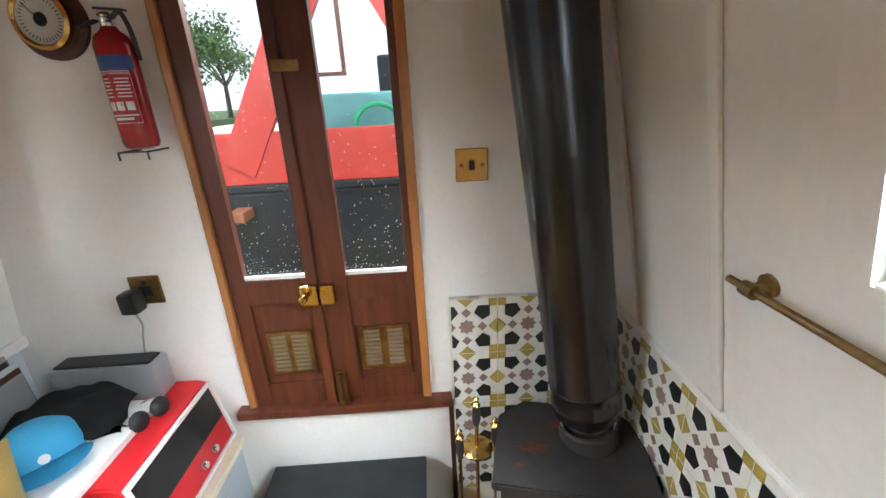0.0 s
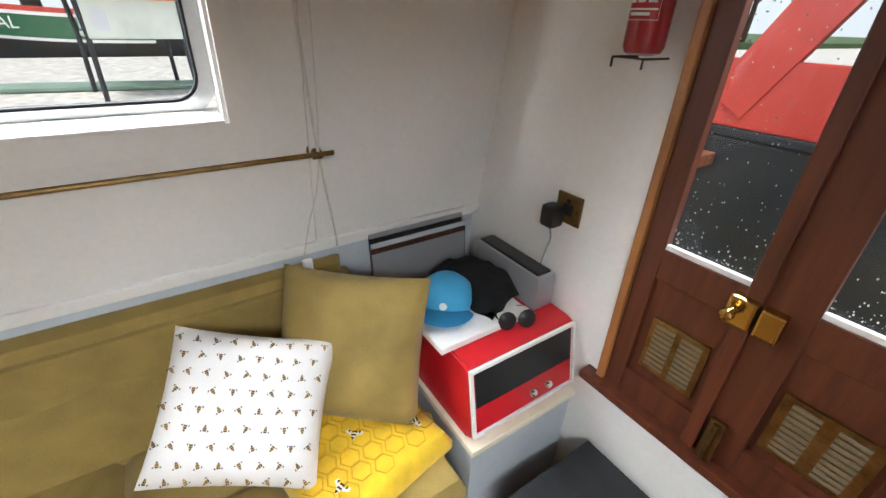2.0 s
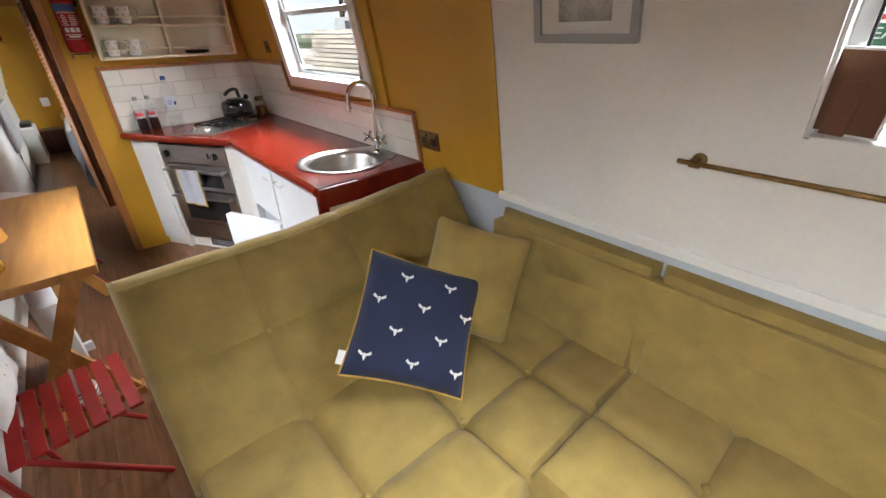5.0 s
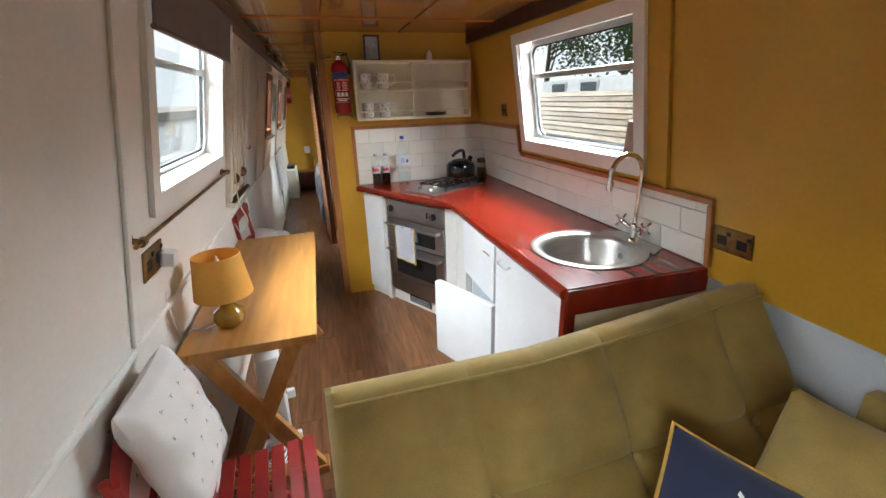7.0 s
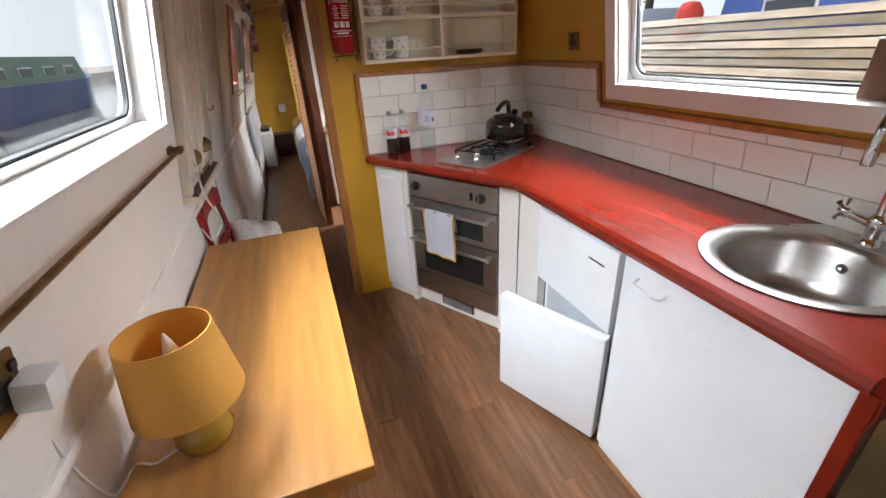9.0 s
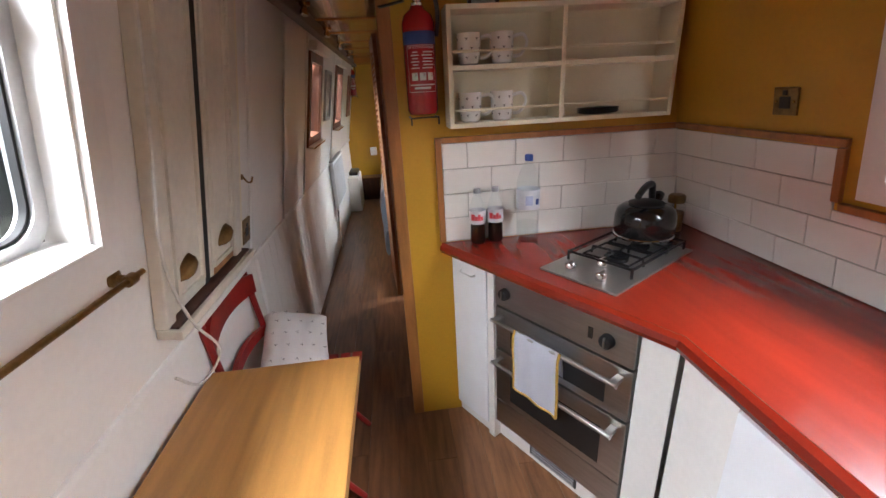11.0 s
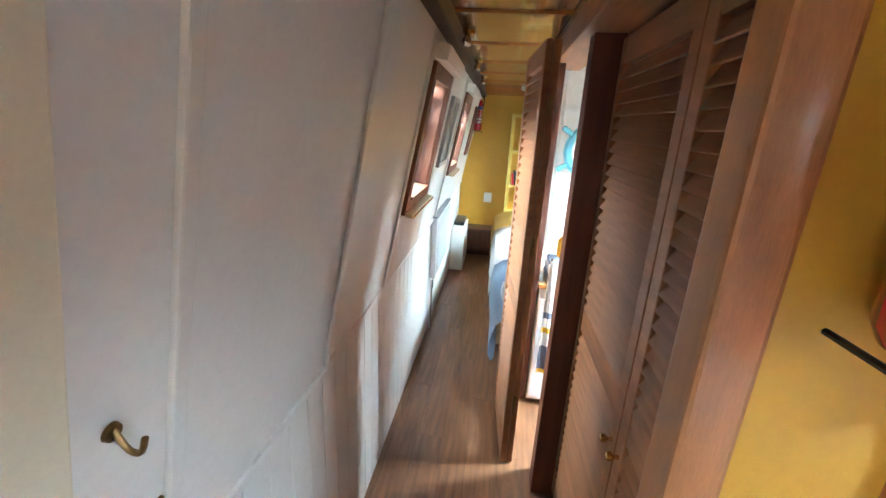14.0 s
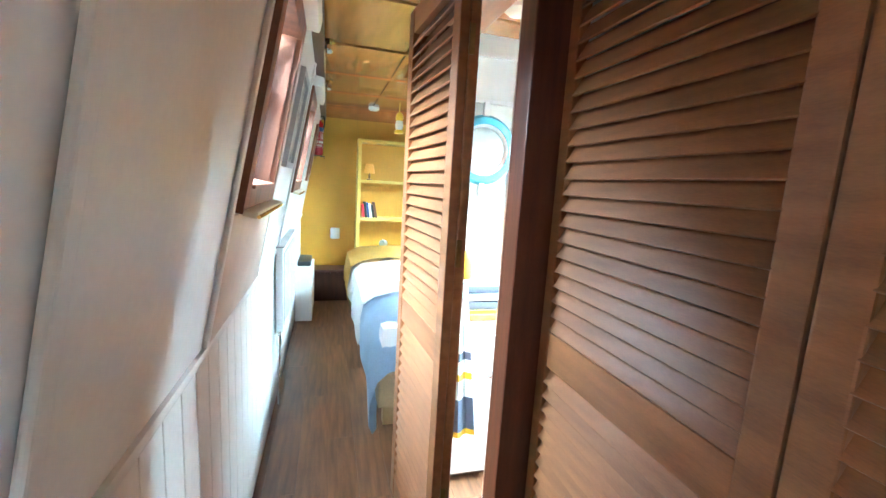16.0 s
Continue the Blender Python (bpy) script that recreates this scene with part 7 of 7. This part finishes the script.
tealb = narrowboat("green and black narrowboat with a red and white bow stripe", -9.9, -7.85, -2.1, 12, HULLBLACK, HULLGREEN, 1.42, 2.1, 4.2)
def flank(z0, z1, mt, nm, off):
    bm = bmesh.new()
    rows = []
    xc, hw = -8.875, 1.025
    for k in range(13):
        t = k / 10
        tt = min(t, 1)
        y = -2.1 + 2.2 * t
        w = hw * math.sin(min(1, tt + 0.04) * math.pi / 2) ** 0.7 + off
        lift = 0.22 * (1 - tt) ** 2
        rows.append([bm.verts.new((xc + w, y - 0.35 * (1 - tt) * (z + lift - 0.25), z + lift)) for z in (z0, z1)])
    for a, b in zip(rows, rows[1:]):
        bm.faces.new((a[0], a[1], b[1], b[0]))
    return part(nm, bm, mt, tealb)
flank(1.14, 1.40, HULLGREEN, "green_flank", 0.012)
flank(1.40, 1.44, PAPER, "white_stripe", 0.02)
flank(1.44, 1.50, HULLRED, "red_stripe", 0.02)
flank(1.11, 1.145, PAPER, "white_stripe", 0.018)
writing("TEAL", 0.19, PAPER, pose(-7.90, -1.05, 1.33, 90, 0, 73), tealb, "name_lettering", "white painted name")
narrowboat("blue narrowboat moored on the far side of the towpath", -9.9, -7.9, -9.5, -2.4, HULLBLUE, HULLBLUE, 1.35, 2.2, 1.0)
ob = solid("canvas_cover", prism([(-8.6, -4.3), (-7.95, -4.2), (-7.95, -3.4), (-8.6, -3.3)], 1.35, 2.1), TARP, "dark canvas cover draped over the blue boat", "cover")
narrowboat("red narrowboat moored across the water", 6.6, 8.6, -16, -6.5, HULLBLACK, HULLRED, 0.95, 1.75, 1.6)
narrowboat("green narrowboat moored far across the basin", 8.0, 10.0, -27, -17.5, HULLBLUE, HULLGREEN, 1.0, 1.85, 1.6)
narrowboat("dark blue narrowboat moored far across the basin", 11.5, 13.5, -22, -12, HULLBLUE, HULLBLUE, 1.0, 1.8, 1.6)
narrowboat("red narrowboat far beyond the dining window", 14.5, 16.5, -18, -7, HULLBLACK, HULLRED, 1.0, 1.8, 1.6)
solid("quay_far", box(17, 300, -300, 300, -0.25, 0.8), CONC, "pale quay across the basin", "quay", kind="structure")
# towpath things
bo = thing("bollard", "white concrete mooring bollard with dark rope", "bollard", pose(-7.2, -1.62, 0.95))
part("post", lathe([(0.16, 0), (0.16, 0.50), (0.13, 0.53), (0.002, 0.54)], 24), CONC, bo, smooth=True)
for k in range(3):
    part("rope", tube([(0.17 * math.cos(a), 0.17 * math.sin(a), 0.25 + 0.05 * k + 0.01 * math.sin(a * 2)) for a in [math.tau * q / 20 for q in range(20)]], 0.022, 8, True), TARP, bo, smooth=True)
bk = solid("bucket", lathe([(0.22, 0), (0.24, 0.02), (0.26, 0.52), (0.22, 0.53), (0.002, 0.53)], 28), PAPER, "white plastic drum standing on the gravel", "drum", smooth=True)
bk.matrix_world = pose(-4.9, -2.05, 0.95)
ch = thing("garden_chair", "metal garden chair with an orange cushion on it", "chair", pose(-4.15, 0.30, 0.95, 0, 0, 10))
for x_, y_ in ((-0.25, -0.27), (0.25, -0.27), (-0.25, 0.27), (0.25, 0.27)):
    part("leg", tube([(x_ * 1.1, y_ * 1.05, 0), (x_, y_, 0.40), (x_ * 1.05, y_ * 1.05, 0.62)], 0.016, 8), ALU if x_ > 9 else TARP, ch, smooth=True)
part("seat", box(-0.26, 0.26, -0.26, 0.26, 0.38, 0.41, 0.01), mat("pale_mesh", (0.55, 0.60, 0.55), 0.6), ch)
part("backrest", box(0.23, 0.27, -0.27, 0.27, 0.38, 0.62, 0.01), bpy.data.materials["pale_mesh"], ch)
ob = solid("seat_cushion", tuft_block(-0.22, 0.28, -0.26, 0.26, 0, 0.13, [], [], r=0.05), ORANGE, "orange patterned cushion lying on the garden chair", "cushion", smooth=True)
ob.matrix_world = pose(-4.13, 0.30, 1.56, 0, 0, 10)
ob = solid("seat_cushion", tuft_block(-0.20, 0.24, -0.24, 0.24, 0, 0.16, [], [], r=0.05), GREYP, "grey folded cushion on the garden chair", "cushion", smooth=True)
ob.matrix_world = pose(-4.13, 0.30, 1.38, 0, 0, 14)
hs = thing("hose", "long pale green hose lying across the gravel", "hose")
part("pipe", tube(spline([(-5.2, -6.0, 0.985), (-5.6, -3.2, 0.985), (-5.2, -2.0, 0.985), (-4.6, -1.1, 0.985), (-4.4, 0.0, 0.985), (-4.3, 1.1, 0.985), (-4.9, 2.4, 0.985), (-4.6, 4.0, 0.985)], 12), 0.035, 8), HOSE, hs, smooth=True)
part("pipe", tube(spline([(-4.6, -3.0, 0.985), (-4.0, -1.9, 0.985), (-3.7, -1.35, 0.99), (-3.35, -1.5, 0.99), (-3.4, -2.2, 0.99), (-3.9, -3.2, 0.985), (-4.4, -4.5, 0.985)], 12), 0.035, 8), HOSE, hs, smooth=True)
part("pipe", tube(spline([(-4.9, -3.0, 0.985), (-4.4, -1.9, 0.985), (-4.0, -1.15, 0.99), (-3.5, -1.1, 0.99), (-3.2, -1.8, 0.99), (-3.5, -3.2, 0.985)], 12), 0.035, 8), HOSE, hs, smooth=True)
ob = solid("stone_block", box(-0.25, 0.25, -0.2, 0.2, 0, 0.22, 0.03), CONC, "rough concrete block on the gravel", "block")
ob.matrix_world = pose(-4.0, 1.25, 0.95, 0, 0, 15)
wl = thing("cart_wheel", "thin spoked wheel leaning by the far boat", "wheel", pose(-7.3, 2.9, 1.33, 0, 80, 0))
part("tyre", tube([(0.36 * math.cos(a), 0.36 * math.sin(a), 0) for a in [math.tau * q / 32 for q in range(32)]], 0.02, 8, True), SILVERP, wl, smooth=True)
for k in range(14):
    a = math.tau * k / 14
    part("spoke", tube([(0, 0, 0), (0.36 * math.cos(a), 0.36 * math.sin(a), 0)], 0.004, 5), CHROME, wl)
# timber stack seen from the galley
tsx = thing("timber_stack", "stack of weathered grey planks beside the boat", "timber")
random.seed(5)
me = None
for j in range(9):
    for i in range(4):
        if me is None:
            ob = part("plank", box(-0.11, 0.11, -2.2, 2.2, 0, 0.05, 0.004), PLANKG, tsx)
            me = ob.data
        else:
            ob = new("plank", me)
            ob.parent = tsx
        ob.matrix_basis = pose(-3.3 - 0.235 * i + random.uniform(-0.03, 0.03), -5.1 + random.uniform(-0.35, 0.35), 0.99 + 0.062 * j, 0, 0, random.uniform(-0.8, 0.8))
for y in (-6.6, -4.9, -3.6):
    part("bearer", box(-4.15, -3.2, y - 0.05, y + 0.05, 0.95, 0.99), PLANKG, tsx)
ob = solid("gas_bottle", lathe([(0.14, 0), (0.16, 0.02), (0.16, 0.40), (0.10, 0.50), (0.03, 0.52)], 24), HULLRED, "red gas bottle on the timber stack", "gas bottle", smooth=True)
ob.matrix_world = pose(-4.9, -6.3, 1.25)
narrowboat("white and blue boat behind the timber stack", -9.9, -7.9, -16.5, -9.8, HULLBLUE, mat("pale_boat_paint", (0.6, 0.62, 0.62), 0.4), 1.35, 1.95, 1.0)
# boat ahead: red cratch board, black bow, white foredeck
fd = thing("foredeck", "white painted foredeck locker outside the bow doors", "deck")
part("locker", box(-1.1, 0.4, YB + 0.052, 1.66, -0.05, 0.865, 0.01), WHITE, fd)
hb_ = thing("moored_boat", "red and black boat moored close ahead", "boat")
part("hull", box(-1.9, 1.2, 3.22, 12, -0.2, 0.93, 0.03), HULLBLACK, hb_)
part("gunwale", box(-1.95, 1.25, 3.18, 3.40, 0.93, 0.985, 0.01), HULLBLACK, hb_)
part("cratch_board", box(-1.62, 0.9, 3.20, 3.26, 0.985, 1.36, 0.01), HULLRED, hb_, "faded red board")
def strut(x0, z0, x1, z1, w):
    p, q = Vector((x0, 3.218, z0)), Vector((x1, 3.218, z1))
    d = (q - p).normalized()
    m = Matrix.Translation(p) @ Matrix(((d.z, 0, d.x, 0), (0, 1, 0, 0), (-d.x, 0, d.z, 0), (0, 0, 0, 1)))
    part("strut", box(-w, w, -0.03, 0.03, 0, (q - p).length, 0.004, m), HULLRED, hb_)
strut(-1.40, 1.10, -0.56, 2.62, 0.125)
strut(0.42, 1.10, -0.46, 2.62, 0.125)
part("name_board", frame_ring(-0.095, 0.115, 1.70, 2.2, 0.025, 0.03), MAHOG, hb_).matrix_basis = pose(-0.62, 3.12, 0, 0, 0, 90)
part("locker", box(-1.0, 0.3, 3.6, 4.4, 0.93, 1.60, 0.02), mat("teal_paint", (0.16, 0.42, 0.42), 0.4), hb_)
part("cabin_front", box(-0.45, 0.6, 4.5, 7, 0.93, 1.95, 0.03), TARP, hb_)
part("hose_coil", tube([(-0.38 + 0.17 * math.cos(a), 3.45 + 0.01 * a / 6, 1.36 + 0.15 * math.sin(a)) for a in [0.3 * q for q in range(64)]], 0.018, 6), mat("bright_green_hose", (0.05, 0.50, 0.22), 0.4), hb_, smooth=True)
ob = solid("plank_offcut", box(-1.48, -1.36, 3.02, 3.215, 0.74, 0.82, 0.01), LINING, "small brown wooden block against the black bow", "block")


# ---- trees ----
def tree(x, y, h, spread, seed, z=0.9):
    rng = random.Random(seed)
    t = thing("tree", "leafy green tree on the far bank", "tree", pose(x, y, z), group="bank trees")
    bm = bmesh.new()
    sweep(bm, [(0, 0, 0), (0.1, 0, h * 0.25), (0, 0.1, h * 0.6)], 0.2, 8, radii=[0.22, 0.16, 0.07])
    tips = []
    for k in range(9):
        a, z0 = rng.uniform(0, math.tau), h * rng.uniform(0.2, 0.55)
        p = Vector((math.cos(a) * spread * rng.uniform(0.4, 0.8), math.sin(a) * spread * rng.uniform(0.4, 0.8), z0 + h * rng.uniform(0.12, 0.4)))
        sweep(bm, [(0, 0, z0), p * 0.5 + Vector((0, 0, z0 * 0.5)), p], 0.05, 5, radii=[0.08, 0.05, 0.02])
        tips.append(p)
    tips += [Vector((0, 0, h * 0.8)), Vector((0, 0, h * 0.6))]
    part("trunk", bm, BARK, t)
    verts, faces = [], []
    for p in tips:
        for _ in range(260):
            r = spread * 0.42
            c = p + Vector((rng.gauss(0, 0.5), rng.gauss(0, 0.5), rng.gauss(0, 0.4))) * r
            u = Vector((rng.uniform(-1, 1), rng.uniform(-1, 1), rng.uniform(-1, 1))).normalized()
            v = u.orthogonal().normalized()
            s = rng.uniform(0.07, 0.16)
            i = len(verts)
            verts += [c - u * s, c + v * s * 0.6, c + u * s, c - v * s * 0.6]
            faces.append((i, i + 1, i + 2, i + 3))
    me = bpy.data.meshes.new("crown")
    me.from_pydata(verts, [], faces)
    me.materials.append(LEAF)
    cr = new("crown", me)
    cr.parent = t
    cr["kind"] = "stuff"
    return t


for k, (x, y, h, s) in enumerate(((-15, -4.5, 6, 2.2), (-14.5, -1.5, 5, 2.4), (-16, 2.5, 7, 2.6), (-15, 6.5, 6, 2.3), (-15, -9.0, 6, 2.5), (-16, -13, 7, 2.8), (-14.5, -17, 6, 2.6), (-17, -22, 7, 3), (-15, -27, 7, 3), (-13.8, 26, 6, 2.6), (-14.5, 33, 7, 3))):
    tree(x, y, h, s, k)
random.seed(0)
# ---- sky light at the window openings: lamps just outside, above each window ----
for hole, left, watts in ((WL1, 1, LAMP * 0.5), (WL2, 1, LAMP * 0.62), (WL3, 1, LAMP * 1.3), (WL4, 1, LAMP * 0.8), (WR1, 0, LAMP * 0.5), (WR2, 0, LAMP * 0.62), (WC1, 0, LAMP * 0.3), (WC2, 0, LAMP * 0.22)):
    y0, y1, z0, z1 = hole
    yc = (y0 + y1) / 2
    s_ = -1 if left else 1
    xx = (xl(z1) if left else xr(z1)) + s_ * 0.45
    window_lamp(xx, yc, z1 + 0.3, y1 - y0 + 0.2, 0.55, watts, (xx - s_ * 1.25, yc, z1 - 0.4))
window_lamp(-0.38, YB + 0.58, 2.31, 0.9, 0.6, LAMP * 0.3, (-0.38, YB - 0.65, 0.85))
# ---- floorboards ----
bw, bl = 0.128, 1.21
me = None
row = 0
x = -1.38
while x < 0.60:
    y = YB - (row * 0.43) % bl
    y += bl
    while y > YF:
        a, b = min(y, YB), max(y - bl, YF)
        if a - b > 0.05:
            full = abs(a - b - bl) < 1e-6
            if full and me is not None:
                ob = new("floorboard", me)
            else:
                ob = part("floorboard", box(0.0006, bw - 0.0006, -(a - b) + 0.0008, -0.0008, -0.01, 0.0), FLOORW)
                if full:
                    me = ob.data
            ob.parent = floor
            ob.matrix_basis = pose(x, a, 0)
        y -= bl
    x += bw
    row += 1
